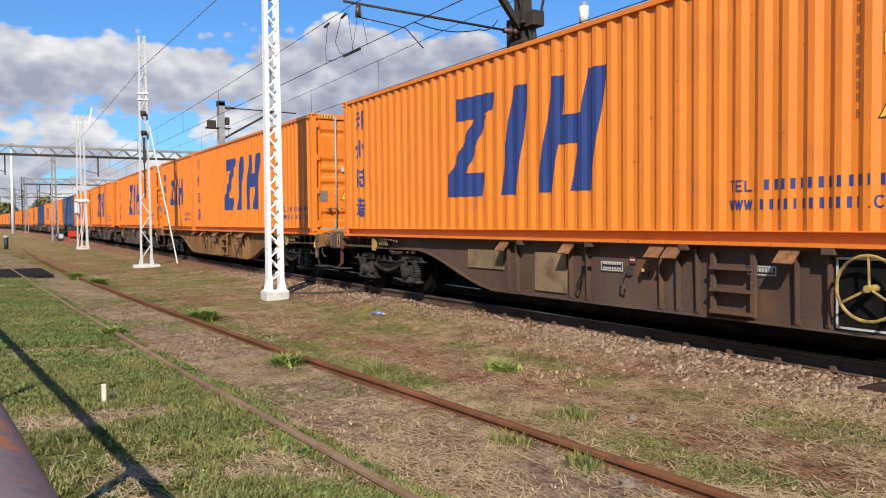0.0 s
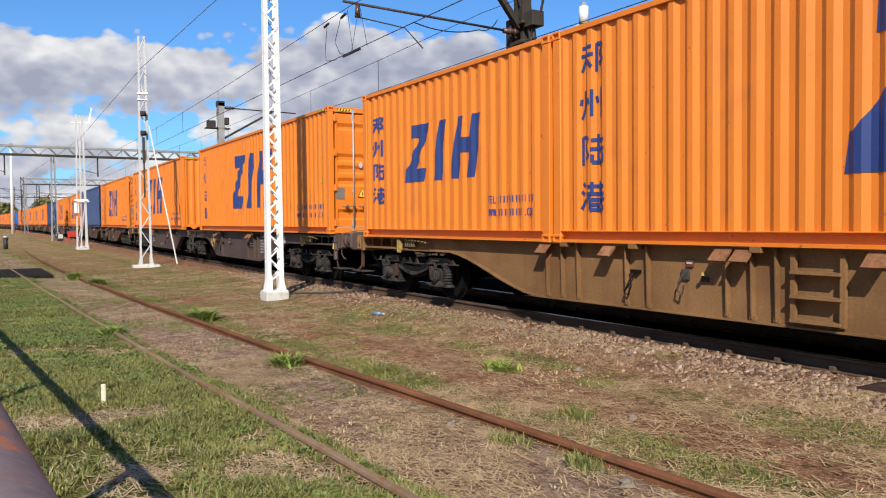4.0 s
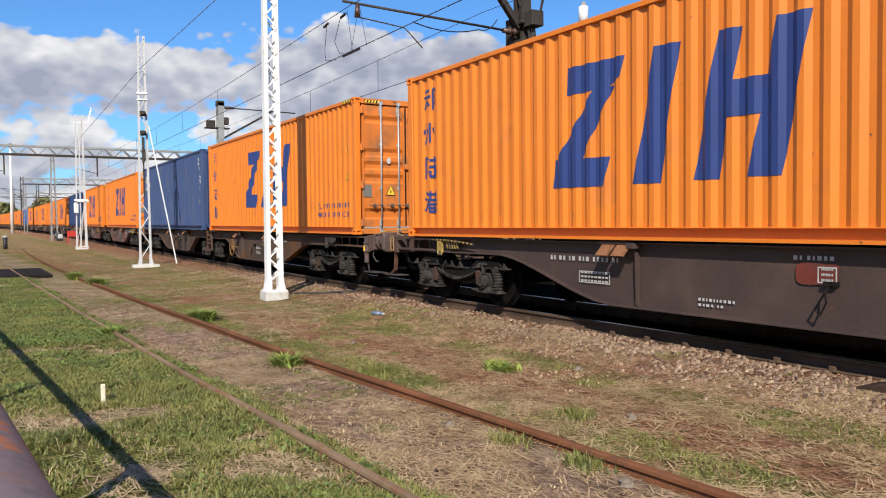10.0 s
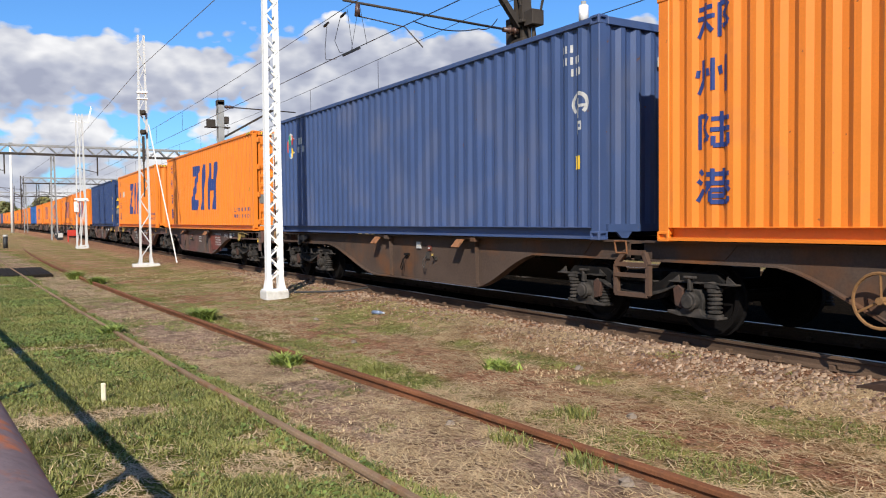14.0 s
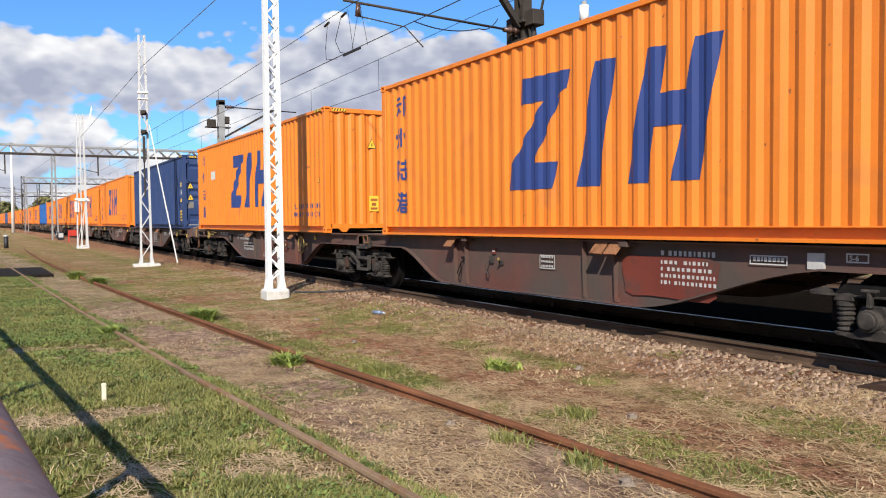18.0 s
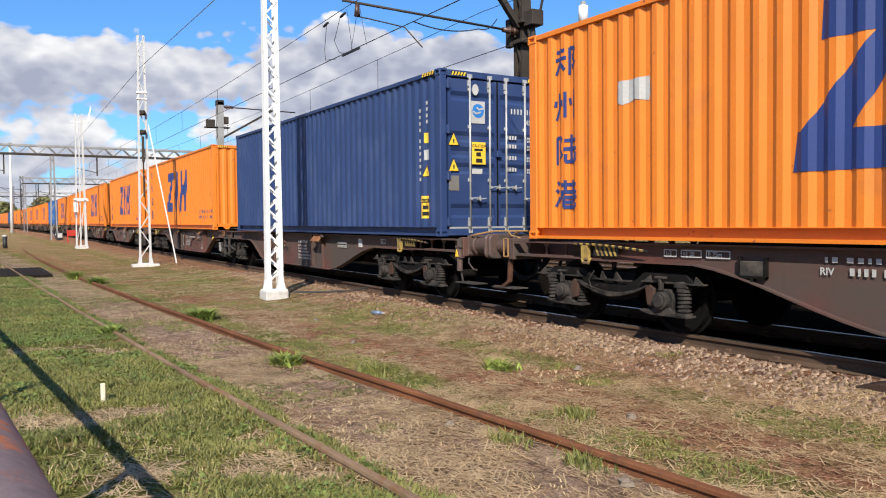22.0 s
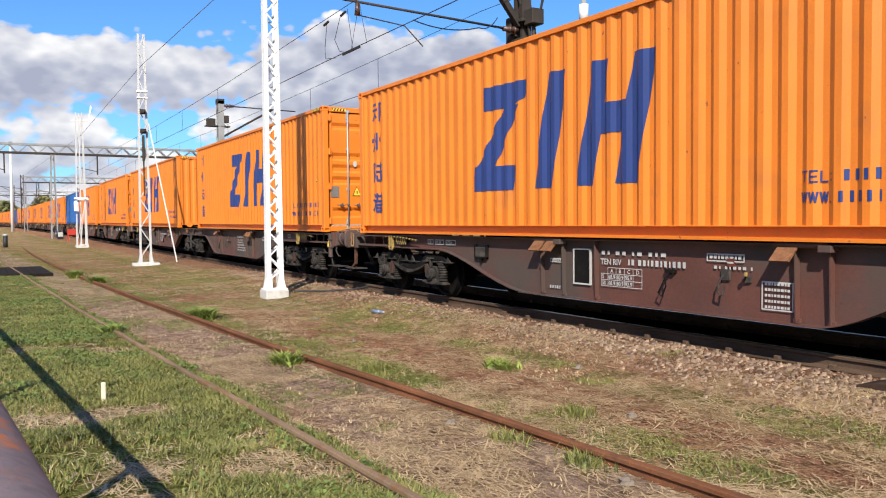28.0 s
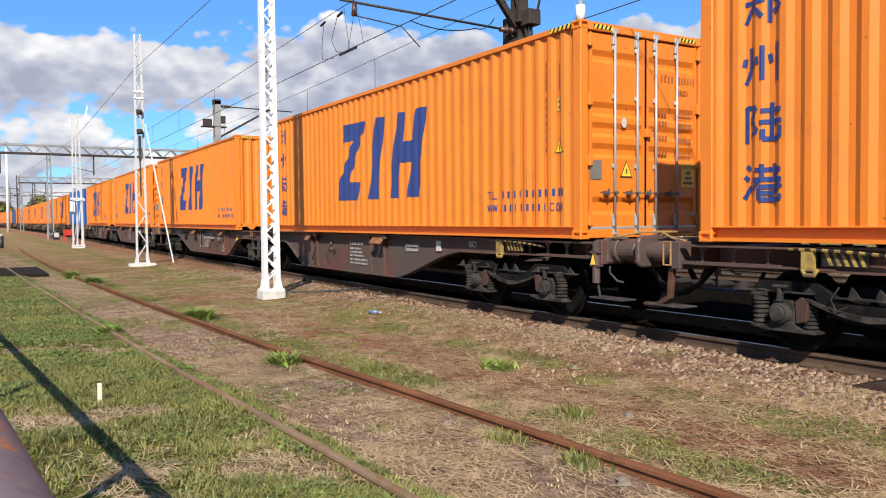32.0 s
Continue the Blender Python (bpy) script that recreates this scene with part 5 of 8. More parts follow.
def triangle_sign(parent, x, z, size, y_off=None, at=None, length=BOX_L):
    outer = [[(x - size / 2, z), (x + size / 2, z), (x, z + size)]]
    inner = [[(x - size * 0.41, z + size * 0.06), (x + size * 0.41, z + size * 0.06), (x, z + size * 0.90)]]
    mark = [rect(x - size * 0.05, x + size * 0.06, z + size * 0.2, z + size * 0.5)]
    for i, (p, m) in enumerate(((outer, BLACK), (inner, YELLOW), (mark, BLACK))):
        if at is None:
            sh = on_wall(p, length, -BOX_W / 2 + SIDE_IN, 0.004 + 0.003 * i)
        else:
            sh = Shape()
            for q in p:
                sh.add([(a, -0.004 - 0.003 * i, c) for a, c in q], [tuple(range(len(q)))])
        part("warning_triangle", sh, m, parent, "yellow warning triangle with a black edge" if i == 0 else "", at=at, fix=False)


def flat_bits(name, pieces, mat, parent, at, lift=0.004, label=""):
    sh = Shape()
    for q in pieces:
        sh.add([(a, -lift, c) for a, c in q], [tuple(range(len(q)))])
    return part(name, sh, mat, parent, label, at=at, fix=False)


def written(text, size, mat, parent, at, label):
    """Readable writing in the built-in letters, as a flat mesh."""
    cu = bpy.data.curves.new("writing", "FONT")
    cu.body, cu.size, cu.offset = text, size, size * 0.025
    tmp = new("writing", cu)
    me = bpy.data.meshes.new_from_object(tmp)
    bpy.data.objects.remove(tmp)
    me.materials.clear()
    return part("writing", me, mat, parent, label, at=at)


def container(paint, door_paint, label, length=BOX_L, door_right=True, style="orange", extra=(), shift=0.0):
    """A corrugated steel shipping container; its base is at the origin, x along it, its near side towards -y."""
    global CASTING
    CASTING = CASTING or casting_mesh()
    ob = thing("shipping_container", label, "container", "containers on the train")
    hl, hw = length / 2, BOX_W / 2
    y = -hw + SIDE_IN
    inner = length - 0.30
    side = wall_shape(inner, 0.165, BOX_H - 0.07, y).mesh("side_wall", fix=False)
    side.materials.append(paint)
    part("side_wall", side, None, ob)
    part("side_wall", side, None, ob, at=pose(0, 0, 0, 0, 0, 180))
    # channel of the bottom rail: lip, recessed web, bright foot
    rail = Shape().prism_x([(-hw + 0.018, 0.172), (-hw + 0.006, 0.170), (-hw + 0.006, 0.160), (-hw + 0.092, 0.156), (-hw + 0.092, 0.050), (-hw + 0.004, 0.046), (-hw + 0.004, 0.012), (-hw + 0.14, 0.012), (-hw + 0.14, 0.172)], -hl + 0.17, hl - 0.17).mesh("bottom_rail")
    top = Shape().box(-hl + 0.17, hl - 0.17, -hw + 0.008, -hw + 0.075, BOX_H - 0.085, BOX_H - 0.012).mesh("top_rail", 0.006)
    for me in (rail, top):
        me.materials.append(paint)
    for turn in (0, 180):
        part("bottom_rail", rail, None, ob, at=pose(0, 0, 0, 0, 0, turn))
        part("top_rail", top, None, ob, at=pose(0, 0, 0, 0, 0, turn))
    post = Shape().prism([(-0.075, 0.10), (0.085, 0.10), (0.085, BOX_H - 0.10), (-0.075, BOX_H - 0.10)], -0.075, 0.055).mesh("corner_post", 0.01)
    post.materials.append(paint)
    if not CASTING.materials:
        CASTING.materials.append(paint)
    cast = CASTING if CASTING.materials[0] is paint else CASTING.copy()
    if cast is not CASTING:
        cast.materials.clear()
        cast.materials.append(paint)
    for sx in (-1, 1):
        for sy in (-1, 1):
            part("corner_post", post, None, ob, at=pose(sx * (hl - 0.089), sy * (hw - 0.085), 0, 0, 0, 0 if sy < 0 else 180))
            for z in (0.059, BOX_H - 0.059):
                part("corner_casting", cast, None, ob, at=pose(sx * (hl - 0.089), sy * (hw - 0.081), z))
    roof = Shape()
    n = round(length / 0.4)
    for i in range(n + 1):
        x = -hl + 0.1 + (length - 0.2) * i / n
        zz = BOX_H - 0.02 - (0.018 if i % 2 else 0)
        roof.v += [(x, -hw + 0.05, zz), (x, hw - 0.05, zz)]
    roof.f = [(2 * i, 2 * i + 2, 2 * i + 3, 2 * i + 1) for i in range(n)]
    part("roof", roof, paint, ob, fix=False)
    part("floor_frame", Shape().box(-hl + 0.18, hl - 0.18, -hw + 0.15, hw - 0.15, 0.04, 0.16), GRIME_AND_SHADE, ob)
    # the two ends: doors on one, a corrugated wall on the other
    for sx, turn in ((1, 90), (-1, -90)):
        base = pose(sx * hl, 0, 0, 0, 0, turn)
        if (sx > 0) == door_right:
            door_end(ob, base, door_paint, style, sx > 0)
        else:
            plain_end(ob, base, paint, style, sx > 0)
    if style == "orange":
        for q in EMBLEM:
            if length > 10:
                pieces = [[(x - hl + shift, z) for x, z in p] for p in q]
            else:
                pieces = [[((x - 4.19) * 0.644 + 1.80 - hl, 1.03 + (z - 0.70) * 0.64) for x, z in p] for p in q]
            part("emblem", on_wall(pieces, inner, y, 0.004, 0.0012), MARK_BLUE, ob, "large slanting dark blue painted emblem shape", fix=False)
        for i, cell in enumerate(CELLS):
            x0, z0, w, h = 0.55 - hl, 2.22 - i * 0.60, 0.46, 0.41
            if length < 10:
                x0, z0, w, h = 0.45 - hl, 2.05 - i * 0.46, 0.42, 0.34
            pieces = [stroke(x0 + a * w, z0 + c * h, x0 + d * w, z0 + e * h, 0.050) for a, c, d, e in cell]
            part("character", on_wall(pieces, inner, y, 0.004, 0.0007), MARK_BLUE, ob, "dark blue painted character", fix=False)
        xa, xc = (9.96 + shift, 11.88 + shift) if length > 10 else (4.52, 5.70)
        pitch = (xc - xa) / 21
        for word, x, z in (("TEL:", 0, 0.59), ("WWW.", 0, 0.39), (".COM", 16.6, 0.39)):
            part("lettering", on_wall(spelled(word, xa + x * pitch - hl, z, 0.105, pitch * 1.08), inner, y, 0.004, 0.0006), MARK_BLUE, ob, word + " in dark blue lettering", fix=False)
        for x, n, z in ((4.8, 15, 0.59), (4.3, 12, 0.39)):
            part("lettering", on_wall(sign_bars(xa + x * pitch - hl, z, 0.105, n, pitch * (1.07 if n == 15 else 1.0)), inner, y), MARK_BLUE, ob, "line of dark blue lettering", fix=False)
        if length < 10:
            return ob
        xn = hl - 0.76
        part("lettering", on_wall([q for i in range(11) for q in sign_bars(xn - 0.035, 2.38 - i * 0.108 - (0.05 if i > 3 else 0) - (0.04 if i > 9 else 0), 0.078, 1, 0.085)], inner, y), MARK_BROWN, ob, "upright line of brown lettering", fix=False)
        part("lettering", on_wall([q for i in range(4) for q in sign_bars(xn + 0.25, 2.33 - i * 0.095, 0.07, 1, 0.075)], inner, y), MARK_BROWN, ob, fix=False)
        part("label_plate", on_wall([rect(xn + 0.215, xn + 0.335, 1.75, 1.94)], inner, y), BLACK, ob, fix=False)
        part("label_plate", on_wall([rect(xn + 0.222, xn + 0.328, 1.757, 1.933)], inner, y, 0.006), YELLOW, ob, "small yellow label", fix=False)
        part("label_plate", on_wall([rect(xn + 0.235, xn + 0.315, 1.79, 1.825), rect(xn + 0.235, xn + 0.315, 1.865, 1.90)], inner, y, 0.008), MARK_BROWN, ob, fix=False)
        triangle_sign(ob, xn + 0.28, 1.18, 0.22, length=inner)
    for kind, *v in extra:
        if kind == "end_label":
            p = pose(hl, 0, 0, 0, 0, 90) @ pose(0, 0.022, 0)
            flat_bits("label_plate", [rect(-0.10, 0.14, 0.50, 0.86)], YELLOW, ob, p, label="yellow height warning label")
            flat_bits("label_plate", [rect(-0.07, 0.11, 0.74, 0.80), rect(-0.04, 0.08, 0.63, 0.70), rect(-0.07, 0.11, 0.54, 0.59)], MARK_BROWN, ob, p, 0.008)
        if kind == "placard":
            part("placard", on_wall([[(v[0] - hl, v[1] + 0.01), (v[0] + 0.12 - hl, v[1] - 0.03), (v[0] + 0.30 - hl, v[1] + 0.02), (v[0] + 0.52 - hl, v[1] - 0.02), (v[0] + 0.55 - hl, v[1] + 0.06), (v[0] + 0.53 - hl, v[1] + 0.27), (v[0] + 0.02 - hl, v[1] + 0.27)]], inner, y, 0.006), WHITE_MARK, ob, "white paper placard", fix=False)
        if kind == "dent":
            part("scrape_mark", on_wall([stroke(v[0] - hl, v[1], v[0] + 0.05 - hl, v[1] + 0.75, 0.03), stroke(v[0] - hl - .06, v[1], v[0] + 0.2 - hl, v[1] + .04, 0.05)], inner, y), MARK_BROWN, ob, "brown vertical scrape", fix=False)
    if style == "blue_plain":
        x = hl - 0.77
        part("lettering", on_wall(sign_bars(x, 2.51, 0.10, 3, 0.085) + sign_bars(x, 2.35, 0.10, 5, 0.085) + sign_bars(x + 0.18, 2.19, 0.10, 3, 0.085), inner, y), WHITE_MARK, ob, "white lettering", fix=False)
        ring = [stroke(x + 0.35 + 0.14 * math.cos(a), 1.81 + 0.14 * math.sin(a), x + 0.35 + 0.14 * math.cos(a + 0.5), 1.81 + 0.14 * math.sin(a + 0.5), 0.05) for a in [i * 0.45 - 0.9 for i in range(11)]]
        part("emblem", on_wall(ring + [rect(x + 0.30, x + 0.35, 1.62, 1.88), rect(x + 0.30, x + 0.46, 1.76, 1.80)], inner, y), WHITE_MARK, ob, "round white painted emblem", fix=False)
        part("lettering", on_wall([rect(x + 0.30, x + 0.33, 1.40, 1.58), rect(x + 0.33, x + 0.38, 1.54, 1.58), rect(x + 0.33, x + 0.38, 1.46, 1.50), rect(x + 0.38, x + 0.405, 1.46, 1.58)], inner, y), WHITE_MARK, ob, fix=False)
        part("label_plate", on_wall([rect(x + 0.26, x + 0.38, 0.94, 1.12)], inner, y), YELLOW, ob, "small yellow label", fix=False)
        x = -hl
        part("emblem", on_wall([rect(x + 0.575, x + 0.60, 2.02, 2.36), [(x + 0.60, 2.37), (x + 0.80, 2.50), (x + 1.10, 2.33), (x + 0.60, 2.33)], [(x + 0.60, 2.0), (x + 1.10, 2.0), (x + 0.80, 1.85)]], inner, y), WHITE_MARK, ob, "white edge of a painted emblem", fix=False)
        for col, q in ((EMBLEM_GREEN, [(x + 0.60, 2.34), (x + 0.80, 2.47), (x + 0.80, 2.19)]), (RED_PAINT, [(x + 0.83, 2.45), (x + 1.08, 2.33), (x + 0.83, 2.20)]), (RED_PAINT, [(x + 0.54, 2.32), (x + 0.575, 2.32), (x + 0.575, 2.02), (x + 0.54, 2.05)]), (LABEL_BLUE, [(x + 0.60, 2.0), (x + 0.80, 2.14), (x + 0.80, 1.88)]), (YELLOW, [(x + 0.83, 2.14), (x + 1.08, 2.01), (x + 0.83, 1.89)])):
            part("emblem", on_wall([q], inner, y, 0.007), col, ob, "coloured triangle of a painted emblem", fix=False)
        part("lettering", on_wall(sign_bars(x + 1.16, 2.17, 0.165, 4, 0.185) + sign_bars(x + 1.16, 1.97, 0.15, 5, 0.15), inner, y), WHITE_MARK, ob, "white lettering", fix=False)
    if style == "blue_door":
        x = hl - 0.80
        part("lettering", on_wall([rect(x - 0.03, x + 0.03, 2.225 - i * 0.115 - (0.08 if i > 3 else 0), 2.285 - i * 0.115 - (0.08 if i > 3 else 0)) for i in range(11)] + [rect(x + 0.23, x + 0.285, 2.34 - i * 0.11, 2.40 - i * 0.11) for i in range(4)], inner, y), WHITE_MARK, ob, "upright white lettering", fix=False)
        part("label_plate", on_wall([rect(x + 0.19, x + 0.31, 1.66, 1.84)], inner, y), YELLOW, ob, "small yellow label", fix=False)
        part("label_plate", on_wall([rect(x + 0.19, x + 0.31, 1.36, 1.54)], inner, y), WHITE_MARK, ob, "small white label", fix=False)
        triangle_sign(ob, x + 0.25, 1.06, 0.22, length=inner)
        part("height_label", on_wall([rect(x + 0.08, x + 0.36, 0.32, 0.72)], inner, y), YELLOW, ob, "yellow height warning label", fix=False)
        part("height_label", on_wall([rect(x + 0.11, x + 0.33, 0.60, 0.67), rect(x + 0.15, x + 0.29, 0.48, 0.55), rect(x + 0.13, x + 0.31, 0.37, 0.44)], inner, y, 0.008), BLACK, ob, fix=False)
        written("CAUTION", 0.055, YELLOW, ob, pose(x + 0.085, y - 0.013, 0.615, 90, 0, 0), "CAUTION on a height label")
    if style in ("orange", "blue_door"):
        hazard(ob, pose(hl - 0.62, -hw + 0.004, BOX_H - 0.078), 0.44)
    return ob


def hazard(ob, at, width):
    s = Shape()
    n = 5
    for i in range(n):
        x = width * i / n
        s.add([(x, -0.006, 0), (x + width / n * 0.55, -0.006, 0), (x + width / n * 0.95, -0.006, 0.06), (x + width / n * 0.4, -0.006, 0.06)], [(0, 1, 2, 3)])
    part("hazard_stripe", Shape().box(0, width, -0.003, 0, 0, 0.06), BLACK, ob, at=at)
    part("hazard_stripe", s, YELLOW, ob, "black and yellow hazard stripes", at=at, fix=False)


def plain_end(ob, base, paint, style, shown):
    inner = BOX_W - 0.28
    part("end_wall", wall_shape(inner, 0.20, BOX_H - 0.10, 0.026), paint, ob, at=base, fix=False)
    part("end_sill", Shape().box(-BOX_W / 2 + 0.17, BOX_W / 2 - 0.17, 0.004, 0.10, 0.105, 0.205).prism([(-0.9, 0.105), (-0.62, 0.105), (-0.70, 0.02), (-0.80, 0.02)], 0.01, 0.05).prism([(0.9, 0.105), (0.62, 0.105), (0.70, 0.02), (0.80, 0.02)], 0.01, 0.05), paint, ob, at=base)
    part("end_header", Shape().box(-BOX_W / 2 + 0.17, BOX_W / 2 - 0.17, 0.006, 0.09, BOX_H - 0.115, BOX_H - 0.012), paint, ob, at=base, bevel=0.006)
    if not shown:
        return
    if style == "orange":
        hazard(ob, base @ pose(-1.02, 0.004, BOX_H - 0.09), 0.34)
        hazard(ob, base @ pose(0.70, 0.004, BOX_H - 0.09), 0.34)
        triangle_sign(ob, -0.02, 1.98, 0.24, at=base @ pose(0, 0.026, 0))
        flat_bits("lettering", [rect(0.80, 0.87, 2.30 - i * 0.13, 2.385 - i * 0.13) for i in range(11)], MARK_BROWN, ob, base @ pose(0, 0.022, 0), label="upright brown lettering")
    else:
        flat_bits("lettering", [rect(-0.15 + i * 0.15, -0.04 + i * 0.15, 2.32, 2.45) for i in range(8) if i != 2], WHITE_MARK, ob, base @ pose(0, 0.020, 0), label="white lettering")


def door_end(ob, base, paint, style, shown):
    hw = BOX_W / 2
    part("door_sill", Shape().box(-hw + 0.17, hw - 0.17, 0.006, 0.12, 0.012, 0.13), paint, ob, at=base, bevel=0.008)
    part("door_header", Shape().box(-hw + 0.17, hw - 0.17, 0.004, 0.10, BOX_H - 0.125, BOX_H - 0.010), paint, ob, at=base, bevel=0.008)
    for s in (-1, 1):
        x0, x1 = (-1.035, -0.012) if s < 0 else (0.012, 1.035)
        d = Shape()
        # a door leaf with shallow pressed grooves
        prof = [(0.035, 0.15)]
        for z0, z1 in ((0.32, 0.57), (1.09, 1.29), (1.37, 1.57), (1.64, 1.84), (2.36, 2.53)):
            prof += [(0.035, z0), (0.073, z0 + 0.055), (0.073, z1 - 0.075), (0.035, z1)]
        prof += [(0.035, BOX_H - 0.15), (0.10, BOX_H - 0.15), (0.10, 0.15)]
        d.prism_x(prof, x0 + 0.05, x1 - 0.05)
        d.box(x0, x0 + 0.05, 0.030, 0.10, 0.14, BOX_H - 0.14).box(x1 - 0.05, x1, 0.030, 0.10, 0.14, BOX_H - 0.14)
        leaf = part("door", d, paint, ob, "container door leaf with pressed grooves", at=base)
        part("gasket", Shape().box(x0 - 0.006 if s > 0 else x1 - 0.004, x0 + 0.004 if s > 0 else x1 + 0.006, 0.024, 0.06, 0.15, BOX_H - 0.15), RUBBER, leaf)
        for off in (0.435, 0.855):
            x = x0 + off if s < 0 else x1 - off
            part("locking_bar", Shape().cyl((x, 0.0, 0.10), (x, 0.0, BOX_H - 0.09), 0.0185, 10), GALV, leaf, "galvanised locking bar", smooth=True)
            keep = Shape()
            for z in (0.10, 0.30, 0.99, 1.92, BOX_H - 0.32, BOX_H - 0.12):
                keep.box(x - 0.036, x + 0.036, 0.004, 0.034, z - 0.03, z + 0.03)
            keep.box(x - 0.046, x - 0.012, -0.016, 0.03, 0.17, 0.27).box(x - 0.046, x - 0.012, -0.016, 0.03, BOX_H - 0.28, BOX_H - 0.17).box(x - 0.04, x + 0.04, -0.012, 0.03, 0.05, 0.12).box(x - 0.05, x + 0.05, -0.012, 0.03, BOX_H - 0.13, BOX_H - 0.06)
            part("bar_bracket", keep, GALV, leaf, bevel=0.006)
            if not shown:
                continue
            hz, way = (0.62, -1) if style == "orange" else (0.86 if off > 0.6 else 0.66, 1)
            h = Shape().tube([(x, -0.03, hz), (x + way * 0.08, -0.055, hz + 0.012), (x + way * 0.17, -0.05, hz - 0.01), (x + way * 0.31, -0.045, hz + 0.006)], 0.010, 6).box(x - 0.026, x + 0.026, -0.045, -0.005, hz - 0.018, hz + 0.022)
            h.box(x + way * 0.17 - 0.022, x + way * 0.17 + 0.022, -0.055, 0.03, hz - 0.025, hz + 0.03).box(x + way * 0.17 - 0.008, x + way * 0.17 + 0.008, -0.065, -0.05, hz - 0.045, hz + 0.055)
            part("door_handle", h, GALV if style != "orange" else HANDLE, leaf, "bar handle and catch of the door")
        hx = x0 - 0.02 if s < 0 else x1 + 0.02
        for z in (0.26, 1.06, 1.86, 2.64) if shown else (0.26, 2.64):
            part("hinge", Shape().box(hx - 0.05, hx + 0.05, -0.004, 0.05, z - 0.07, z + 0.07).cyl((hx, -0.004, z - 0.08), (hx, -0.004, z + 0.08), 0.018, 8), paint, leaf)
    if not shown:
        return
    p = base @ pose(0, 0.028, 0)
    mark = WHITE_MARK if style != "orange" else MARK_BROWN
    flat_bits("data_plate", [rect(-1.03, -0.82, 0.80, 1.06)], PLATE, ob, p, label="grey metal data plate")
    flat_bits("lettering", sign_bars(0.30, 2.20, 0.095, 4, 0.072) + sign_bars(0.66, 2.20, 0.095, 6, 0.06) + sign_bars(1.07, 2.20, 0.095, 1, 0.06), mark, ob, p, label="lettering on the door")
    for i, z in enumerate((1.755, 1.70, 1.60, 1.55, 1.39, 1.34, 1.18, 1.13)):
        flat_bits("lettering", bars(0.66, 0.92, z, z + 0.038, (1, 1, 1, 1, 1, 0, 1, 1), 0.5), mark, ob, p)
        if i % 2 == 0:
            flat_bits("lettering", bars(0.20, 0.42, z - 0.02, z + 0.05, (1, 1, 1, 1), 0.5), mark, ob, p)
    part("lock_box", Shape().box(-0.045, 0.06, -0.03, 0.04, 1.40, 1.52), paint, ob, "small steel cover over the door lock", at=base, bevel=0.008)
    part("door_foot_strip", Shape().box(-1.03, 1.03, 0.014, 0.034, 0.135, 0.165), GALV, ob, "worn pale strip along the door's foot", at=base)
    flat_bits("lettering", [rect(0.92, 1.02, 0.30, 0.315), rect(0.92, 1.02, 0.355, 0.37), rect(0.92, 0.935, 0.315, 0.355), rect(1.005, 1.02, 0.315, 0.355), rect(0.945, 0.995, 0.325, 0.345)], WHITE_MARK, ob, p)
    if style == "orange":
        triangle_sign(ob, -0.37, 0.84, 0.23, at=p)
        flat_bits("round_label", [[(-0.41 + 0.05 * math.cos(a), 1.585 + 0.07 * math.sin(a)) for a in [i * 0.6283 for i in range(10)]]], WHITE_MARK, ob, p, label="round white label")
        flat_bits("label_plate", [rect(0.72, 1.0, 0.72, 1.06)], YELLOW, ob, p, label="yellow height warning label")
        flat_bits("label_plate", [rect(0.81, 0.91, 0.90, 0.95), rect(0.79, 0.93, 0.83, 0.87), rect(0.76, 0.96, 0.76, 0.80)], MARK_BROWN, ob, p, 0.008)
        written("CAUTION", 0.06, MARK_BROWN, ob, p @ pose(0.74, -0.008, 0.985, 90, 0, 0), "CAUTION on a height label")
        hazard(ob, base @ pose(-0.98, 0.002, BOX_H - 0.10), 0.36)
        hazard(ob, base @ pose(0.62, 0.002, BOX_H - 0.10), 0.36)
        written("45G1", 0.105, MARK_BROWN, ob, p @ pose(0.63, -0.005, 2.035, 90, 0, 0), "size code on the door")
    else:
        for z in (1.58, 1.13):
            triangle_sign(ob, -0.93, z, 0.24, at=p)
        flat_bits("height_label", [rect(-0.55, -0.26, 1.27, 1.66)], YELLOW, ob, p, label="yellow height warning label")
        written("CAUTION", 0.07, BLACK, ob, p @ pose(-0.545, -0.006, 1.57, 90, 0, 0), "CAUTION on a height label")
        flat_bits("height_label", [rect(-0.50, -0.32, 1.505, 1.545), rect(-0.46, -0.36, 1.41, 1.48), rect(-0.47, -0.33, 1.30, 1.37)], BLACK, ob, p, 0.008)
        flat_bits("square_label", [rect(-0.56, -0.27, 1.99, 2.38)], WHITE_MARK, ob, p, label="white square label with a blue disc")
        flat_bits("square_label", [[(-0.415 + 0.125 * math.cos(a), 2.21 + 0.125 * math.sin(a)) for a in [i * 0.5236 for i in range(12)]]], LABEL_BLUE, ob, p, 0.008)
        flat_bits("square_label", [stroke(-0.45, 2.27, -0.40, 2.23, 0.03), stroke(-0.40, 2.23, -0.31, 2.26, 0.03), stroke(-0.52, 2.20, -0.46, 2.16, 0.03), stroke(-0.46, 2.16, -0.36, 2.19, 0.03)], WHITE_MARK, ob, p, 0.011)
        flat_bits("round_label", [[(-0.47 + 0.07 * math.cos(a), 2.58 + 0.10 * math.sin(a)) for a in [i * 0.6283 for i in range(10)]], rect(-0.55, -0.33, 1.10, 1.19), rect(0.76, 0.92, 0.77, 0.90)], WHITE_MARK, ob, p, label="white label")
        hazard(ob, base @ pose(-0.98, 0.002, BOX_H - 0.10), 0.30)
        hazard(ob, base @ pose(0.66, 0.002, BOX_H - 0.10), 0.30)
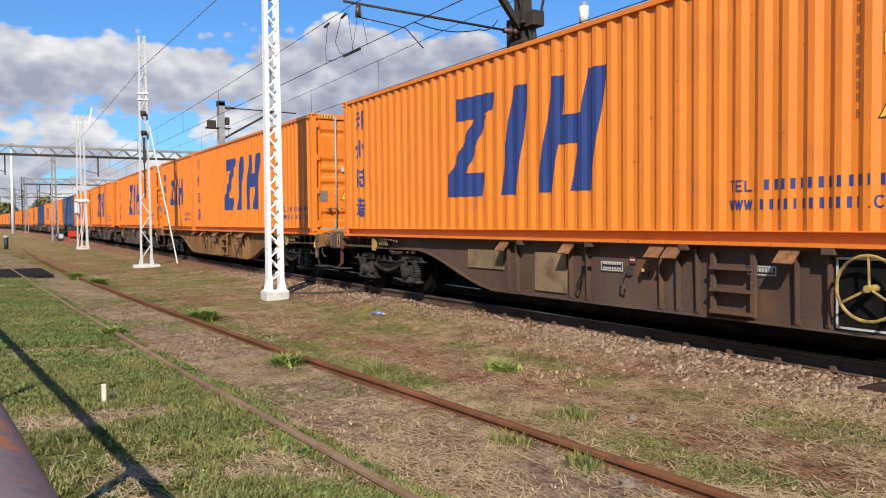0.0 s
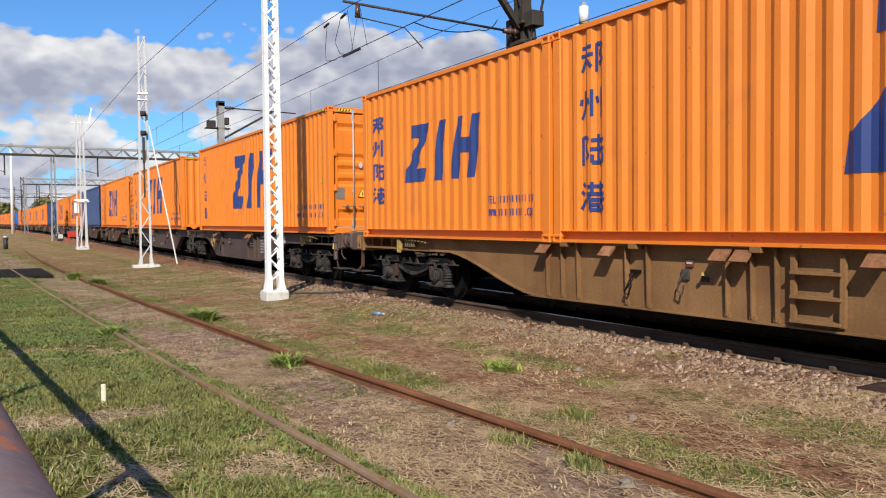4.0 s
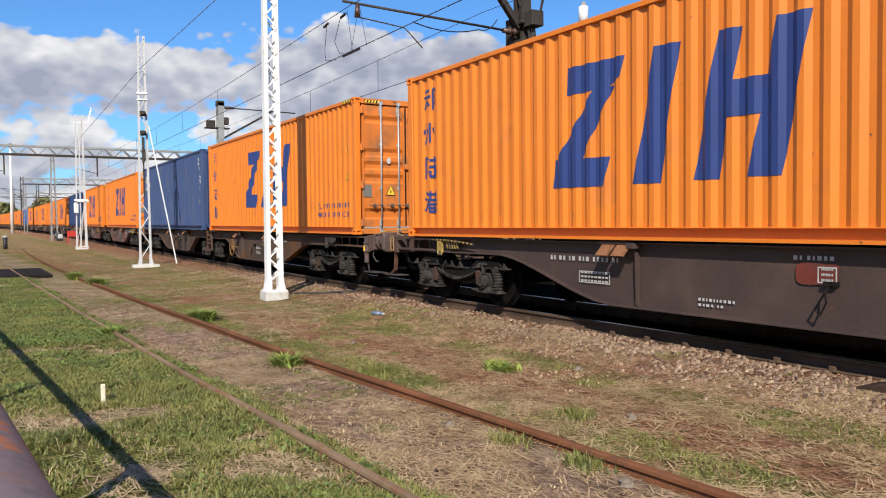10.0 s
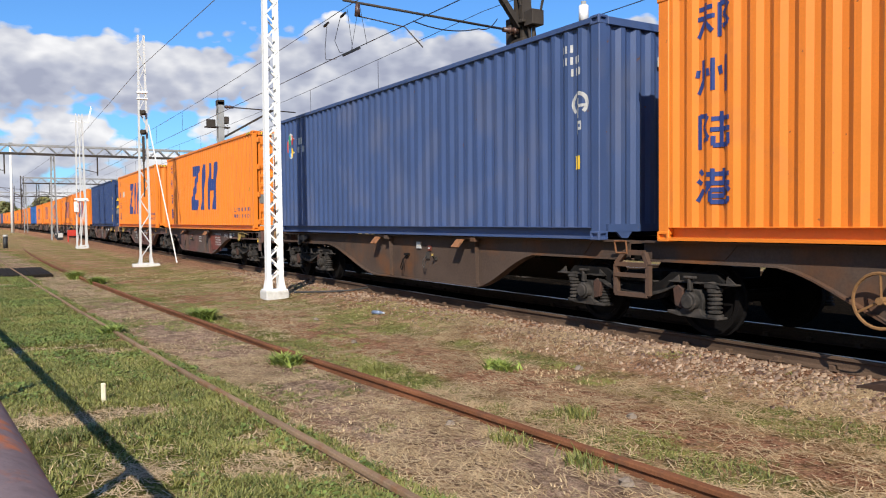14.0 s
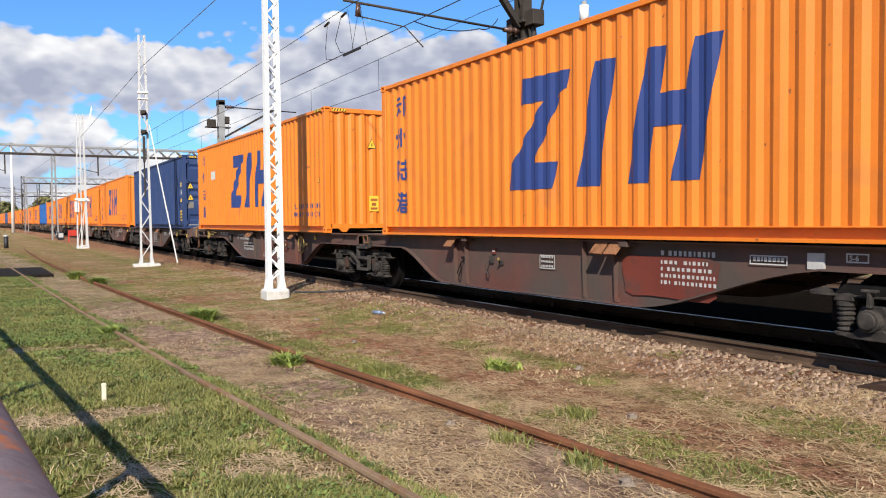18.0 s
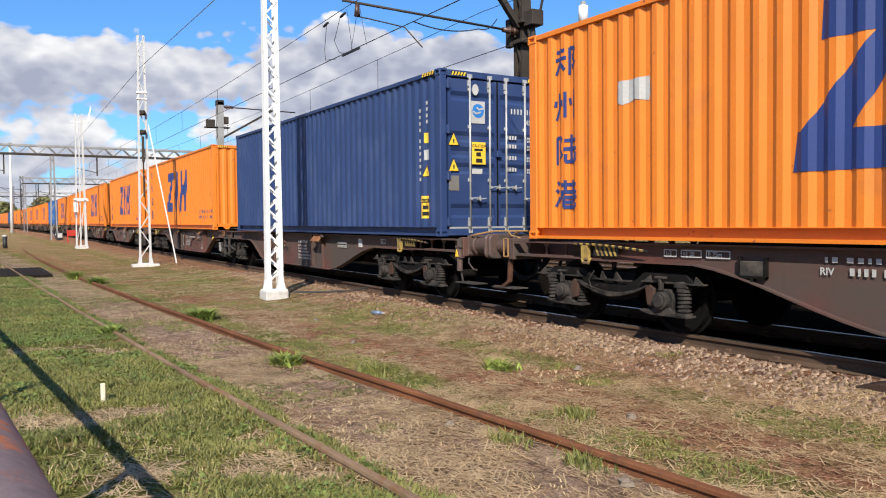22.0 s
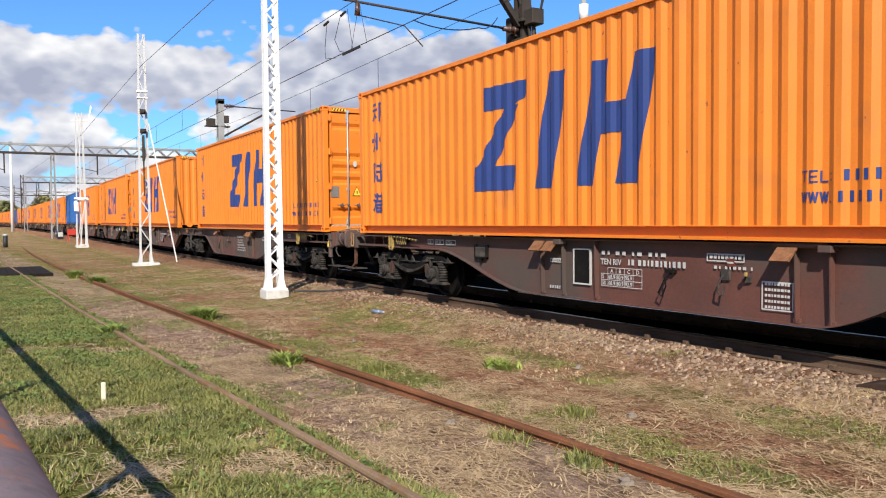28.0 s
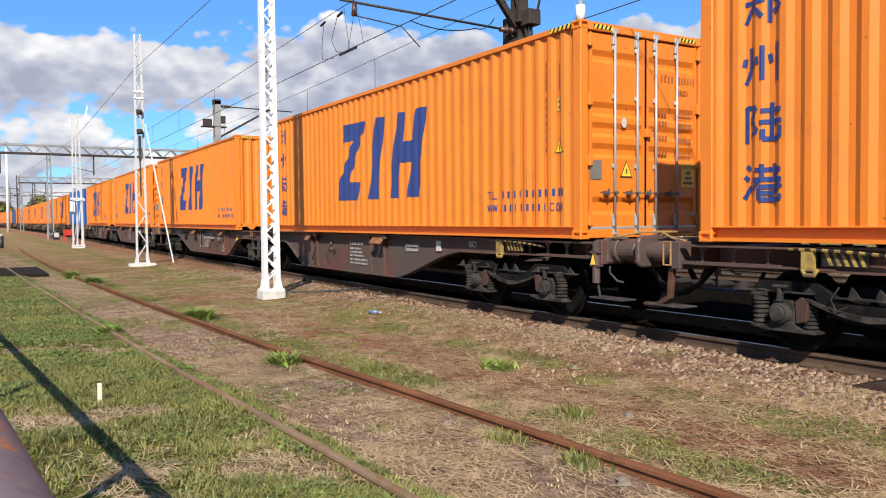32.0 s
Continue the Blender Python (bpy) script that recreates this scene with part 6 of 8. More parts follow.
        written("45G1", 0.12, WHITE_MARK, ob, p @ pose(0.63, -0.005, 2.02, 90, 0, 0), "size code on the door")


# ---- wagons ----


def wheelset_meshes():
    tread = Shape()
    n = 28
    for sy in (-1, 1):
        y = sy * 0.7525
        rings = [(0.095, y - sy * 0.085), (0.16, y - sy * 0.06), (0.34, y - sy * 0.02), (0.37, y - sy * 0.065), (0.450, y - sy * 0.065), (0.450, y - sy * 0.04), (0.423, y - sy * 0.032), (0.420, y + sy * 0.065), (0.365, y + sy * 0.065), (0.34, y + sy * 0.03), (0.16, y + sy * 0.02), (0.10, y + sy * 0.085)]
        k = len(tread.v)
        for r, yy in rings:
            tread.v += [(r * math.cos(2 * math.pi * i / n), yy, r * math.sin(2 * math.pi * i / n)) for i in range(n)]
        for a in range(len(rings) - 1):
            tread.f += [(k + a * n + i, k + a * n + (i + 1) % n, k + (a + 1) * n + (i + 1) % n, k + (a + 1) * n + i) for i in range(n)]
    # chalk dash on the wheel plate shows that it turns
    tread.cyl((0, -1.0, 0), (0, 1.0, 0), 0.075, 12)
    tread.box(0.20, 0.33, -0.7525 - 0.033, -0.7525 - 0.015, -0.02, 0.02)
    return tread.mesh("wheelset", smooth=False)


SPRING = [(0.0, 0.25), (0.12, 0.25), (0.12, 0.285), (0.07, 0.29)]
for ring in range(5):
    SPRING += [(0.078, 0.300 + ring * 0.062), (0.102, 0.312 + ring * 0.062), (0.102, 0.332 + ring * 0.062), (0.078, 0.344 + ring * 0.062)]
SPRING += [(0.07, 0.60), (0.11, 0.605), (0.11, 0.66), (0.0, 0.66)]


def turned(profile, at, n=14):
    """A body turned about an upright axis."""
    s = Shape()
    for r, z in profile:
        s.v += [(at[0] + max(r, 0.001) * math.cos(2 * math.pi * i / n), at[1] + max(r, 0.001) * math.sin(2 * math.pi * i / n), z) for i in range(n)]
    s.f = [(k * n + i, k * n + (i + 1) % n, (k + 1) * n + (i + 1) % n, (k + 1) * n + i) for k in range(len(profile) - 1) for i in range(n)]
    return s


def bogie(parent, x, wheels, side, parts_mat=GRIME_AND_SHADE):
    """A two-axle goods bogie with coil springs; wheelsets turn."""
    b = part("bogie", Shape().box(-0.30, 0.30, -0.95, 0.95, 0.50, 0.72).cyl((0, 0, 0.72), (0, 0, 0.86), 0.22, 16), GRIME_AND_SHADE, parent, "grimy two-axle bogie", at=pose(x, 0, 0), bevel=0.02)
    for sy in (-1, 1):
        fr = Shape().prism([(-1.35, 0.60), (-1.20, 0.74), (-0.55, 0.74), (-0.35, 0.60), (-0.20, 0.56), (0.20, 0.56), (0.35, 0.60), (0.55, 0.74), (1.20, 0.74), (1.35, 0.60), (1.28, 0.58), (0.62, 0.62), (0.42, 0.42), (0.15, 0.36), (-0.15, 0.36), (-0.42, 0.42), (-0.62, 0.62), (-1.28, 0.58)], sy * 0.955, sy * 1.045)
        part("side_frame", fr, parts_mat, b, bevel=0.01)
        arc = [(-0.64 + 0.1067 * i, 0.63 - 0.13 * (1 - ((i - 6) / 6) ** 2)) for i in range(13)]
        part("leaf_bar", Shape().prism(arc + [(p, q - 0.022 - 0.035 * (1 - abs(p) / 0.66)) for p, q in arc[::-1]], sy * 1.07 - 0.03, sy * 1.07 + 0.03), BOGIE_GREY, b, "sagging dusty grey brake bar", at=pose(0, 0, -0.045))
        if sy < 0:
            part("brake_rod", Shape().tube([(-0.30, sy * 1.09, 0.76), (-0.36, sy * 1.13, 0.64), (-0.30, sy * 1.14, 0.54), (-0.20, sy * 1.12, 0.58)], 0.009, 6), BOGIE_GREY, b, "bent rod", at=pose(0, 0, -0.045))
            part("frame_plate", Shape().box(-0.36, 0.30, sy * 1.04 - 0.04, sy * 1.04 + 0.04, 0.645, 0.66).prism([(-0.24, 0.66), (-0.12, 0.66), (-0.20, 0.76)], sy * 1.04 - 0.012, sy * 1.04 + 0.012).prism([(0.02, 0.66), (0.16, 0.66), (0.06, 0.76)], sy * 1.04 - 0.012, sy * 1.04 + 0.012), BOGIE_GREY, b, at=pose(0, 0, -0.045))
        for ax in (-0.9, 0.9):
            out = 1 if ax > 0 else -1
            box = Shape().prism([(ax - 0.135, 0.36), (ax + 0.135, 0.36), (ax + 0.15, 0.49), (ax + 0.10, 0.595), (ax - 0.10, 0.595), (ax - 0.15, 0.49)], sy * 1.03 - 0.06, sy * 1.03 + 0.06).cyl((ax, sy * 1.04, 0.46), (ax, sy * 1.17, 0.46), 0.108, 18).cyl((ax, sy * 1.17, 0.46), (ax, sy * 1.195, 0.46), 0.082, 16)
            box.prism([(ax - 0.028, 0.58), (ax + 0.028, 0.58), (ax + 0.018, 0.725), (ax - 0.018, 0.725)], sy * 1.13 - 0.03, sy * 1.13 + 0.03).box(ax - 0.075, ax + 0.075, sy * 1.13 - 0.035, sy * 1.13 + 0.035, 0.72, 0.75)
            part("axle_box", box, BOGIE_GREY, b, "dusty grey axle box with a guide bolt", bevel=0.008, at=pose(0, 0, -0.045))
            part("coil_spring", turned([(r * 0.82, 0.46 + (z - 0.455) * 0.78) for r, z in SPRING], (ax + out * 0.275, sy * 1.04)), BOGIE_GREY, b, "dusty coil spring", at=pose(0, 0, -0.045))
            if sy > 0:
                continue
            part("coil_spring", turned([(r * 0.72, 0.42 + (z - 0.455) * 0.66) for r, z in SPRING], (ax - out * 0.25, sy * 0.99)), BOGIE_GREY, b, "dusty coil spring", at=pose(0, 0, -0.045))
            part("spring_cap", Shape().prism([(ax + out * 0.17, 0.62), (ax + out * 0.38, 0.62), (ax + out * 0.36, 0.66), (ax + out * 0.27, 0.70), (ax + out * 0.17, 0.68)], sy * 1.03 - 0.08, sy * 1.03 + 0.08), BOGIE_GREY, b, bevel=0.01, at=pose(0, 0, -0.045))
            part("spring_seat", Shape().prism([(ax - 0.35, 0.335), (ax - 0.35, 0.305), (ax - 0.17, 0.275), (ax + 0.17, 0.275), (ax + 0.38, 0.275), (ax + 0.38, 0.302), (ax + 0.18, 0.31), (ax + 0.12, 0.38), (ax - 0.12, 0.38), (ax - 0.18, 0.325)], sy * 1.04 - 0.085, sy * 1.04 + 0.085), BOGIE_GREY, b, "dusty wing plate under the springs", bevel=0.006, at=pose(0, 0, -0.045))
            part("friction_block", Shape().prism([(ax - out * 0.15, 0.36), (ax - out * 0.26, 0.39), (ax - out * 0.29, 0.59), (ax - out * 0.21, 0.64), (ax - out * 0.14, 0.59)], sy * 1.06 - 0.04, sy * 1.06 + 0.04), BOGIE_RUST, b, "rust-brown damper block", bevel=0.01, at=pose(0, 0, -0.045))
            x0, x1 = sorted((ax - out * 0.34, ax + out * 0.58))
            part("frame_plate", Shape().box(x0, x1, sy * 1.05 - 0.06, sy * 1.05 + 0.06, 0.668, 0.683).prism([(ax + out * 0.44, 0.683), (ax + out * 0.57, 0.683), (ax + out * 0.46, 0.765)], sy * 1.06 - 0.01, sy * 1.06 + 0.01).prism([(ax - out * 0.22, 0.683), (ax - out * 0.33, 0.683), (ax - out * 0.23, 0.75)], sy * 1.06 - 0.01, sy * 1.06 + 0.01), BOGIE_GREY, b, at=pose(0, 0, -0.045))
            if sy < 0:
                part("brake_block", Shape().box(ax - 0.56, ax - 0.48, -0.83, 0.83, 0.34, 0.58).bar((ax - 0.52, -0.80, 0.58), (ax - 0.42, -0.80, 0.80), 0.04), GRIME_AND_SHADE, b, bevel=0.01)
    for ax in (-0.9, 0.9):
        wheels.append(part("wheelset", WHEELSET, None, b, "steel wheelset with worn treads", at=pose(ax, 0, 0.42)))
    return b


WHEELSET = wheelset_meshes()
WHEELSET.materials.append(WHEEL_STEEL_SHADED)
SILL_Y = -1.06


def fishbelly(x_end, x_joint, s0, s1):
    """Outline of a side sill that deepens between two bogies: x from x_end to x_joint (falling)."""
    top, shallow, deep = 1.085, 0.86, 0.285
    w = x_end - x_joint
    curve = []
    for i in range(9):
        t = i / 8
        ease = t * t * (3 - 2 * t)
        curve.append((t, shallow + (deep - shallow) * (0.35 * t + 0.65 * ease)))
    low = [(x_end - s0[0] - (s0[1] - s0[0]) * t, z) for t, z in curve]
    low2 = [(x_joint + s1[0] + (s1[1] - s1[0]) * t, z) for t, z in curve]
    return [(x_end, top), (x_end, shallow)] + low + low2[::-1] + [(x_joint, shallow), (x_joint, top)]


def side_sill(parent, outline, mat, sy, name="side_sill"):
    y = sy * -SILL_Y
    a, c = (y, y + 0.016) if sy < 0 else (y - 0.016, y)
    s = part(name, Shape().prism(outline, a, c), mat, parent, fix=True)
    # flanges along the top and the lower edge
    x0, x1 = outline[0][0], outline[-1][0]
    fl = Shape().box(min(x0, x1), max(x0, x1), min(y, y + sy * 0.09) if sy > 0 else y - 0.09, max(y, y + 0.09) if sy > 0 else y + 0.09, 1.075, 1.098)
    part("top_flange", fl, mat, s)
    low = Shape()
    pts = outline[1:-1]
    for (xa, za), (xc, zc) in zip(pts, pts[1:]):
        low.bar((xa, y - 0.0, za), (xc, y - 0.0, zc), 0.15, 0.020)
    part("lower_flange", low, mat, s)
    return s


def rib_plate(parent, x, mat, z0=0.30, z1=1.07, deep=0.085):
    part("rib", Shape().prism_x([(SILL_Y - 0.004, z0), (SILL_Y - 0.004, z1), (SILL_Y - deep, z1), (SILL_Y - deep * 0.75, z0 + 0.02)], x - 0.008, x + 0.008).box(x - 0.035, x + 0.035, SILL_Y - 0.05, SILL_Y - 0.004, z0, z0 + 0.05), mat, parent, fix=False)


def flap(parent, x, mat, double=False):
    """A hinged container spigot folded over the side."""
    f = part("spigot_hinge", Shape().cyl((x - 0.28, SILL_Y - 0.10, 1.085), (x + 0.30, SILL_Y - 0.10, 1.085), 0.030, 8).box(x + 0.22, x + 0.36, SILL_Y - 0.16, SILL_Y - 0.03, 1.02, 1.09), mat, parent, "hinge of a folding container spigot", bevel=0.006)
    for i in range(2 if double else 1):
        xx = x - 0.24 + i * 0.27
        part("spigot_flap", Shape().add([(xx, SILL_Y - 0.11, 1.075), (xx + 0.22, SILL_Y - 0.11, 1.075), (xx + 0.20, SILL_Y - 0.23, 0.93), (xx - 0.02, SILL_Y - 0.23, 0.93),
                                          (xx, SILL_Y - 0.09, 1.065), (xx + 0.22, SILL_Y - 0.09, 1.065), (xx + 0.20, SILL_Y - 0.21, 0.92), (xx - 0.02, SILL_Y - 0.21, 0.92)],
                                         [(0, 1, 2, 3), (7, 6, 5, 4), (0, 4, 5, 1), (1, 5, 6, 2), (2, 6, 7, 3), (3, 7, 4, 0)]), RUST_FLAP, f, "rusty folded flap")


def handwheel(parent, x, z, r, mat, label):
    w = Shape()
    ring = [(x + r * math.cos(i * math.pi / 12), SILL_Y - 0.17, z + r * math.sin(i * math.pi / 12)) for i in range(25)]
    w.tube(ring, 0.016, 6)
    for k in range(3):
        a = 2 * math.pi * k / 3 + 1.57
        w.tube([(x, SILL_Y - 0.15, z), (x + r * math.cos(a), SILL_Y - 0.17, z + r * math.sin(a))], 0.013, 5)
    w.cyl((x, SILL_Y - 0.004, z), (x, SILL_Y - 0.19, z), 0.035, 10)
    part("brake_handwheel", w, mat, parent, label)


def brake_levers(parent, x):
    part("brake_valve", Shape().box(x - 0.05, x + 0.06, SILL_Y - 0.03, SILL_Y - 0.004, 0.68, 0.80).tube([(x, SILL_Y - 0.05, 0.74), (x - 0.02, SILL_Y - 0.10, 0.66), (x - 0.04, SILL_Y - 0.10, 0.55), (x + 0.03, SILL_Y - 0.10, 0.52), (x + 0.05, SILL_Y - 0.10, 0.62)], 0.011, 5), GRIME_LIGHT, parent, "small brake valve with a lever")
    part("brake_lever", Shape().box(x + 0.24, x + 0.33, SILL_Y - 0.03, SILL_Y - 0.004, 0.67, 0.73).tube([(x + 0.26, SILL_Y - 0.04, 0.69), (x + 0.33, SILL_Y - 0.10, 0.75)], 0.012, 5), GRIME_LIGHT, parent, "brake lever")
    part("lever_tip", Shape().cyl((x + 0.33, SILL_Y - 0.11, 0.745), (x + 0.33, SILL_Y - 0.11, 0.785), 0.020, 8), HAZARD_YELLOW, parent, "yellow lever tip")
    part("label_plate", Shape().box(x + 0.02, x + 0.12, SILL_Y - 0.024, SILL_Y - 0.004, 0.83, 0.92), REPAINT, parent, "small red label")
    part("label_plate", Shape().box(x + 0.03, x + 0.11, SILL_Y - 0.027, SILL_Y - 0.025, 0.865, 0.885), WHITE_MARK, parent)
    part("release_loop", Shape().tube([(x - 0.78, SILL_Y - 0.02, 0.72), (x - 0.80, SILL_Y - 0.09, 0.66), (x - 0.90, SILL_Y - 0.10, 0.48), (x - 0.84, SILL_Y - 0.10, 0.44), (x - 0.78, SILL_Y - 0.10, 0.56), (x - 0.80, SILL_Y - 0.09, 0.66)], 0.010, 5).box(x - 0.84, x - 0.70, SILL_Y - 0.06, SILL_Y - 0.004, 0.72, 0.76), GRIME_AND_SHADE, parent)


def sill_text(parent, x0, x1, z, h, chars, seed):
    rnd = random.Random(seed)
    sh = Shape()
    for q in bars(x0, x1, z, z + h * 0.85, [rnd.choice((0.4, 0.6, 0.7, 0.8)) if rnd.random() > 0.12 else 0.1 for _ in range(chars)], 0.5):
        sh.add([(a, SILL_Y - 0.022, c) for a, c in q], [(0, 1, 2, 3)])
    part("lettering", sh, WHITE_MARK, parent, "white stencilled lettering", fix=False)


def frame_label(parent, x0, x1, z0, z1, mat=None, rows=3):
    sh = Shape()
    t = 0.014
    q = [rect(x0, x1, z0, z0 + t), rect(x0, x1, z1 - t, z1), rect(x0, x0 + t, z0 + t, z1 - t), rect(x1 - t, x1, z0 + t, z1 - t)]
    for i in range(rows):
        z = z0 + (z1 - z0) * (i + 0.35) / rows
        q += bars(x0 + 0.04, x1 - 0.04, z, z + (z1 - z0) * 0.45 / rows, (1, 1, .6, 1, 1, 1.2, .7, 1), 0.4)
    for p in q:
        sh.add([(a, SILL_Y - 0.022, c) for a, c in p], [(0, 1, 2, 3)])
    part("lettering_panel", sh, mat or WHITE_MARK, parent, "white framed panel of small lettering", fix=False)


def wagon_end(parent, x, s, mat, hose=True):
    """Headstock, buffers, coupling, hoses, step and handrail at one end; s is the way out."""
    lively = mat is not WAGON_RUST
    part("headstock", Shape().box(min(x - s * 0.62, x - s * 0.75), max(x - s * 0.62, x - s * 0.75), -1.15, 1.15, 0.80, 1.12), mat, parent, bevel=0.01)
    part("end_frame", Shape().box(min(x - s * 0.75, x - s * 2.0), max(x - s * 0.75, x - s * 2.0), -0.45, 0.45, 0.78, 1.06).box(min(x - s * 0.75, x - s * 2.0), max(x - s * 0.75, x - s * 2.0), -1.12, -1.05, 0.86, 0.90), mat, parent)
    for sy in (-1, 1):
        b = Shape().cyl((x - s * 0.62, sy * 0.875, 0.985), (x - s * 0.50, sy * 0.875, 0.985), 0.165, 20).cyl((x - s * 0.50, sy * 0.875, 0.985), (x - s * 0.20, sy * 0.875, 0.985), 0.135, 20).cyl((x - s * 0.24, sy * 0.875, 0.985), (x - s * 0.06, sy * 0.875, 0.985), 0.118, 20)
        b.box(x - s * 0.62 - 0.02, x - s * 0.62 + 0.02, sy * 0.875 - 0.19, sy * 0.875 + 0.19, 0.82, 1.15)
        bf = part("buffer", b, WAGON_TAN if mat is WAGON_TAN else BUFFER_BROWN, parent, "steel buffer sleeve", bevel=0.012)
        head = [(sy * 0.875 + 0.24 * max(-1, min(1, 1.25 * math.cos(i * 0.2618))), 0.985 + 0.20 * max(-1, min(1, 1.25 * math.sin(i * 0.2618)))) for i in range(24)]
        part("buffer_head", Shape().prism_x(head, x - s * 0.07, x - s * 0.006), BUFFER_BROWN, bf, "dark greased buffer head", bevel=0.018)
        part("end_step", Shape().box(min(x - s * 0.22, x - s * 0.82), max(x - s * 0.22, x - s * 0.82), sy * 1.06 - 0.13, sy * 1.06 + 0.13, 0.355, 0.375), GRIME_LIGHT, parent, "grey steel step plate", bevel=0.004)
        if s > 0:
            part("step_rod", Shape().cyl((x - s * 0.68, sy * 1.12, 0.375), (x - s * 0.70, sy * 1.15, 0.58), 0.016, 8), GRIME_LIGHT, parent)
            post = part("step_post", Shape().cyl((x - s * 0.70, sy * 1.17, 0.56), (x - s * 0.70, sy * 1.17, 1.10), 0.050, 14).box(x - s * 0.70 - 0.075, x - s * 0.70 + 0.075, sy * 1.17 - 0.05, sy * 1.17 + 0.05, 0.95, 0.975).box(x - s * 0.70 - 0.075, x - s * 0.70 + 0.075, sy * 1.17 - 0.05, sy * 1.17 + 0.05, 0.775, 0.80), BUFFER_BROWN, parent, "grey-brown round post in brackets")
            part("warning_sign", Shape().prism([(x - s * 0.70 - 0.045, 0.80), (x - s * 0.70 + 0.045, 0.80), (x - s * 0.70, 0.93)], sy * 1.232 - 0.004, sy * 1.232 + 0.004), YELLOW, post, "small yellow warning triangle")
            part("valve_handle", Shape().tube([(x - s * 0.52, sy * 1.10, 0.78), (x - s * 0.50, sy * 1.12, 0.70), (x - s * 0.36, sy * 1.12, 0.60), (x - s * 0.26, sy * 1.12, 0.595)], 0.014, 6), GRIME_LIGHT, parent, "bent valve handle")
        else:
            part("foot_hook", Shape().prism([(x - s * 0.62, 0.80), (x - s * 0.54, 0.80), (x - s * 0.52, 0.48), (x - s * 0.34, 0.38), (x - s * 0.16, 0.38), (x - s * 0.16, 0.33), (x - s * 0.36, 0.32), (x - s * 0.58, 0.45)], sy * 1.08 - 0.03, sy * 1.08 + 0.03), RUSTY_STEEL, parent, "curved steel foot step", bevel=0.006)
            ring = [(x - s * 0.58 + 0.055 * max(-1, min(1, 1.4 * math.cos(i * 0.3927))), sy * 1.17, 0.98 + 0.135 * max(-1, min(1, 1.4 * math.sin(i * 0.3927)))) for i in range(17)]
            part("grab_ring", Shape().tube(ring, 0.012, 6), ROD_TAN, parent, "rounded tan grab handle")
        part("side_ledge", Shape().box(min(x - s * 0.8, x - s * 2.4), max(x - s * 0.8, x - s * 2.4), sy * 1.13 - 0.05, sy * 1.13 + 0.05, 1.065, 1.09).box(min(x - s * 0.8, x - s * 2.6), max(x - s * 0.8, x - s * 2.6), sy * 1.08 - 0.06, sy * 1.08 + 0.06, 0.865, 0.885), mat, parent)
        for i in range(4):
            xx = x - s * (1.0 + 0.42 * i)
            part("ledge_web", Shape().prism([(xx - 0.08, 1.065), (xx + 0.08, 1.065), (xx + 0.02, 1.0), (xx + 0.02, 0.885), (xx - 0.02, 0.885), (xx - 0.02, 1.0)], sy * 1.05 - 0.012, sy * 1.05 + 0.012), mat, parent)
        h = x - 2.9 if s > 0 else x + 2.35
        part("tow_hook", Shape().box(h - 0.06, h + 0.06, sy * 1.15 - 0.03, sy * 1.15 + 0.03, 0.86, 1.05).tube([(h - 0.05, sy * 1.16, 0.87), (h - 0.02, sy * 1.17, 0.82), (h + 0.07, sy * 1.17, 0.82), (h + 0.10, sy * 1.16, 0.88)], 0.025, 6), HAZARD_YELLOW if lively else GRIME_LIGHT, parent, "worn yellow tow hook" if lively else "dusty grey tow hook")
        if not lively:
            part("lashing_disc", Shape().prism([(h + 0.30 + 0.26 * math.cos(i * 0.5236), 0.985 + 0.07 * math.sin(i * 0.5236)) for i in range(12)], sy * 1.17 - 0.012, sy * 1.17 + 0.012).prism([(h + 0.12, 1.02), (h + 0.40, 1.02), (h + 0.32, 0.88), (h + 0.22, 0.88)], sy * 1.14 - 0.02, sy * 1.14 + 0.01), GRIME_LIGHT, parent, "oval dusty plate beside the tow hook")
            continue
        sh = Shape()
        for i in range(5):
            xa = h + 0.15 + i * 0.08
            sh.add([(xa + 0.06, sy * 1.135, 0.92), (xa + 0.10, sy * 1.135, 0.92), (xa + 0.04, sy * 1.135, 1.05), (xa, sy * 1.135, 1.05)], [(0, 1, 2, 3)])
        part("hazard_stripe", Shape().box(h + 0.13, h + 0.58, sy * 1.12 - 0.008, sy * 1.12 + 0.008, 0.915, 1.055), BLACK, parent)
        part("hazard_stripe", sh, HAZARD_YELLOW, parent, "worn black and yellow stripes", fix=False)
        rail = Shape()
        for i in range(11):
            xa = h - 0.20 + i * 0.12
            rail.tube([(xa, sy * 1.17, 1.07 - 0.0006 * i ** 2), (xa + 0.06, sy * 1.17, 1.07 - 0.0006 * (i + 0.5) ** 2)], 0.017, 6)
        part("striped_rod", rail, HAZARD_YELLOW, parent, "yellow and black striped release rod")
        part("striped_rod", Shape().tube([(h - 0.20 + i * 0.12, sy * 1.17, 1.07 - 0.0006 * i ** 2) for i in range(12)], 0.0145, 6), BLACK, parent)
    part("draw_hook", Shape().box(min(x - s * 0.62, x - s * 0.20), max(x - s * 0.62, x - s * 0.20), -0.06, 0.06, 0.88, 1.0).tube([(x - s * 0.25, 0, 0.95), (x - s * 0.05, 0, 0.86), (x + s * 0.10, 0, 0.74), (x + s * 0.02, 0, 0.60)], 0.04, 8), GRIME_AND_SHADE, parent, "coupling hook and link")
    part("brake_hose", Shape().tube([(x - s * 0.6, -0.35, 0.80), (x - s * 0.35, -0.36, 0.55), (x - s * 0.05, -0.38, 0.42), (x + s * 0.15, -0.38, 0.48)], 0.035, 8), RUBBER, parent, "black brake hose", smooth=True)
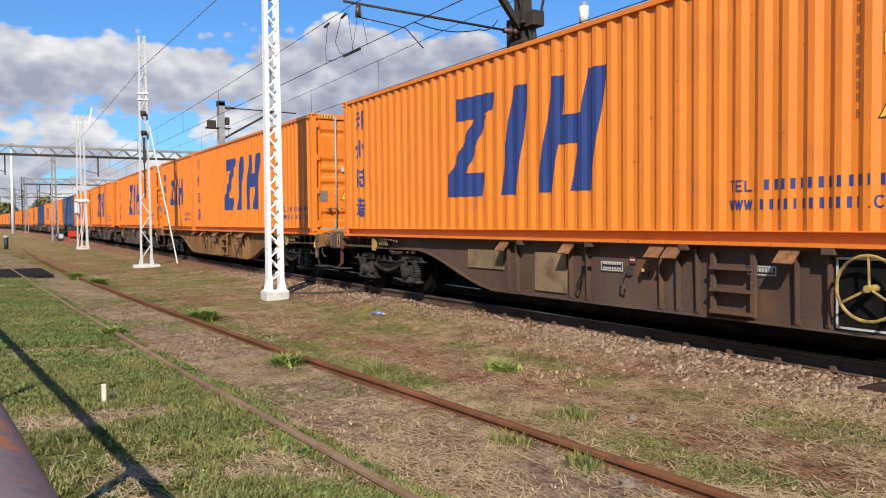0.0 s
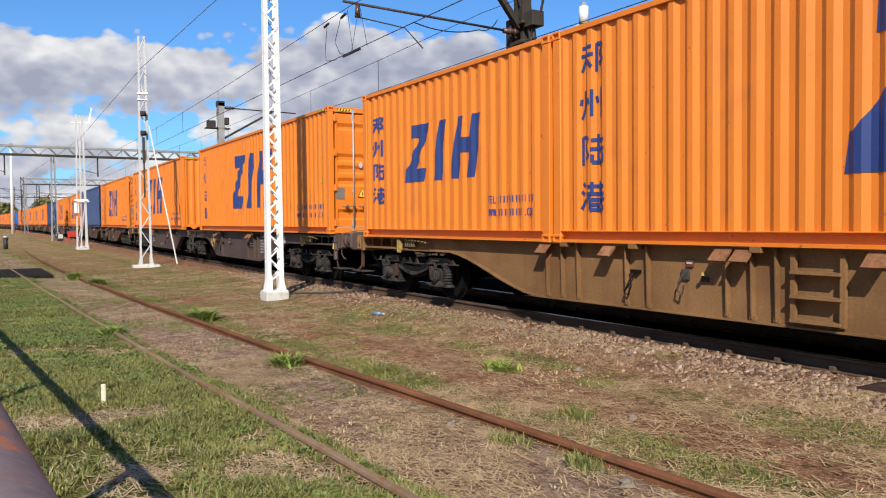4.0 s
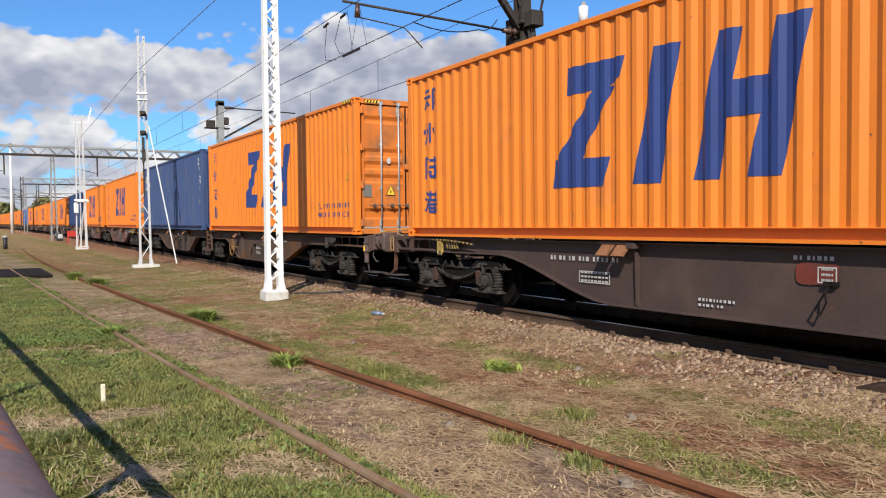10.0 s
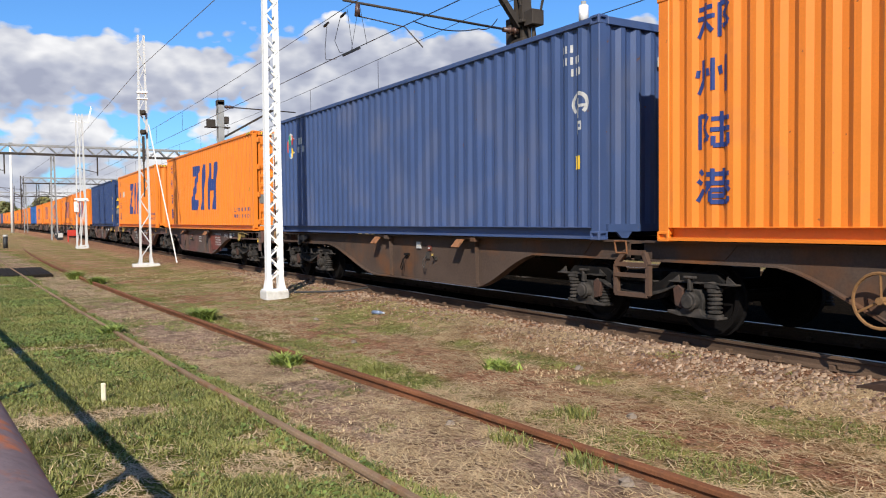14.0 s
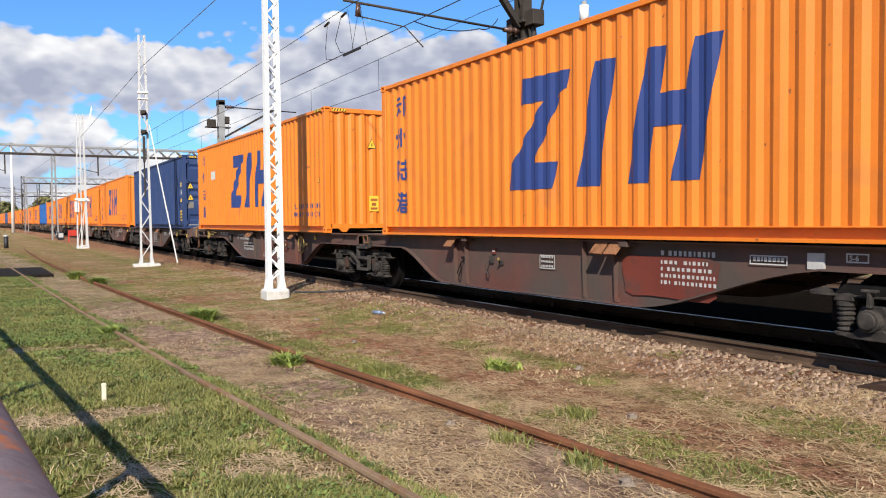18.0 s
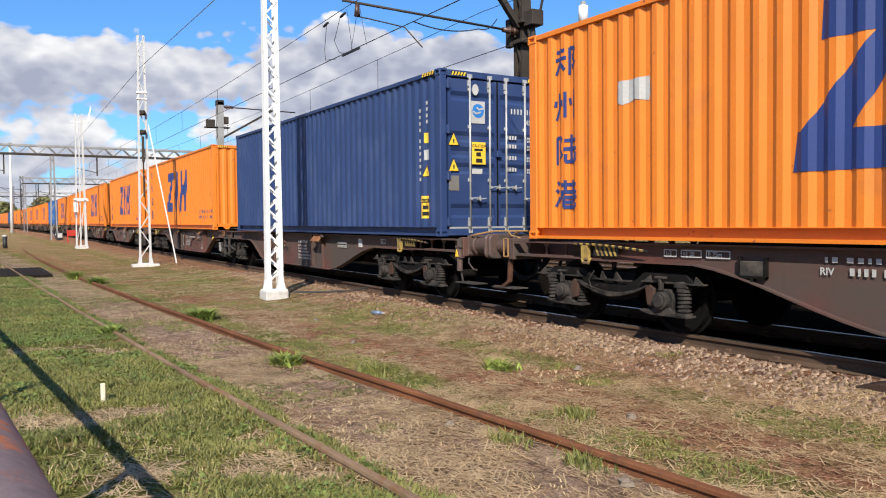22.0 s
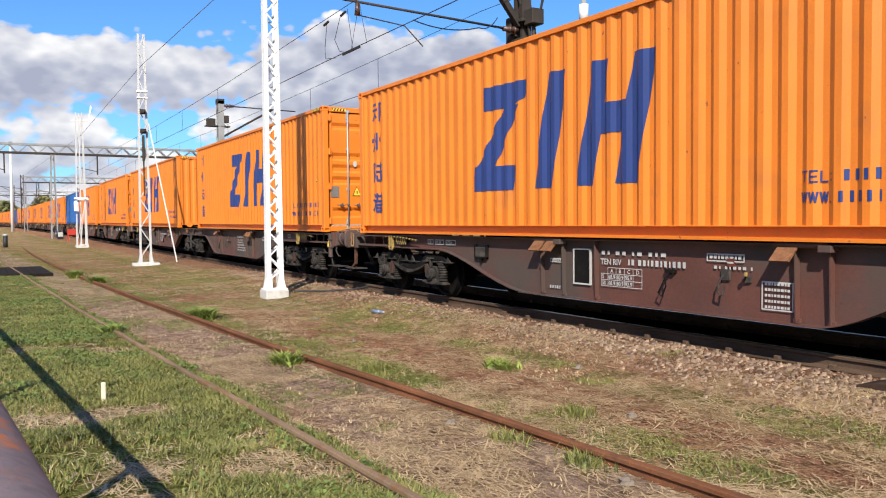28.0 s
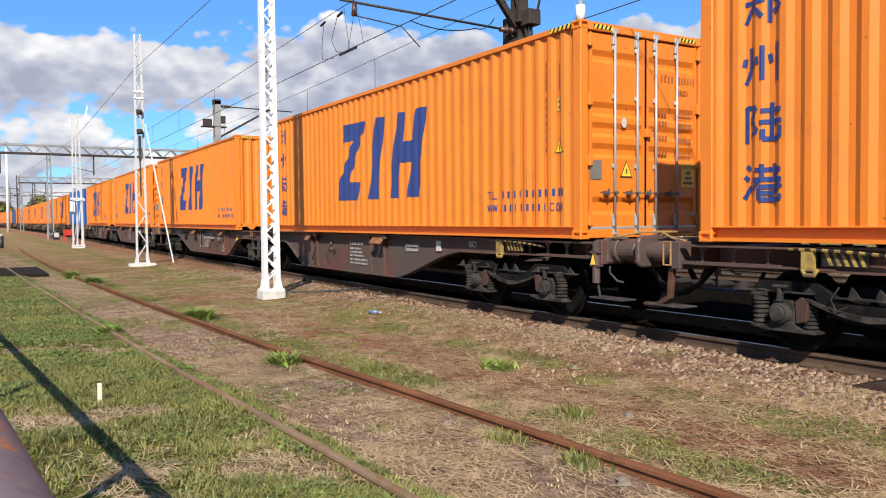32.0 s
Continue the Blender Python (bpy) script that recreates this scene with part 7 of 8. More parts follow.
    part("end_handrail", Shape().tube([(x - s * 0.72, -1.0, 1.12), (x - s * 0.5, -1.0, 1.16), (x - s * 0.2, -0.85, 1.22), (x - s * 0.15, -0.3, 1.22), (x - s * 0.5, -0.2, 1.16)], 0.016, 6), ROD_TAN, parent, "rusty end handrail")


def container_wagon(mat, label, length, stops, bogies, style, group="container wagons"):
    """A flat container wagon; x = 0 is its leading buffer face, and it reaches back along -x."""
    ob = thing("container_wagon", label, "wagon", group)
    wheels = []
    halves = [(-0.62, -length + 0.62)] if len(bogies) == 2 else [(-0.62, -length / 2 + 0.02), (-length / 2 - 0.02, -length + 0.62)]
    for k, (a, c) in enumerate(halves):
        first, last = k == 0, k == len(halves) - 1
        s0 = (3.5, 5.9) if first else (2.0, 3.5)
        s1 = (3.5, 5.9) if last else (2.0, 3.5)
        out = fishbelly(a - (1.8 if first else 0.1), c + (1.8 if last else 0.1), (s0[0] - (1.8 if first else 0.1), s0[1] - (1.8 if first else 0.1)), (s1[0] - (1.8 if last else 0.1), s1[1] - (1.8 if last else 0.1)))
        for sy in (-1, 1):
            side_sill(ob, out, mat, sy)
        fl = Shape().box(min(a, c), max(a, c), -0.35, 0.35, 0.80, 1.05)
        x = a - 2.0
        while x > c + 2.0:
            fl.box(x - 0.06, x + 0.06, -1.04, 1.04, 0.80, 1.04)
            x -= 1.6
        part("centre_beam", fl, GRIME_AND_SHADE, ob, "grimy centre beam with cross-bearers")
        part("brake_gear", Shape().cyl(((a + c) / 2 + 1.0, -0.3, 0.62), ((a + c) / 2 - 0.2, -0.3, 0.62), 0.2, 12).bar((a - 4.5, 0.1, 0.6), (c + 4.5, 0.1, 0.6), 0.05).cyl(((a + c) / 2 - 1.4, 0.4, 0.6), ((a + c) / 2 - 2.6, 0.4, 0.6), 0.18, 12), GRIME_AND_SHADE, ob, "brake cylinder and pull rod")
    for x in bogies:
        bogie(ob, x, wheels, -1)
    wagon_end(ob, 0.0, 1, mat)
    wagon_end(ob, -length, -1, mat)
    if len(bogies) == 3:
        xj = -length / 2
        j = Shape().box(xj - 0.9, xj + 0.9, -0.5, 0.5, 0.80, 1.02)
        part("joint_casting", j.cyl((xj, 0, 0.72), (xj, 0, 1.06), 0.35, 16), GRIME_AND_SHADE, ob, bevel=0.02)
        if style == "rust":
            c, half, low, high = xj + 0.02, 0.27, 0.43, 0.80
            st = Shape().bar((c - half, SILL_Y - 0.10, high), (c - 0.12, SILL_Y - 0.10, 0.95), 0.06).bar((c + half, SILL_Y - 0.10, high), (c + 0.20, SILL_Y - 0.10, 0.95), 0.06).bar((c - 0.12, SILL_Y - 0.10, 0.95), (c + 0.20, SILL_Y - 0.10, 0.95), 0.06)
            hx, hz, dusty = c - 0.26, 0.94, RUST_FLAP
        elif style == "wheel":
            c, half, low, high = xj + 0.36, 0.26, 0.36, 0.82
            st = Shape().bar((c + half, SILL_Y - 0.10, high), (c + half, SILL_Y - 0.10, 1.03), 0.06).bar((c - half, SILL_Y - 0.10, 0.50), (c - half - 0.5, SILL_Y - 0.06, 0.68), 0.05)
            hx, hz, dusty = c + half - 0.16, 0.92, RUST_FLAP
        else:
            c, half, low, high = xj - 0.32, 0.25, 0.36, 1.04
            st = Shape().bar((c + half, SILL_Y - 0.10, 0.62), (c + half + 0.55, SILL_Y - 0.06, 0.50), 0.05)
            hx, hz, dusty = c - half - 0.12, 0.94, RUST_FLAP
        for dx in (-half, half):
            st.bar((c + dx, SILL_Y - 0.10, low), (c + dx, SILL_Y - 0.10, high if dx < 0 or style == "rust" else high - 0.16), 0.06)
        for z in (low, low + 0.24, min(high, 0.86)):
            st.bar((c - half, SILL_Y - 0.10, z), (c + half, SILL_Y - 0.10, z), 0.08, 0.05)
        part("joint_step", st, GRIME_LIGHT if style != "rust" else WAGON_GREY, ob, "steel step frame at the joint")
        part("joint_handle", Shape().tube([(hx, SILL_Y - 0.12, hz), (hx, SILL_Y - 0.15, hz + 0.15), (hx + 0.20, SILL_Y - 0.15, hz + 0.15), (hx + 0.20, SILL_Y - 0.13, hz), (hx, SILL_Y - 0.12, hz)], 0.013, 6), dusty, ob, "rusty grab handle")
        for dx in (-1.15, 1.15):
            part("joint_web", Shape().prism([(xj + dx - 0.35, 1.07), (xj + dx + 0.35, 1.07), (xj + dx + 0.18, 0.90), (xj + dx - 0.18, 0.90)], SILL_Y - 0.012, SILL_Y + 0.004), mat, ob)
            part("joint_plate", Shape().box(xj + dx - 0.75, xj + dx + 0.75, -1.0, 1.0, 1.04, 1.075), mat, ob)
    # fittings on the near sill
    for x in stops["flap"]:
        flap(ob, x, mat)
    for x in stops.get("flap2", ()):
        flap(ob, x, mat, True)
    for x in stops["rib"]:
        rib_plate(ob, x, mat)
    for x in stops.get("lever", ()):
        brake_levers(ob, x)
    for x, z, r, y in stops.get("wheel", ()):
        handwheel(ob, x, z, r, HAZARD_YELLOW if y else WAGON_TAN, "yellow handbrake wheel" if y else "rust-brown handbrake wheel")
    for i, (x0, x1, z, h, n) in enumerate(stops.get("text", ())):
        sill_text(ob, x0, x1, z, h, n, i)
    for x0, x1, z0, z1, rows in stops.get("panel", ()):
        frame_label(ob, x0, x1, z0, z1, rows=rows)
    for x0, x1, z0, z1 in stops.get("plate", ()):
        part("label_plate", Shape().box(x0, x1, SILL_Y - 0.026, SILL_Y - 0.003, z0, z1), SILL_TAN if style == "grey" else WHITE_MARK, ob, "pale panel on the sill")
    for x0, x1, z0, z1 in stops.get("faint", ()):
        part("lettering", Shape().add([(a, SILL_Y - 0.022, c) for a, c in rect(x0, x1, z0, z1)], [(0, 1, 2, 3)]), MARK_DARK, ob, "faded dark lettering", fix=False)
    for x in stops.get("ladder", ()):
        ld = Shape().bar((x - 0.26, SILL_Y - 0.06, 0.33), (x - 0.26, SILL_Y - 0.06, 1.02), 0.05).bar((x + 0.26, SILL_Y - 0.06, 0.33), (x + 0.26, SILL_Y - 0.06, 1.02), 0.05)
        for z in (0.36, 0.60, 0.84):
            ld.bar((x - 0.26, SILL_Y - 0.08, z), (x + 0.26, SILL_Y - 0.08, z), 0.11, 0.03)
        part("side_ladder", ld, mat, ob, "short steel ladder on the sill")
    for x0, x1, z0, z1 in stops.get("frame", ()):
        part("document_pocket", Shape().box(x0 + 0.02, x1 - 0.02, SILL_Y - 0.022, SILL_Y - 0.004, z0 + 0.02, z1 - 0.02), GRIME_AND_SHADE, ob, "dark document pocket")
        part("document_frame", Shape().box(x0, x1, SILL_Y - 0.03, SILL_Y - 0.004, z0, z0 + 0.02).box(x0, x1, SILL_Y - 0.03, SILL_Y - 0.004, z1 - 0.02, z1).box(x0, x0 + 0.02, SILL_Y - 0.03, SILL_Y - 0.004, z0 + 0.02, z1 - 0.02).box(x1 - 0.02, x1, SILL_Y - 0.03, SILL_Y - 0.004, z0 + 0.02, z1 - 0.02), WHITE_MARK, ob, "white-edged document frame")
    for x0, x1, z0, z1 in stops.get("patch", ()):
        w, h = (x1 - x0) / 2, (z1 - z0) / 2
        cut = [(x0 + w + w * (1 + 0.04 * math.sin(3 * a + x0)) * max(-1, min(1, 1.38 * math.cos(a))), z0 + h + h * (1 + 0.05 * math.sin(5 * a + x1)) * max(-1, min(1, 1.38 * math.sin(a)))) for a in [i * 0.3142 for i in range(20)]]
        part("repainted_patch", Shape().add([(a, SILL_Y - 0.0185, c) for a, c in cut], [tuple(range(20))]), REPAINT, ob, "red-brown repainted patch", fix=False)
    for x in stops.get("mesh_box", ()):
        mb = part("document_holder", Shape().box(x - 0.15, x + 0.15, SILL_Y - 0.05, SILL_Y - 0.004, 0.77, 0.93), GRIME_LIGHT, ob, "dark mesh document holder", bevel=0.006)
        part("frame", Shape().box(x - 0.17, x - 0.15, SILL_Y - 0.06, SILL_Y - 0.004, 0.75, 0.97).box(x + 0.15, x + 0.17, SILL_Y - 0.06, SILL_Y - 0.004, 0.75, 0.97).box(x - 0.17, x + 0.17, SILL_Y - 0.06, SILL_Y - 0.004, 0.75, 0.77).box(x - 0.015, x + 0.015, SILL_Y - 0.06, SILL_Y - 0.004, 0.69, 0.75), GRIME_AND_SHADE, mb)
    for x in stops.get("disc", ()):
        part("round_label", Shape().cyl((x, SILL_Y - 0.024, 0.91), (x, SILL_Y - 0.010, 0.91), 0.045, 14), YELLOW, ob, "round yellow label")
    for txt, x, z, size in stops.get("words", ()):
        written(txt, size, WHITE_MARK, ob, pose(x, SILL_Y - 0.024, z, 90, 0, 0), "white stencilled words")
    for txt, x0, x1, z0, z1 in stops.get("tag", ()):
        frame_label(ob, x0, x1, z0, z1, rows=0)
        written(txt, (z1 - z0) * 0.80, WHITE_MARK, ob, pose(x0 + 0.03, SILL_Y - 0.024, z0 + (z1 - z0) * 0.22, 90, 0, 0), "white stencilled words")
    for x, z in stops.get("table", ()):
        grid = Shape()
        cols, t = (0.0, 0.12, 0.27, 0.42, 0.57, 0.72), 0.008
        for i, c in enumerate(cols):
            grid.add([(x + a, SILL_Y - 0.022, q) for a, q in rect(c, c + t, z - 0.16 if i else z - 0.16, z + 0.08 if i else z)], [(0, 1, 2, 3)])
        for i in range(4):
            grid.add([(x + a, SILL_Y - 0.023, z + q) for a, q in rect(0.12 if i == 3 else 0.0, 0.728, -0.16 + i * 0.08, -0.16 + i * 0.08 + t)], [(0, 1, 2, 3)])
        part("lettering_panel", grid, WHITE_MARK, ob, "white load table of ruled lines and figures", fix=False)
        for r, row in enumerate((("", "A", "B", "C", "D"), ("S", "68.9", "80.9", "95.9", ""), ("SS", "68.9", "80.9", "92.9", ""))):
            for c, txt in enumerate(row):
                if txt:
                    written(txt, 0.072, WHITE_MARK, ob, pose(x + cols[c] + (0.015 if c else 0.02) + (0.04 if r == 0 else 0), SILL_Y - 0.024, z + 0.02 - r * 0.08, 90, 0, 0), "figure in the load table")
    for x in stops.get("amber", ()):
        part("name_label", Shape().box(x, x + 0.42, SILL_Y - 0.026, SILL_Y - 0.004, 0.90, 1.0), HAZARD_YELLOW, ob, "small amber label")
    for x in stops.get("sign", ()):
        w, z = (0.26, 0.76) if style == "brown" else (0.13, 0.93)
        part("warning_sign", Shape().prism([(x, z), (x + w, z), (x + w / 2, z + w * 0.8)], SILL_Y - 0.026, SILL_Y - 0.004), YELLOW, ob, "small yellow warning sign")
    return ob, wheels


def articulated(mat, label, style):
    """Sets of fittings for the long jointed wagons."""
    L = 27.62 if style == "rust" else 29.59
    stops = dict(flap=(-10.7, -18.5), flap2=(-7.05, -22.45), rib=(-10.85, -10.5, -7.55, -6.95, -22.61, -22.14, -21.48, -18.57, -18.2), lever=(-9.8, -19.45),
                 text=((-8.66, -8.0, 0.86, 0.07, 10), (-8.66, -8.1, 0.765, 0.05, 12), (-8.66, -8.05, 0.69, 0.05, 11), (-8.66, -7.95, 0.615, 0.05, 12), (-8.66, -7.8, 0.53, 0.05, 16), (-8.66, -7.8, 0.455, 0.05, 16),
                       (-20.92, -20.0, 0.78, 0.085, 14), (-21.4, -20.3, 0.90, 0.06, 12), (-19.6, -19.1, 0.80, 0.04, 10), (-22.47, -22.24, 0.39, 0.05, 5)),
                 words=(("TEN RIV", -21.42, 0.775, 0.105),), table=((-21.41, 0.65),), mesh_box=(-24.2,),
                 panel=((-6.1, -5.6, 0.81, 0.93, 2), (-22.46, -22.19, 0.76, 0.82, 1), (-18.99, -18.62, 0.40, 0.70, 5), (-19.7, -19.2, 0.88, 0.97, 1), ),
                 tag=(("1-2", -25.94, -25.74, 0.94, 1.03), ("<1 30", -25.68, -25.38, 0.94, 1.03), ("R 75m", -25.32, -24.99, 0.94, 1.03), ("5-6", -3.88, -3.66, 0.94, 1.03)),
                 plate=((-4.95, -4.80, 0.84, 1.02),), frame=((-21.96, -21.61, 0.48, 0.97),), amber=(-7.4,), sign=(-17.38,))
    if style == "wheel":
        stops.update(wheel=((-17.93, 0.79, 0.20, True),), sign=(-17.45,), amber=(), panel=((-4.95, -4.5, 0.88, 0.98, 1), (-8.55, -8.2, 0.66, 0.86, 3), (-23.28, -22.32, 0.53, 0.76, 3), (-20.5, -20.06, 0.86, 0.99, 2)), words=(("RIV", -23.95, 0.83, 0.10),), table=(), mesh_box=(-24.7,), disc=(-19.99,), lever=(-9.8, -19.57), patch=((-6.83, -5.36, 0.42, 0.92), (-20.1, -19.35, 0.58, 0.88), (-21.35, -20.7, 0.42, 0.62)), rib=(-10.85, -10.5, -7.55, -6.95, -22.15, -21.41, -18.62, -18.2), plate=((-4.28, -4.1, 0.86, 1.02),), frame=(), flap=(-10.7, -18.55), flap2=(-7.0, -22.35),
                     text=((-6.2, -5.4, 0.93, 0.07, 12), (-6.2, -5.5, 0.83, 0.05, 12), (-6.2, -5.45, 0.75, 0.05, 11), (-6.2, -5.4, 0.67, 0.05, 13), (-6.2, -5.35, 0.59, 0.05, 15), (-23.65, -22.66, 0.83, 0.085, 15), (-23.9, -23.0, 0.95, 0.06, 11), (-21.37, -20.85, 0.44, 0.05, 11), (-21.37, -20.85, 0.37, 0.05, 11), (-19.92, -19.7, 0.86, 0.035, 5), (-19.92, -19.7, 0.80, 0.035, 5)))
    if style == "dark":
        stops = dict(flap=(-11.0, -18.8), flap2=(-7.3, -22.9), rib=(-10.75, -7.75, -7.1, -6.7, -18.95, -18.6, -22.6), lever=(-9.95, -19.3), wheel=((-11.44, 0.78, 0.21, True),), sign=(-18.2,),
                     text=((-6.57, -5.85, 0.95, 0.07, 10), (-6.57, -6.0, 0.85, 0.055, 11), (-6.57, -6.05, 0.76, 0.055, 10), (-6.57, -5.9, 0.68, 0.055, 12), (-6.57, -5.7, 0.60, 0.055, 16), (-6.57, -5.7, 0.52, 0.055, 16), (-5.26, -4.7, 0.93, 0.08, 10), (-24.3, -22.95, 0.83, 0.07, 20), (-20.48, -20.05, 0.96, 0.05, 8), (-21.67, -21.15, 0.45, 0.04, 11), (-21.67, -21.3, 0.39, 0.035, 8), (-17.75, -17.55, 0.87, 0.05, 4)), patch=((-20.45, -20.0, 0.72, 0.93),),
                     panel=((-7.65, -7.2, 0.68, 0.78, 2), (-5.2, -4.8, 0.82, 0.88, 1), (-23.7, -23.1, 0.54, 0.70, 3), (-20.22, -20.02, 0.74, 0.90, 3)), plate=((-4.64, -4.44, 0.83, 1.02),))
    if style == "rust":
        stops = dict(flap=(-10.2, -17.6, -20.7), flap2=(-7.25,), rib=(-9.95, -7.45, -7.15, -6.9, -17.35, -20.4), lever=(-7.97, -19.0), wheel=((-10.68, 0.61, 0.25, False),), ledge=(),
                     plate=((-19.4, -19.25, 0.86, 0.98),), panel=((-8.63, -8.15, 0.47, 0.68, 2),), text=((-6.4, -5.9, 0.86, 0.05, 9),))
    return container_wagon(mat, label, L, stops, ((-2.95 if style == "rust" else -2.72), -L / 2, -L + (2.93 if style == "brown" else 2.75)), style)


def long_wagon(mat, label, style):
    L = 20.04
    stops = dict(flap=(-3.95, -8.35, -11.8, -13.1), flap2=(-6.95, -10.05), rib=(-13.28, -12.95, -12.62, -11.71, -11.35, -10.19, -9.87, -9.58, -8.29, -8.08, -7.03, -6.77, -6.5), ladder=(-9.12,), wheel=((-7.5, 0.72, 0.30, False),), lever=(-10.8,),
                 plate=((-4.78, -4.60, 0.82, 1.04),), faint=((-6.02, -5.86, 0.90, 1.0), (-5.82, -5.72, 0.89, 1.0), (-5.69, -5.59, 0.89, 1.0), (-5.56, -5.48, 0.89, 1.0), (-6.75, -6.35, 0.86, 0.88), (-6.75, -6.40, 0.81, 0.83)))
    if style == "grey":
        stops.update(faint=(), flap=(-13.0, -11.5, -8.15), flap2=(-9.9,), rib=(-13.12, -12.9, -11.68, -11.33, -10.04, -9.78, -9.49, -8.25, -7.9), ladder=(-9.0,), lever=(-10.6,), wheel=((-7.46, 0.73, 0.30, True),),
                     plate=((-14.3, -13.3, 0.62, 0.92), (-12.5, -11.8, 0.36, 0.92)), panel=((-8.85, -8.5, 0.78, 0.88, 1), (-11.1, -10.7, 0.72, 0.84, 2)), text=((-12.35, -12.0, 0.78, 0.07, 4), (-12.4, -11.9, 0.62, 0.035, 9), (-14.1, -13.4, 0.82, 0.05, 10)), frame=((-7.85, -7.0, 0.32, 1.0),))
    return container_wagon(mat, label, L, stops, (-2.78, -L + 2.75), style)


# ---- the train ----
# how far the train has come, every half second
RUN = (0.00, 2.75, 5.48, 8.15, 10.76, 13.39, 15.98, 18.56, 21.15, 23.75, 26.36, 28.97, 31.58, 34.19, 36.78, 39.37, 41.95, 44.54, 47.11, 49.66, 52.22, 54.80,
    57.40, 59.98, 62.55, 65.12, 67.69, 70.26, 72.82, 75.39, 77.96, 80.52, 83.08, 85.64, 88.19, 90.74, 93.29, 95.85, 98.39, 100.90, 103.37, 105.84, 108.30,
    110.73, 113.11, 115.44, 117.72, 119.92, 122.06, 124.13, 126.15, 128.10, 130.01, 131.86, 133.66, 135.41, 137.11, 138.71, 140.17, 141.48, 142.65,
    143.73, 144.66, 145.39, 145.98)


def run_at(t):
    i = min(int(t * 2), len(RUN) - 2)
    k = t * 2 - i
    a, c = RUN[i], RUN[i + 1]
    b, d = RUN[max(i - 1, 0)], RUN[min(i + 2, len(RUN) - 1)]
    ma, mc = (c - b) / (2 if i else 1), (d - a) / (2 if i + 2 < len(RUN) else 1)
    return (2 * k ** 3 - 3 * k * k + 1) * a + (k ** 3 - 2 * k * k + k) * ma + (-2 * k ** 3 + 3 * k * k) * c + (k ** 3 - k * k) * mc


def on_track(front, back):
    """The pose of a thing whose ends stand at x = front and back on the curved, rising track."""
    a = Vector((front, TRACK_Y + bend(front), rise(front)))
    c = Vector((back, TRACK_Y + bend(back), rise(back)))
    mid, way = (a + c) / 2, (a - c).normalized()
    side = Vector((0, 0, 1)).cross(way).normalized()
    up = way.cross(side)
    return mid, Matrix(((way.x, side.x, up.x, 0), (way.y, side.y, up.y, 0), (way.z, side.z, up.z, 0), (0, 0, 0, 1)))


DECK = 1.124
MOVING, TURNING = [], []


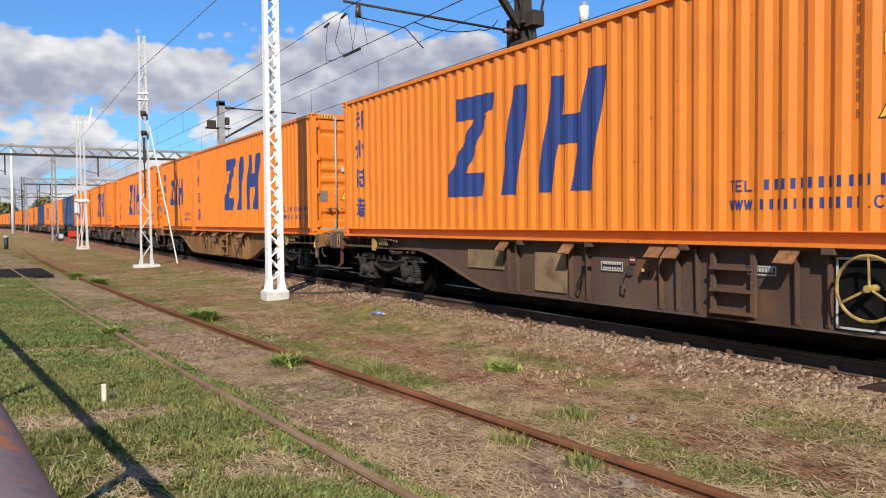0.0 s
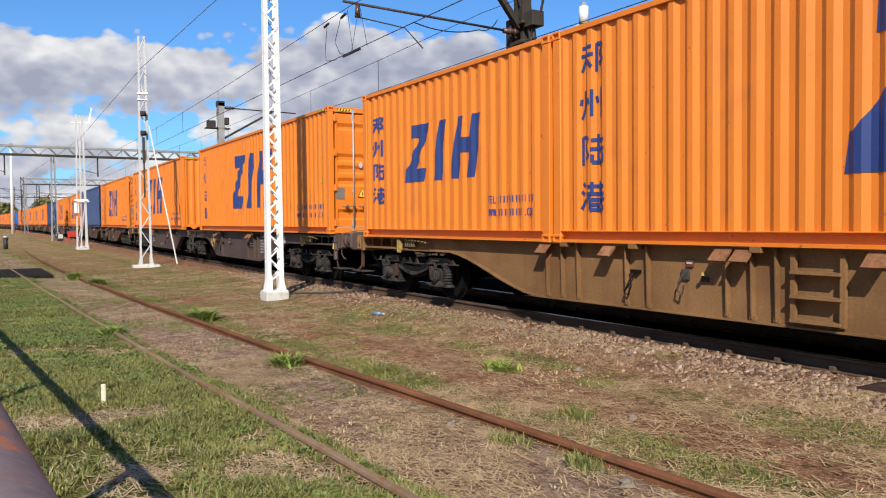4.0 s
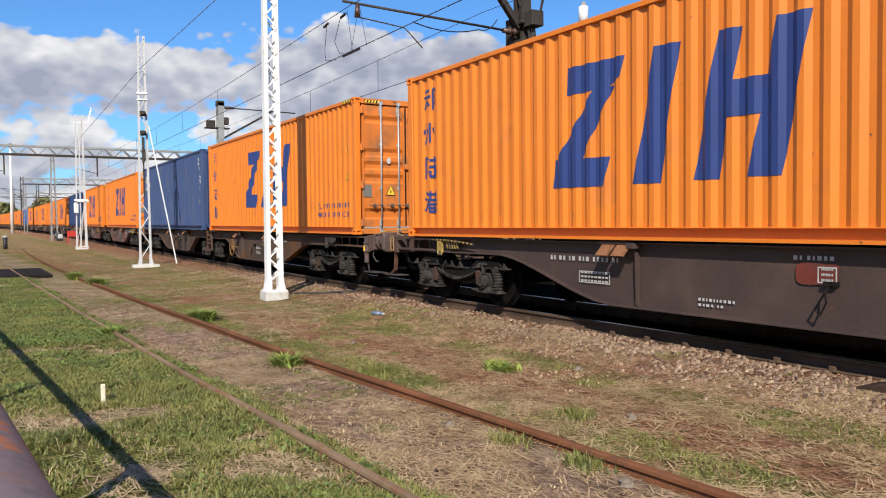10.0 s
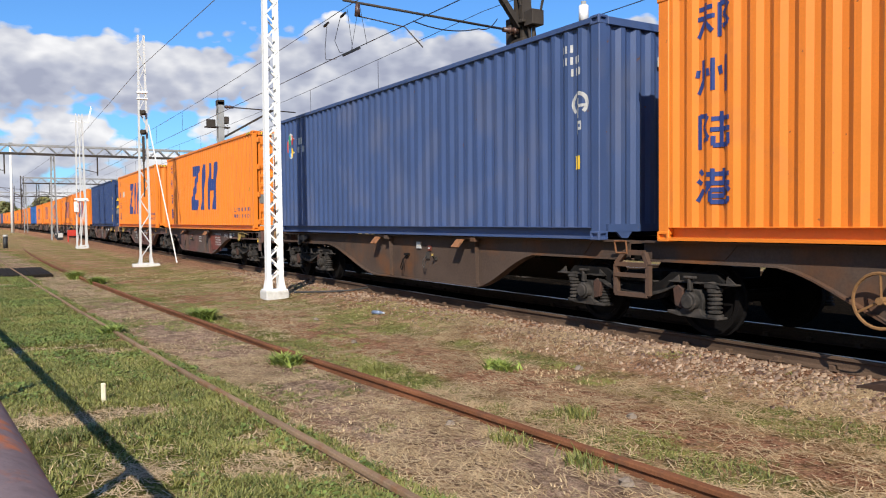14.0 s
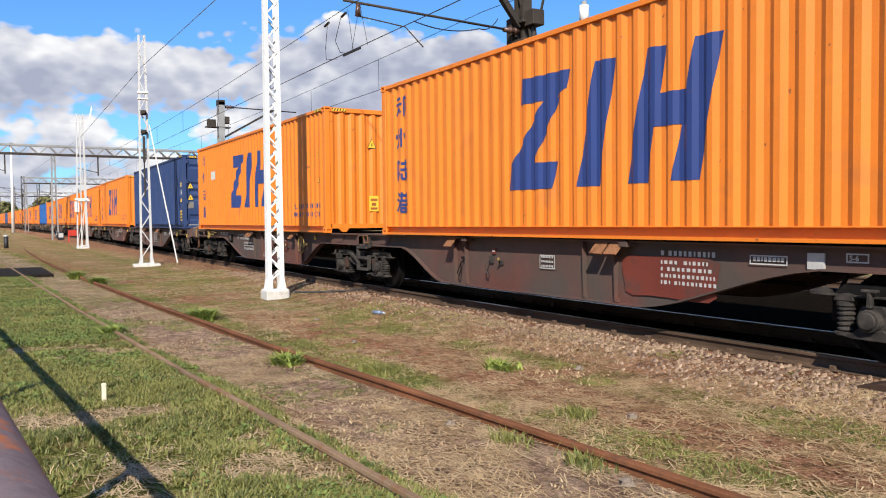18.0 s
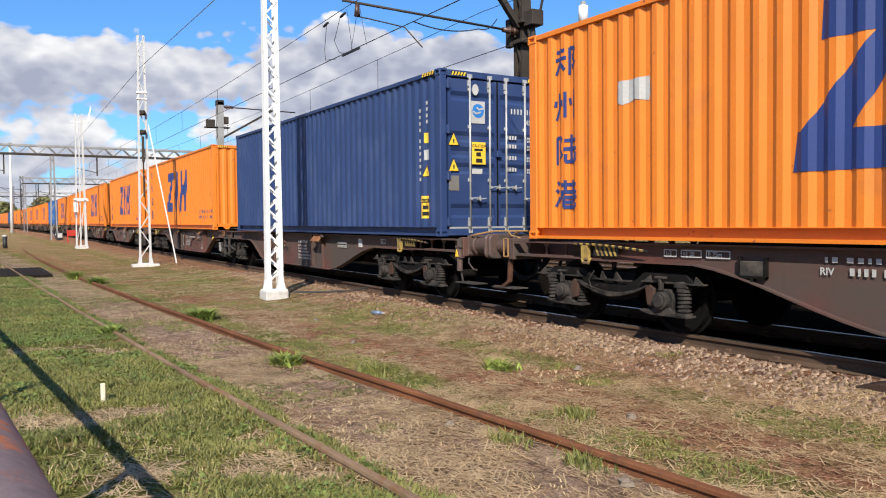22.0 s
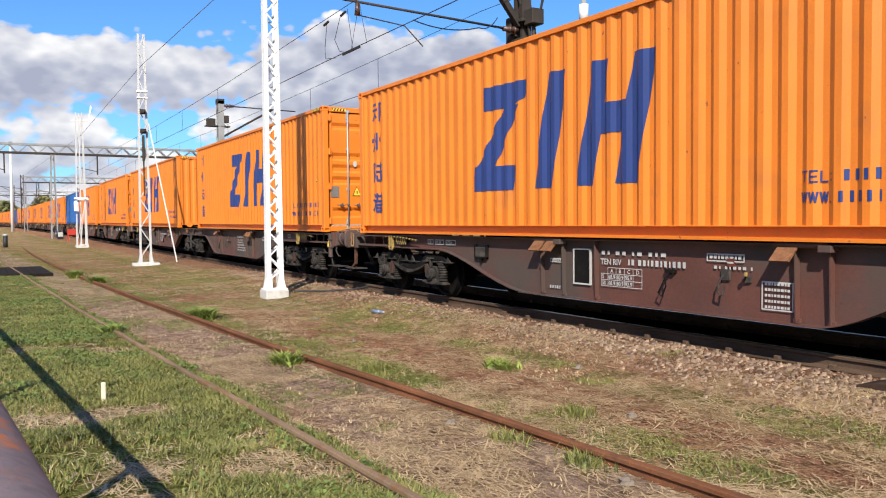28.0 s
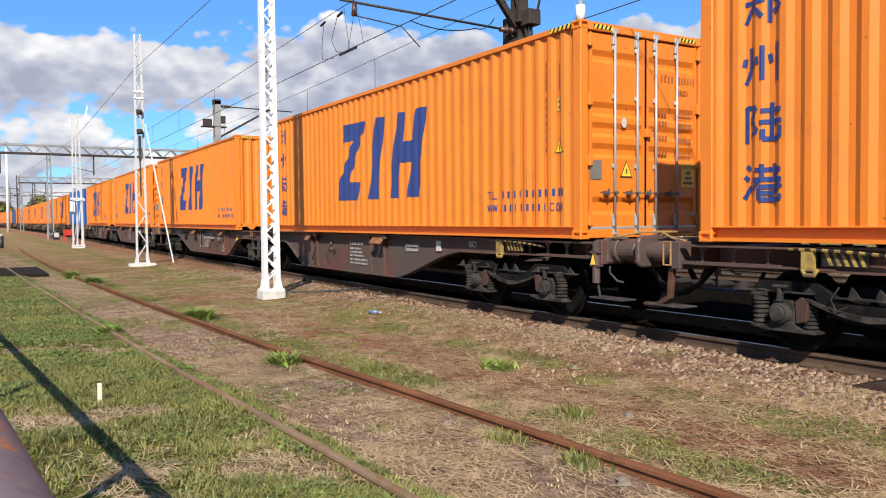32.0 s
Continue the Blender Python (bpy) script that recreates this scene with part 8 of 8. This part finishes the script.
def make_train():
    door = container(ORANGE, ORANGE, "orange corrugated container with dark blue emblem, doors at the front end")
    plain = container(ORANGE, ORANGE, "orange corrugated container with dark blue emblem and plain front end", door_right=False, shift=-0.05)
    set_back = container(ORANGE, ORANGE, "orange corrugated container with plain end, emblem set farther forward", door_right=False, shift=0.08)
    forward = container(ORANGE, ORANGE, "orange corrugated container with doors, emblem set farther forward", shift=0.06)
    short = container(ORANGE, ORANGE, "short twenty-foot orange container with dark blue emblem", HALF_BOX_L, True)
    old = container(ORANGE, ORANGE_OLD, "orange container with dark blue emblem and weathered dirty doors")
    placard = container(ORANGE, ORANGE, "orange container with dark blue emblem, a scrape and a white placard", door_right=False, extra=(("placard", 1.76, 1.71), ("dent", 10.9, 1.55), ("end_label",)))
    dull = container(NAVY_DULL, NAVY_DULL, "faded navy blue container with white markings and a plain end", door_right=False, style="blue_plain")
    navy = container(NAVY, NAVY, "dark navy container with yellow warning labels and white-marked doors", style="blue_door")
    bright = container(BRIGHT_BLUE, BRIGHT_BLUE, "bright blue corrugated container without large markings", style="none")
    models = dict(d=door, e=forward, p=plain, q=set_back, s=short, o=old, w=placard, u=dull, n=navy, b=bright)
    used = set()

    def place(key, right, length=BOX_L):
        ob = models[key]
        if key in used:
            ob = copy_thing(ob, Matrix())
        used.add(key)
        MOVING.append((ob, right, right - length, DECK - (0.035 if right > -36 else 0.0)))

    brown, w1 = articulated(WAGON_BROWN, "red-brown jointed container wagon with white lettering", "brown")
    wheel, w6 = articulated(WAGON_BROWN, "dark red-brown jointed container wagon with a yellow handwheel", "wheel")
    dark, w2 = articulated(WAGON_DARK, "dark brown jointed container wagon with white lettering", "dark")
    rust, w3 = articulated(WAGON_RUST, "rust-patched grey jointed container wagon", "rust")
    tan, w4 = long_wagon(WAGON_TAN, "tan rust-stained container wagon with ribs and a ladder", "tan")
    grey, w5 = long_wagon(WAGON_GREY, "grimy grey-brown container wagon with ribs and a ladder", "grey")
    wagons = dict(wheel=wheel, brown=brown, dark=dark, rust=rust, tan=tan, grey=grey)
    done = set()

    def put(key, right, length):
        ob = wagons[key]
        if key in done:
            ob = copy_thing(ob, Matrix())
        done.add(key)
        MOVING.append((ob, right, right - length, None))
        for k in ob.children:
            if k.name.startswith("bogie"):
                TURNING.extend(c for c in k.children if c.name.startswith("wheelset"))

    for key, right in (("e", -3.34), ("d", -17.38), ("d", -37.49), ("p", -52.62), ("o", -67.12), ("u", -80.30), ("d", -94.79), ("w", -109.86), ("n", -124.53), ("q", -139.62), ("d", -153.75), ("p", -169.32)):
        place(key, right)
    place("s", -29.64, HALF_BOX_L)
    put("grey", 3.49, 20.04)
    put("tan", -16.55, 20.04)
    for key, right in (("dark", -36.55), ("rust", -66.0), ("wheel", -93.68), ("brown", -123.3), ("brown", -152.80)):
        put(key, right, 27.62 if key == "rust" else 29.59)
    # the rest of the train, down the line
    x = -182.45
    for i, (a, c) in enumerate((("d", "p"), ("b", "d"), ("o", "p"), ("d", "p"), ("d", "p"), ("u", "p"), ("d", "d"), ("o", "p"), ("d", "p"), ("d", "p"))):
        put(("brown", "dark", "wheel")[i % 3], x, 29.59)
        place(a, x - 0.95)
        place(c, x - 16.20)
        x -= 29.62


make_train()


def motions():
    """Everything that moves: wagons and containers run along the track, wheels turn."""
    times = [i * 0.5 for i in range(65)]
    for ob, front, back, deck in MOVING:
        rows = []
        for t in times:
            s = run_at(t)
            mid, turn = on_track(front + s, back + s)
            if deck is None:
                p = mid + turn.to_3x3() @ Vector(((front - back) / 2, 0, 0))
            else:
                p = mid + turn.to_3x3() @ Vector((0, 0, deck))
            rows.append((t, Matrix.Translation(p) @ turn))
        walk(ob, rows)
    fine = [i * 0.125 for i in range(257)]
    for ob in TURNING:
        rest = ob.matrix_basis.copy()
        walk(ob, [(t, rest @ Matrix.Rotation(run_at(t) / 0.42, 4, "Y")) for t in fine])


motions()
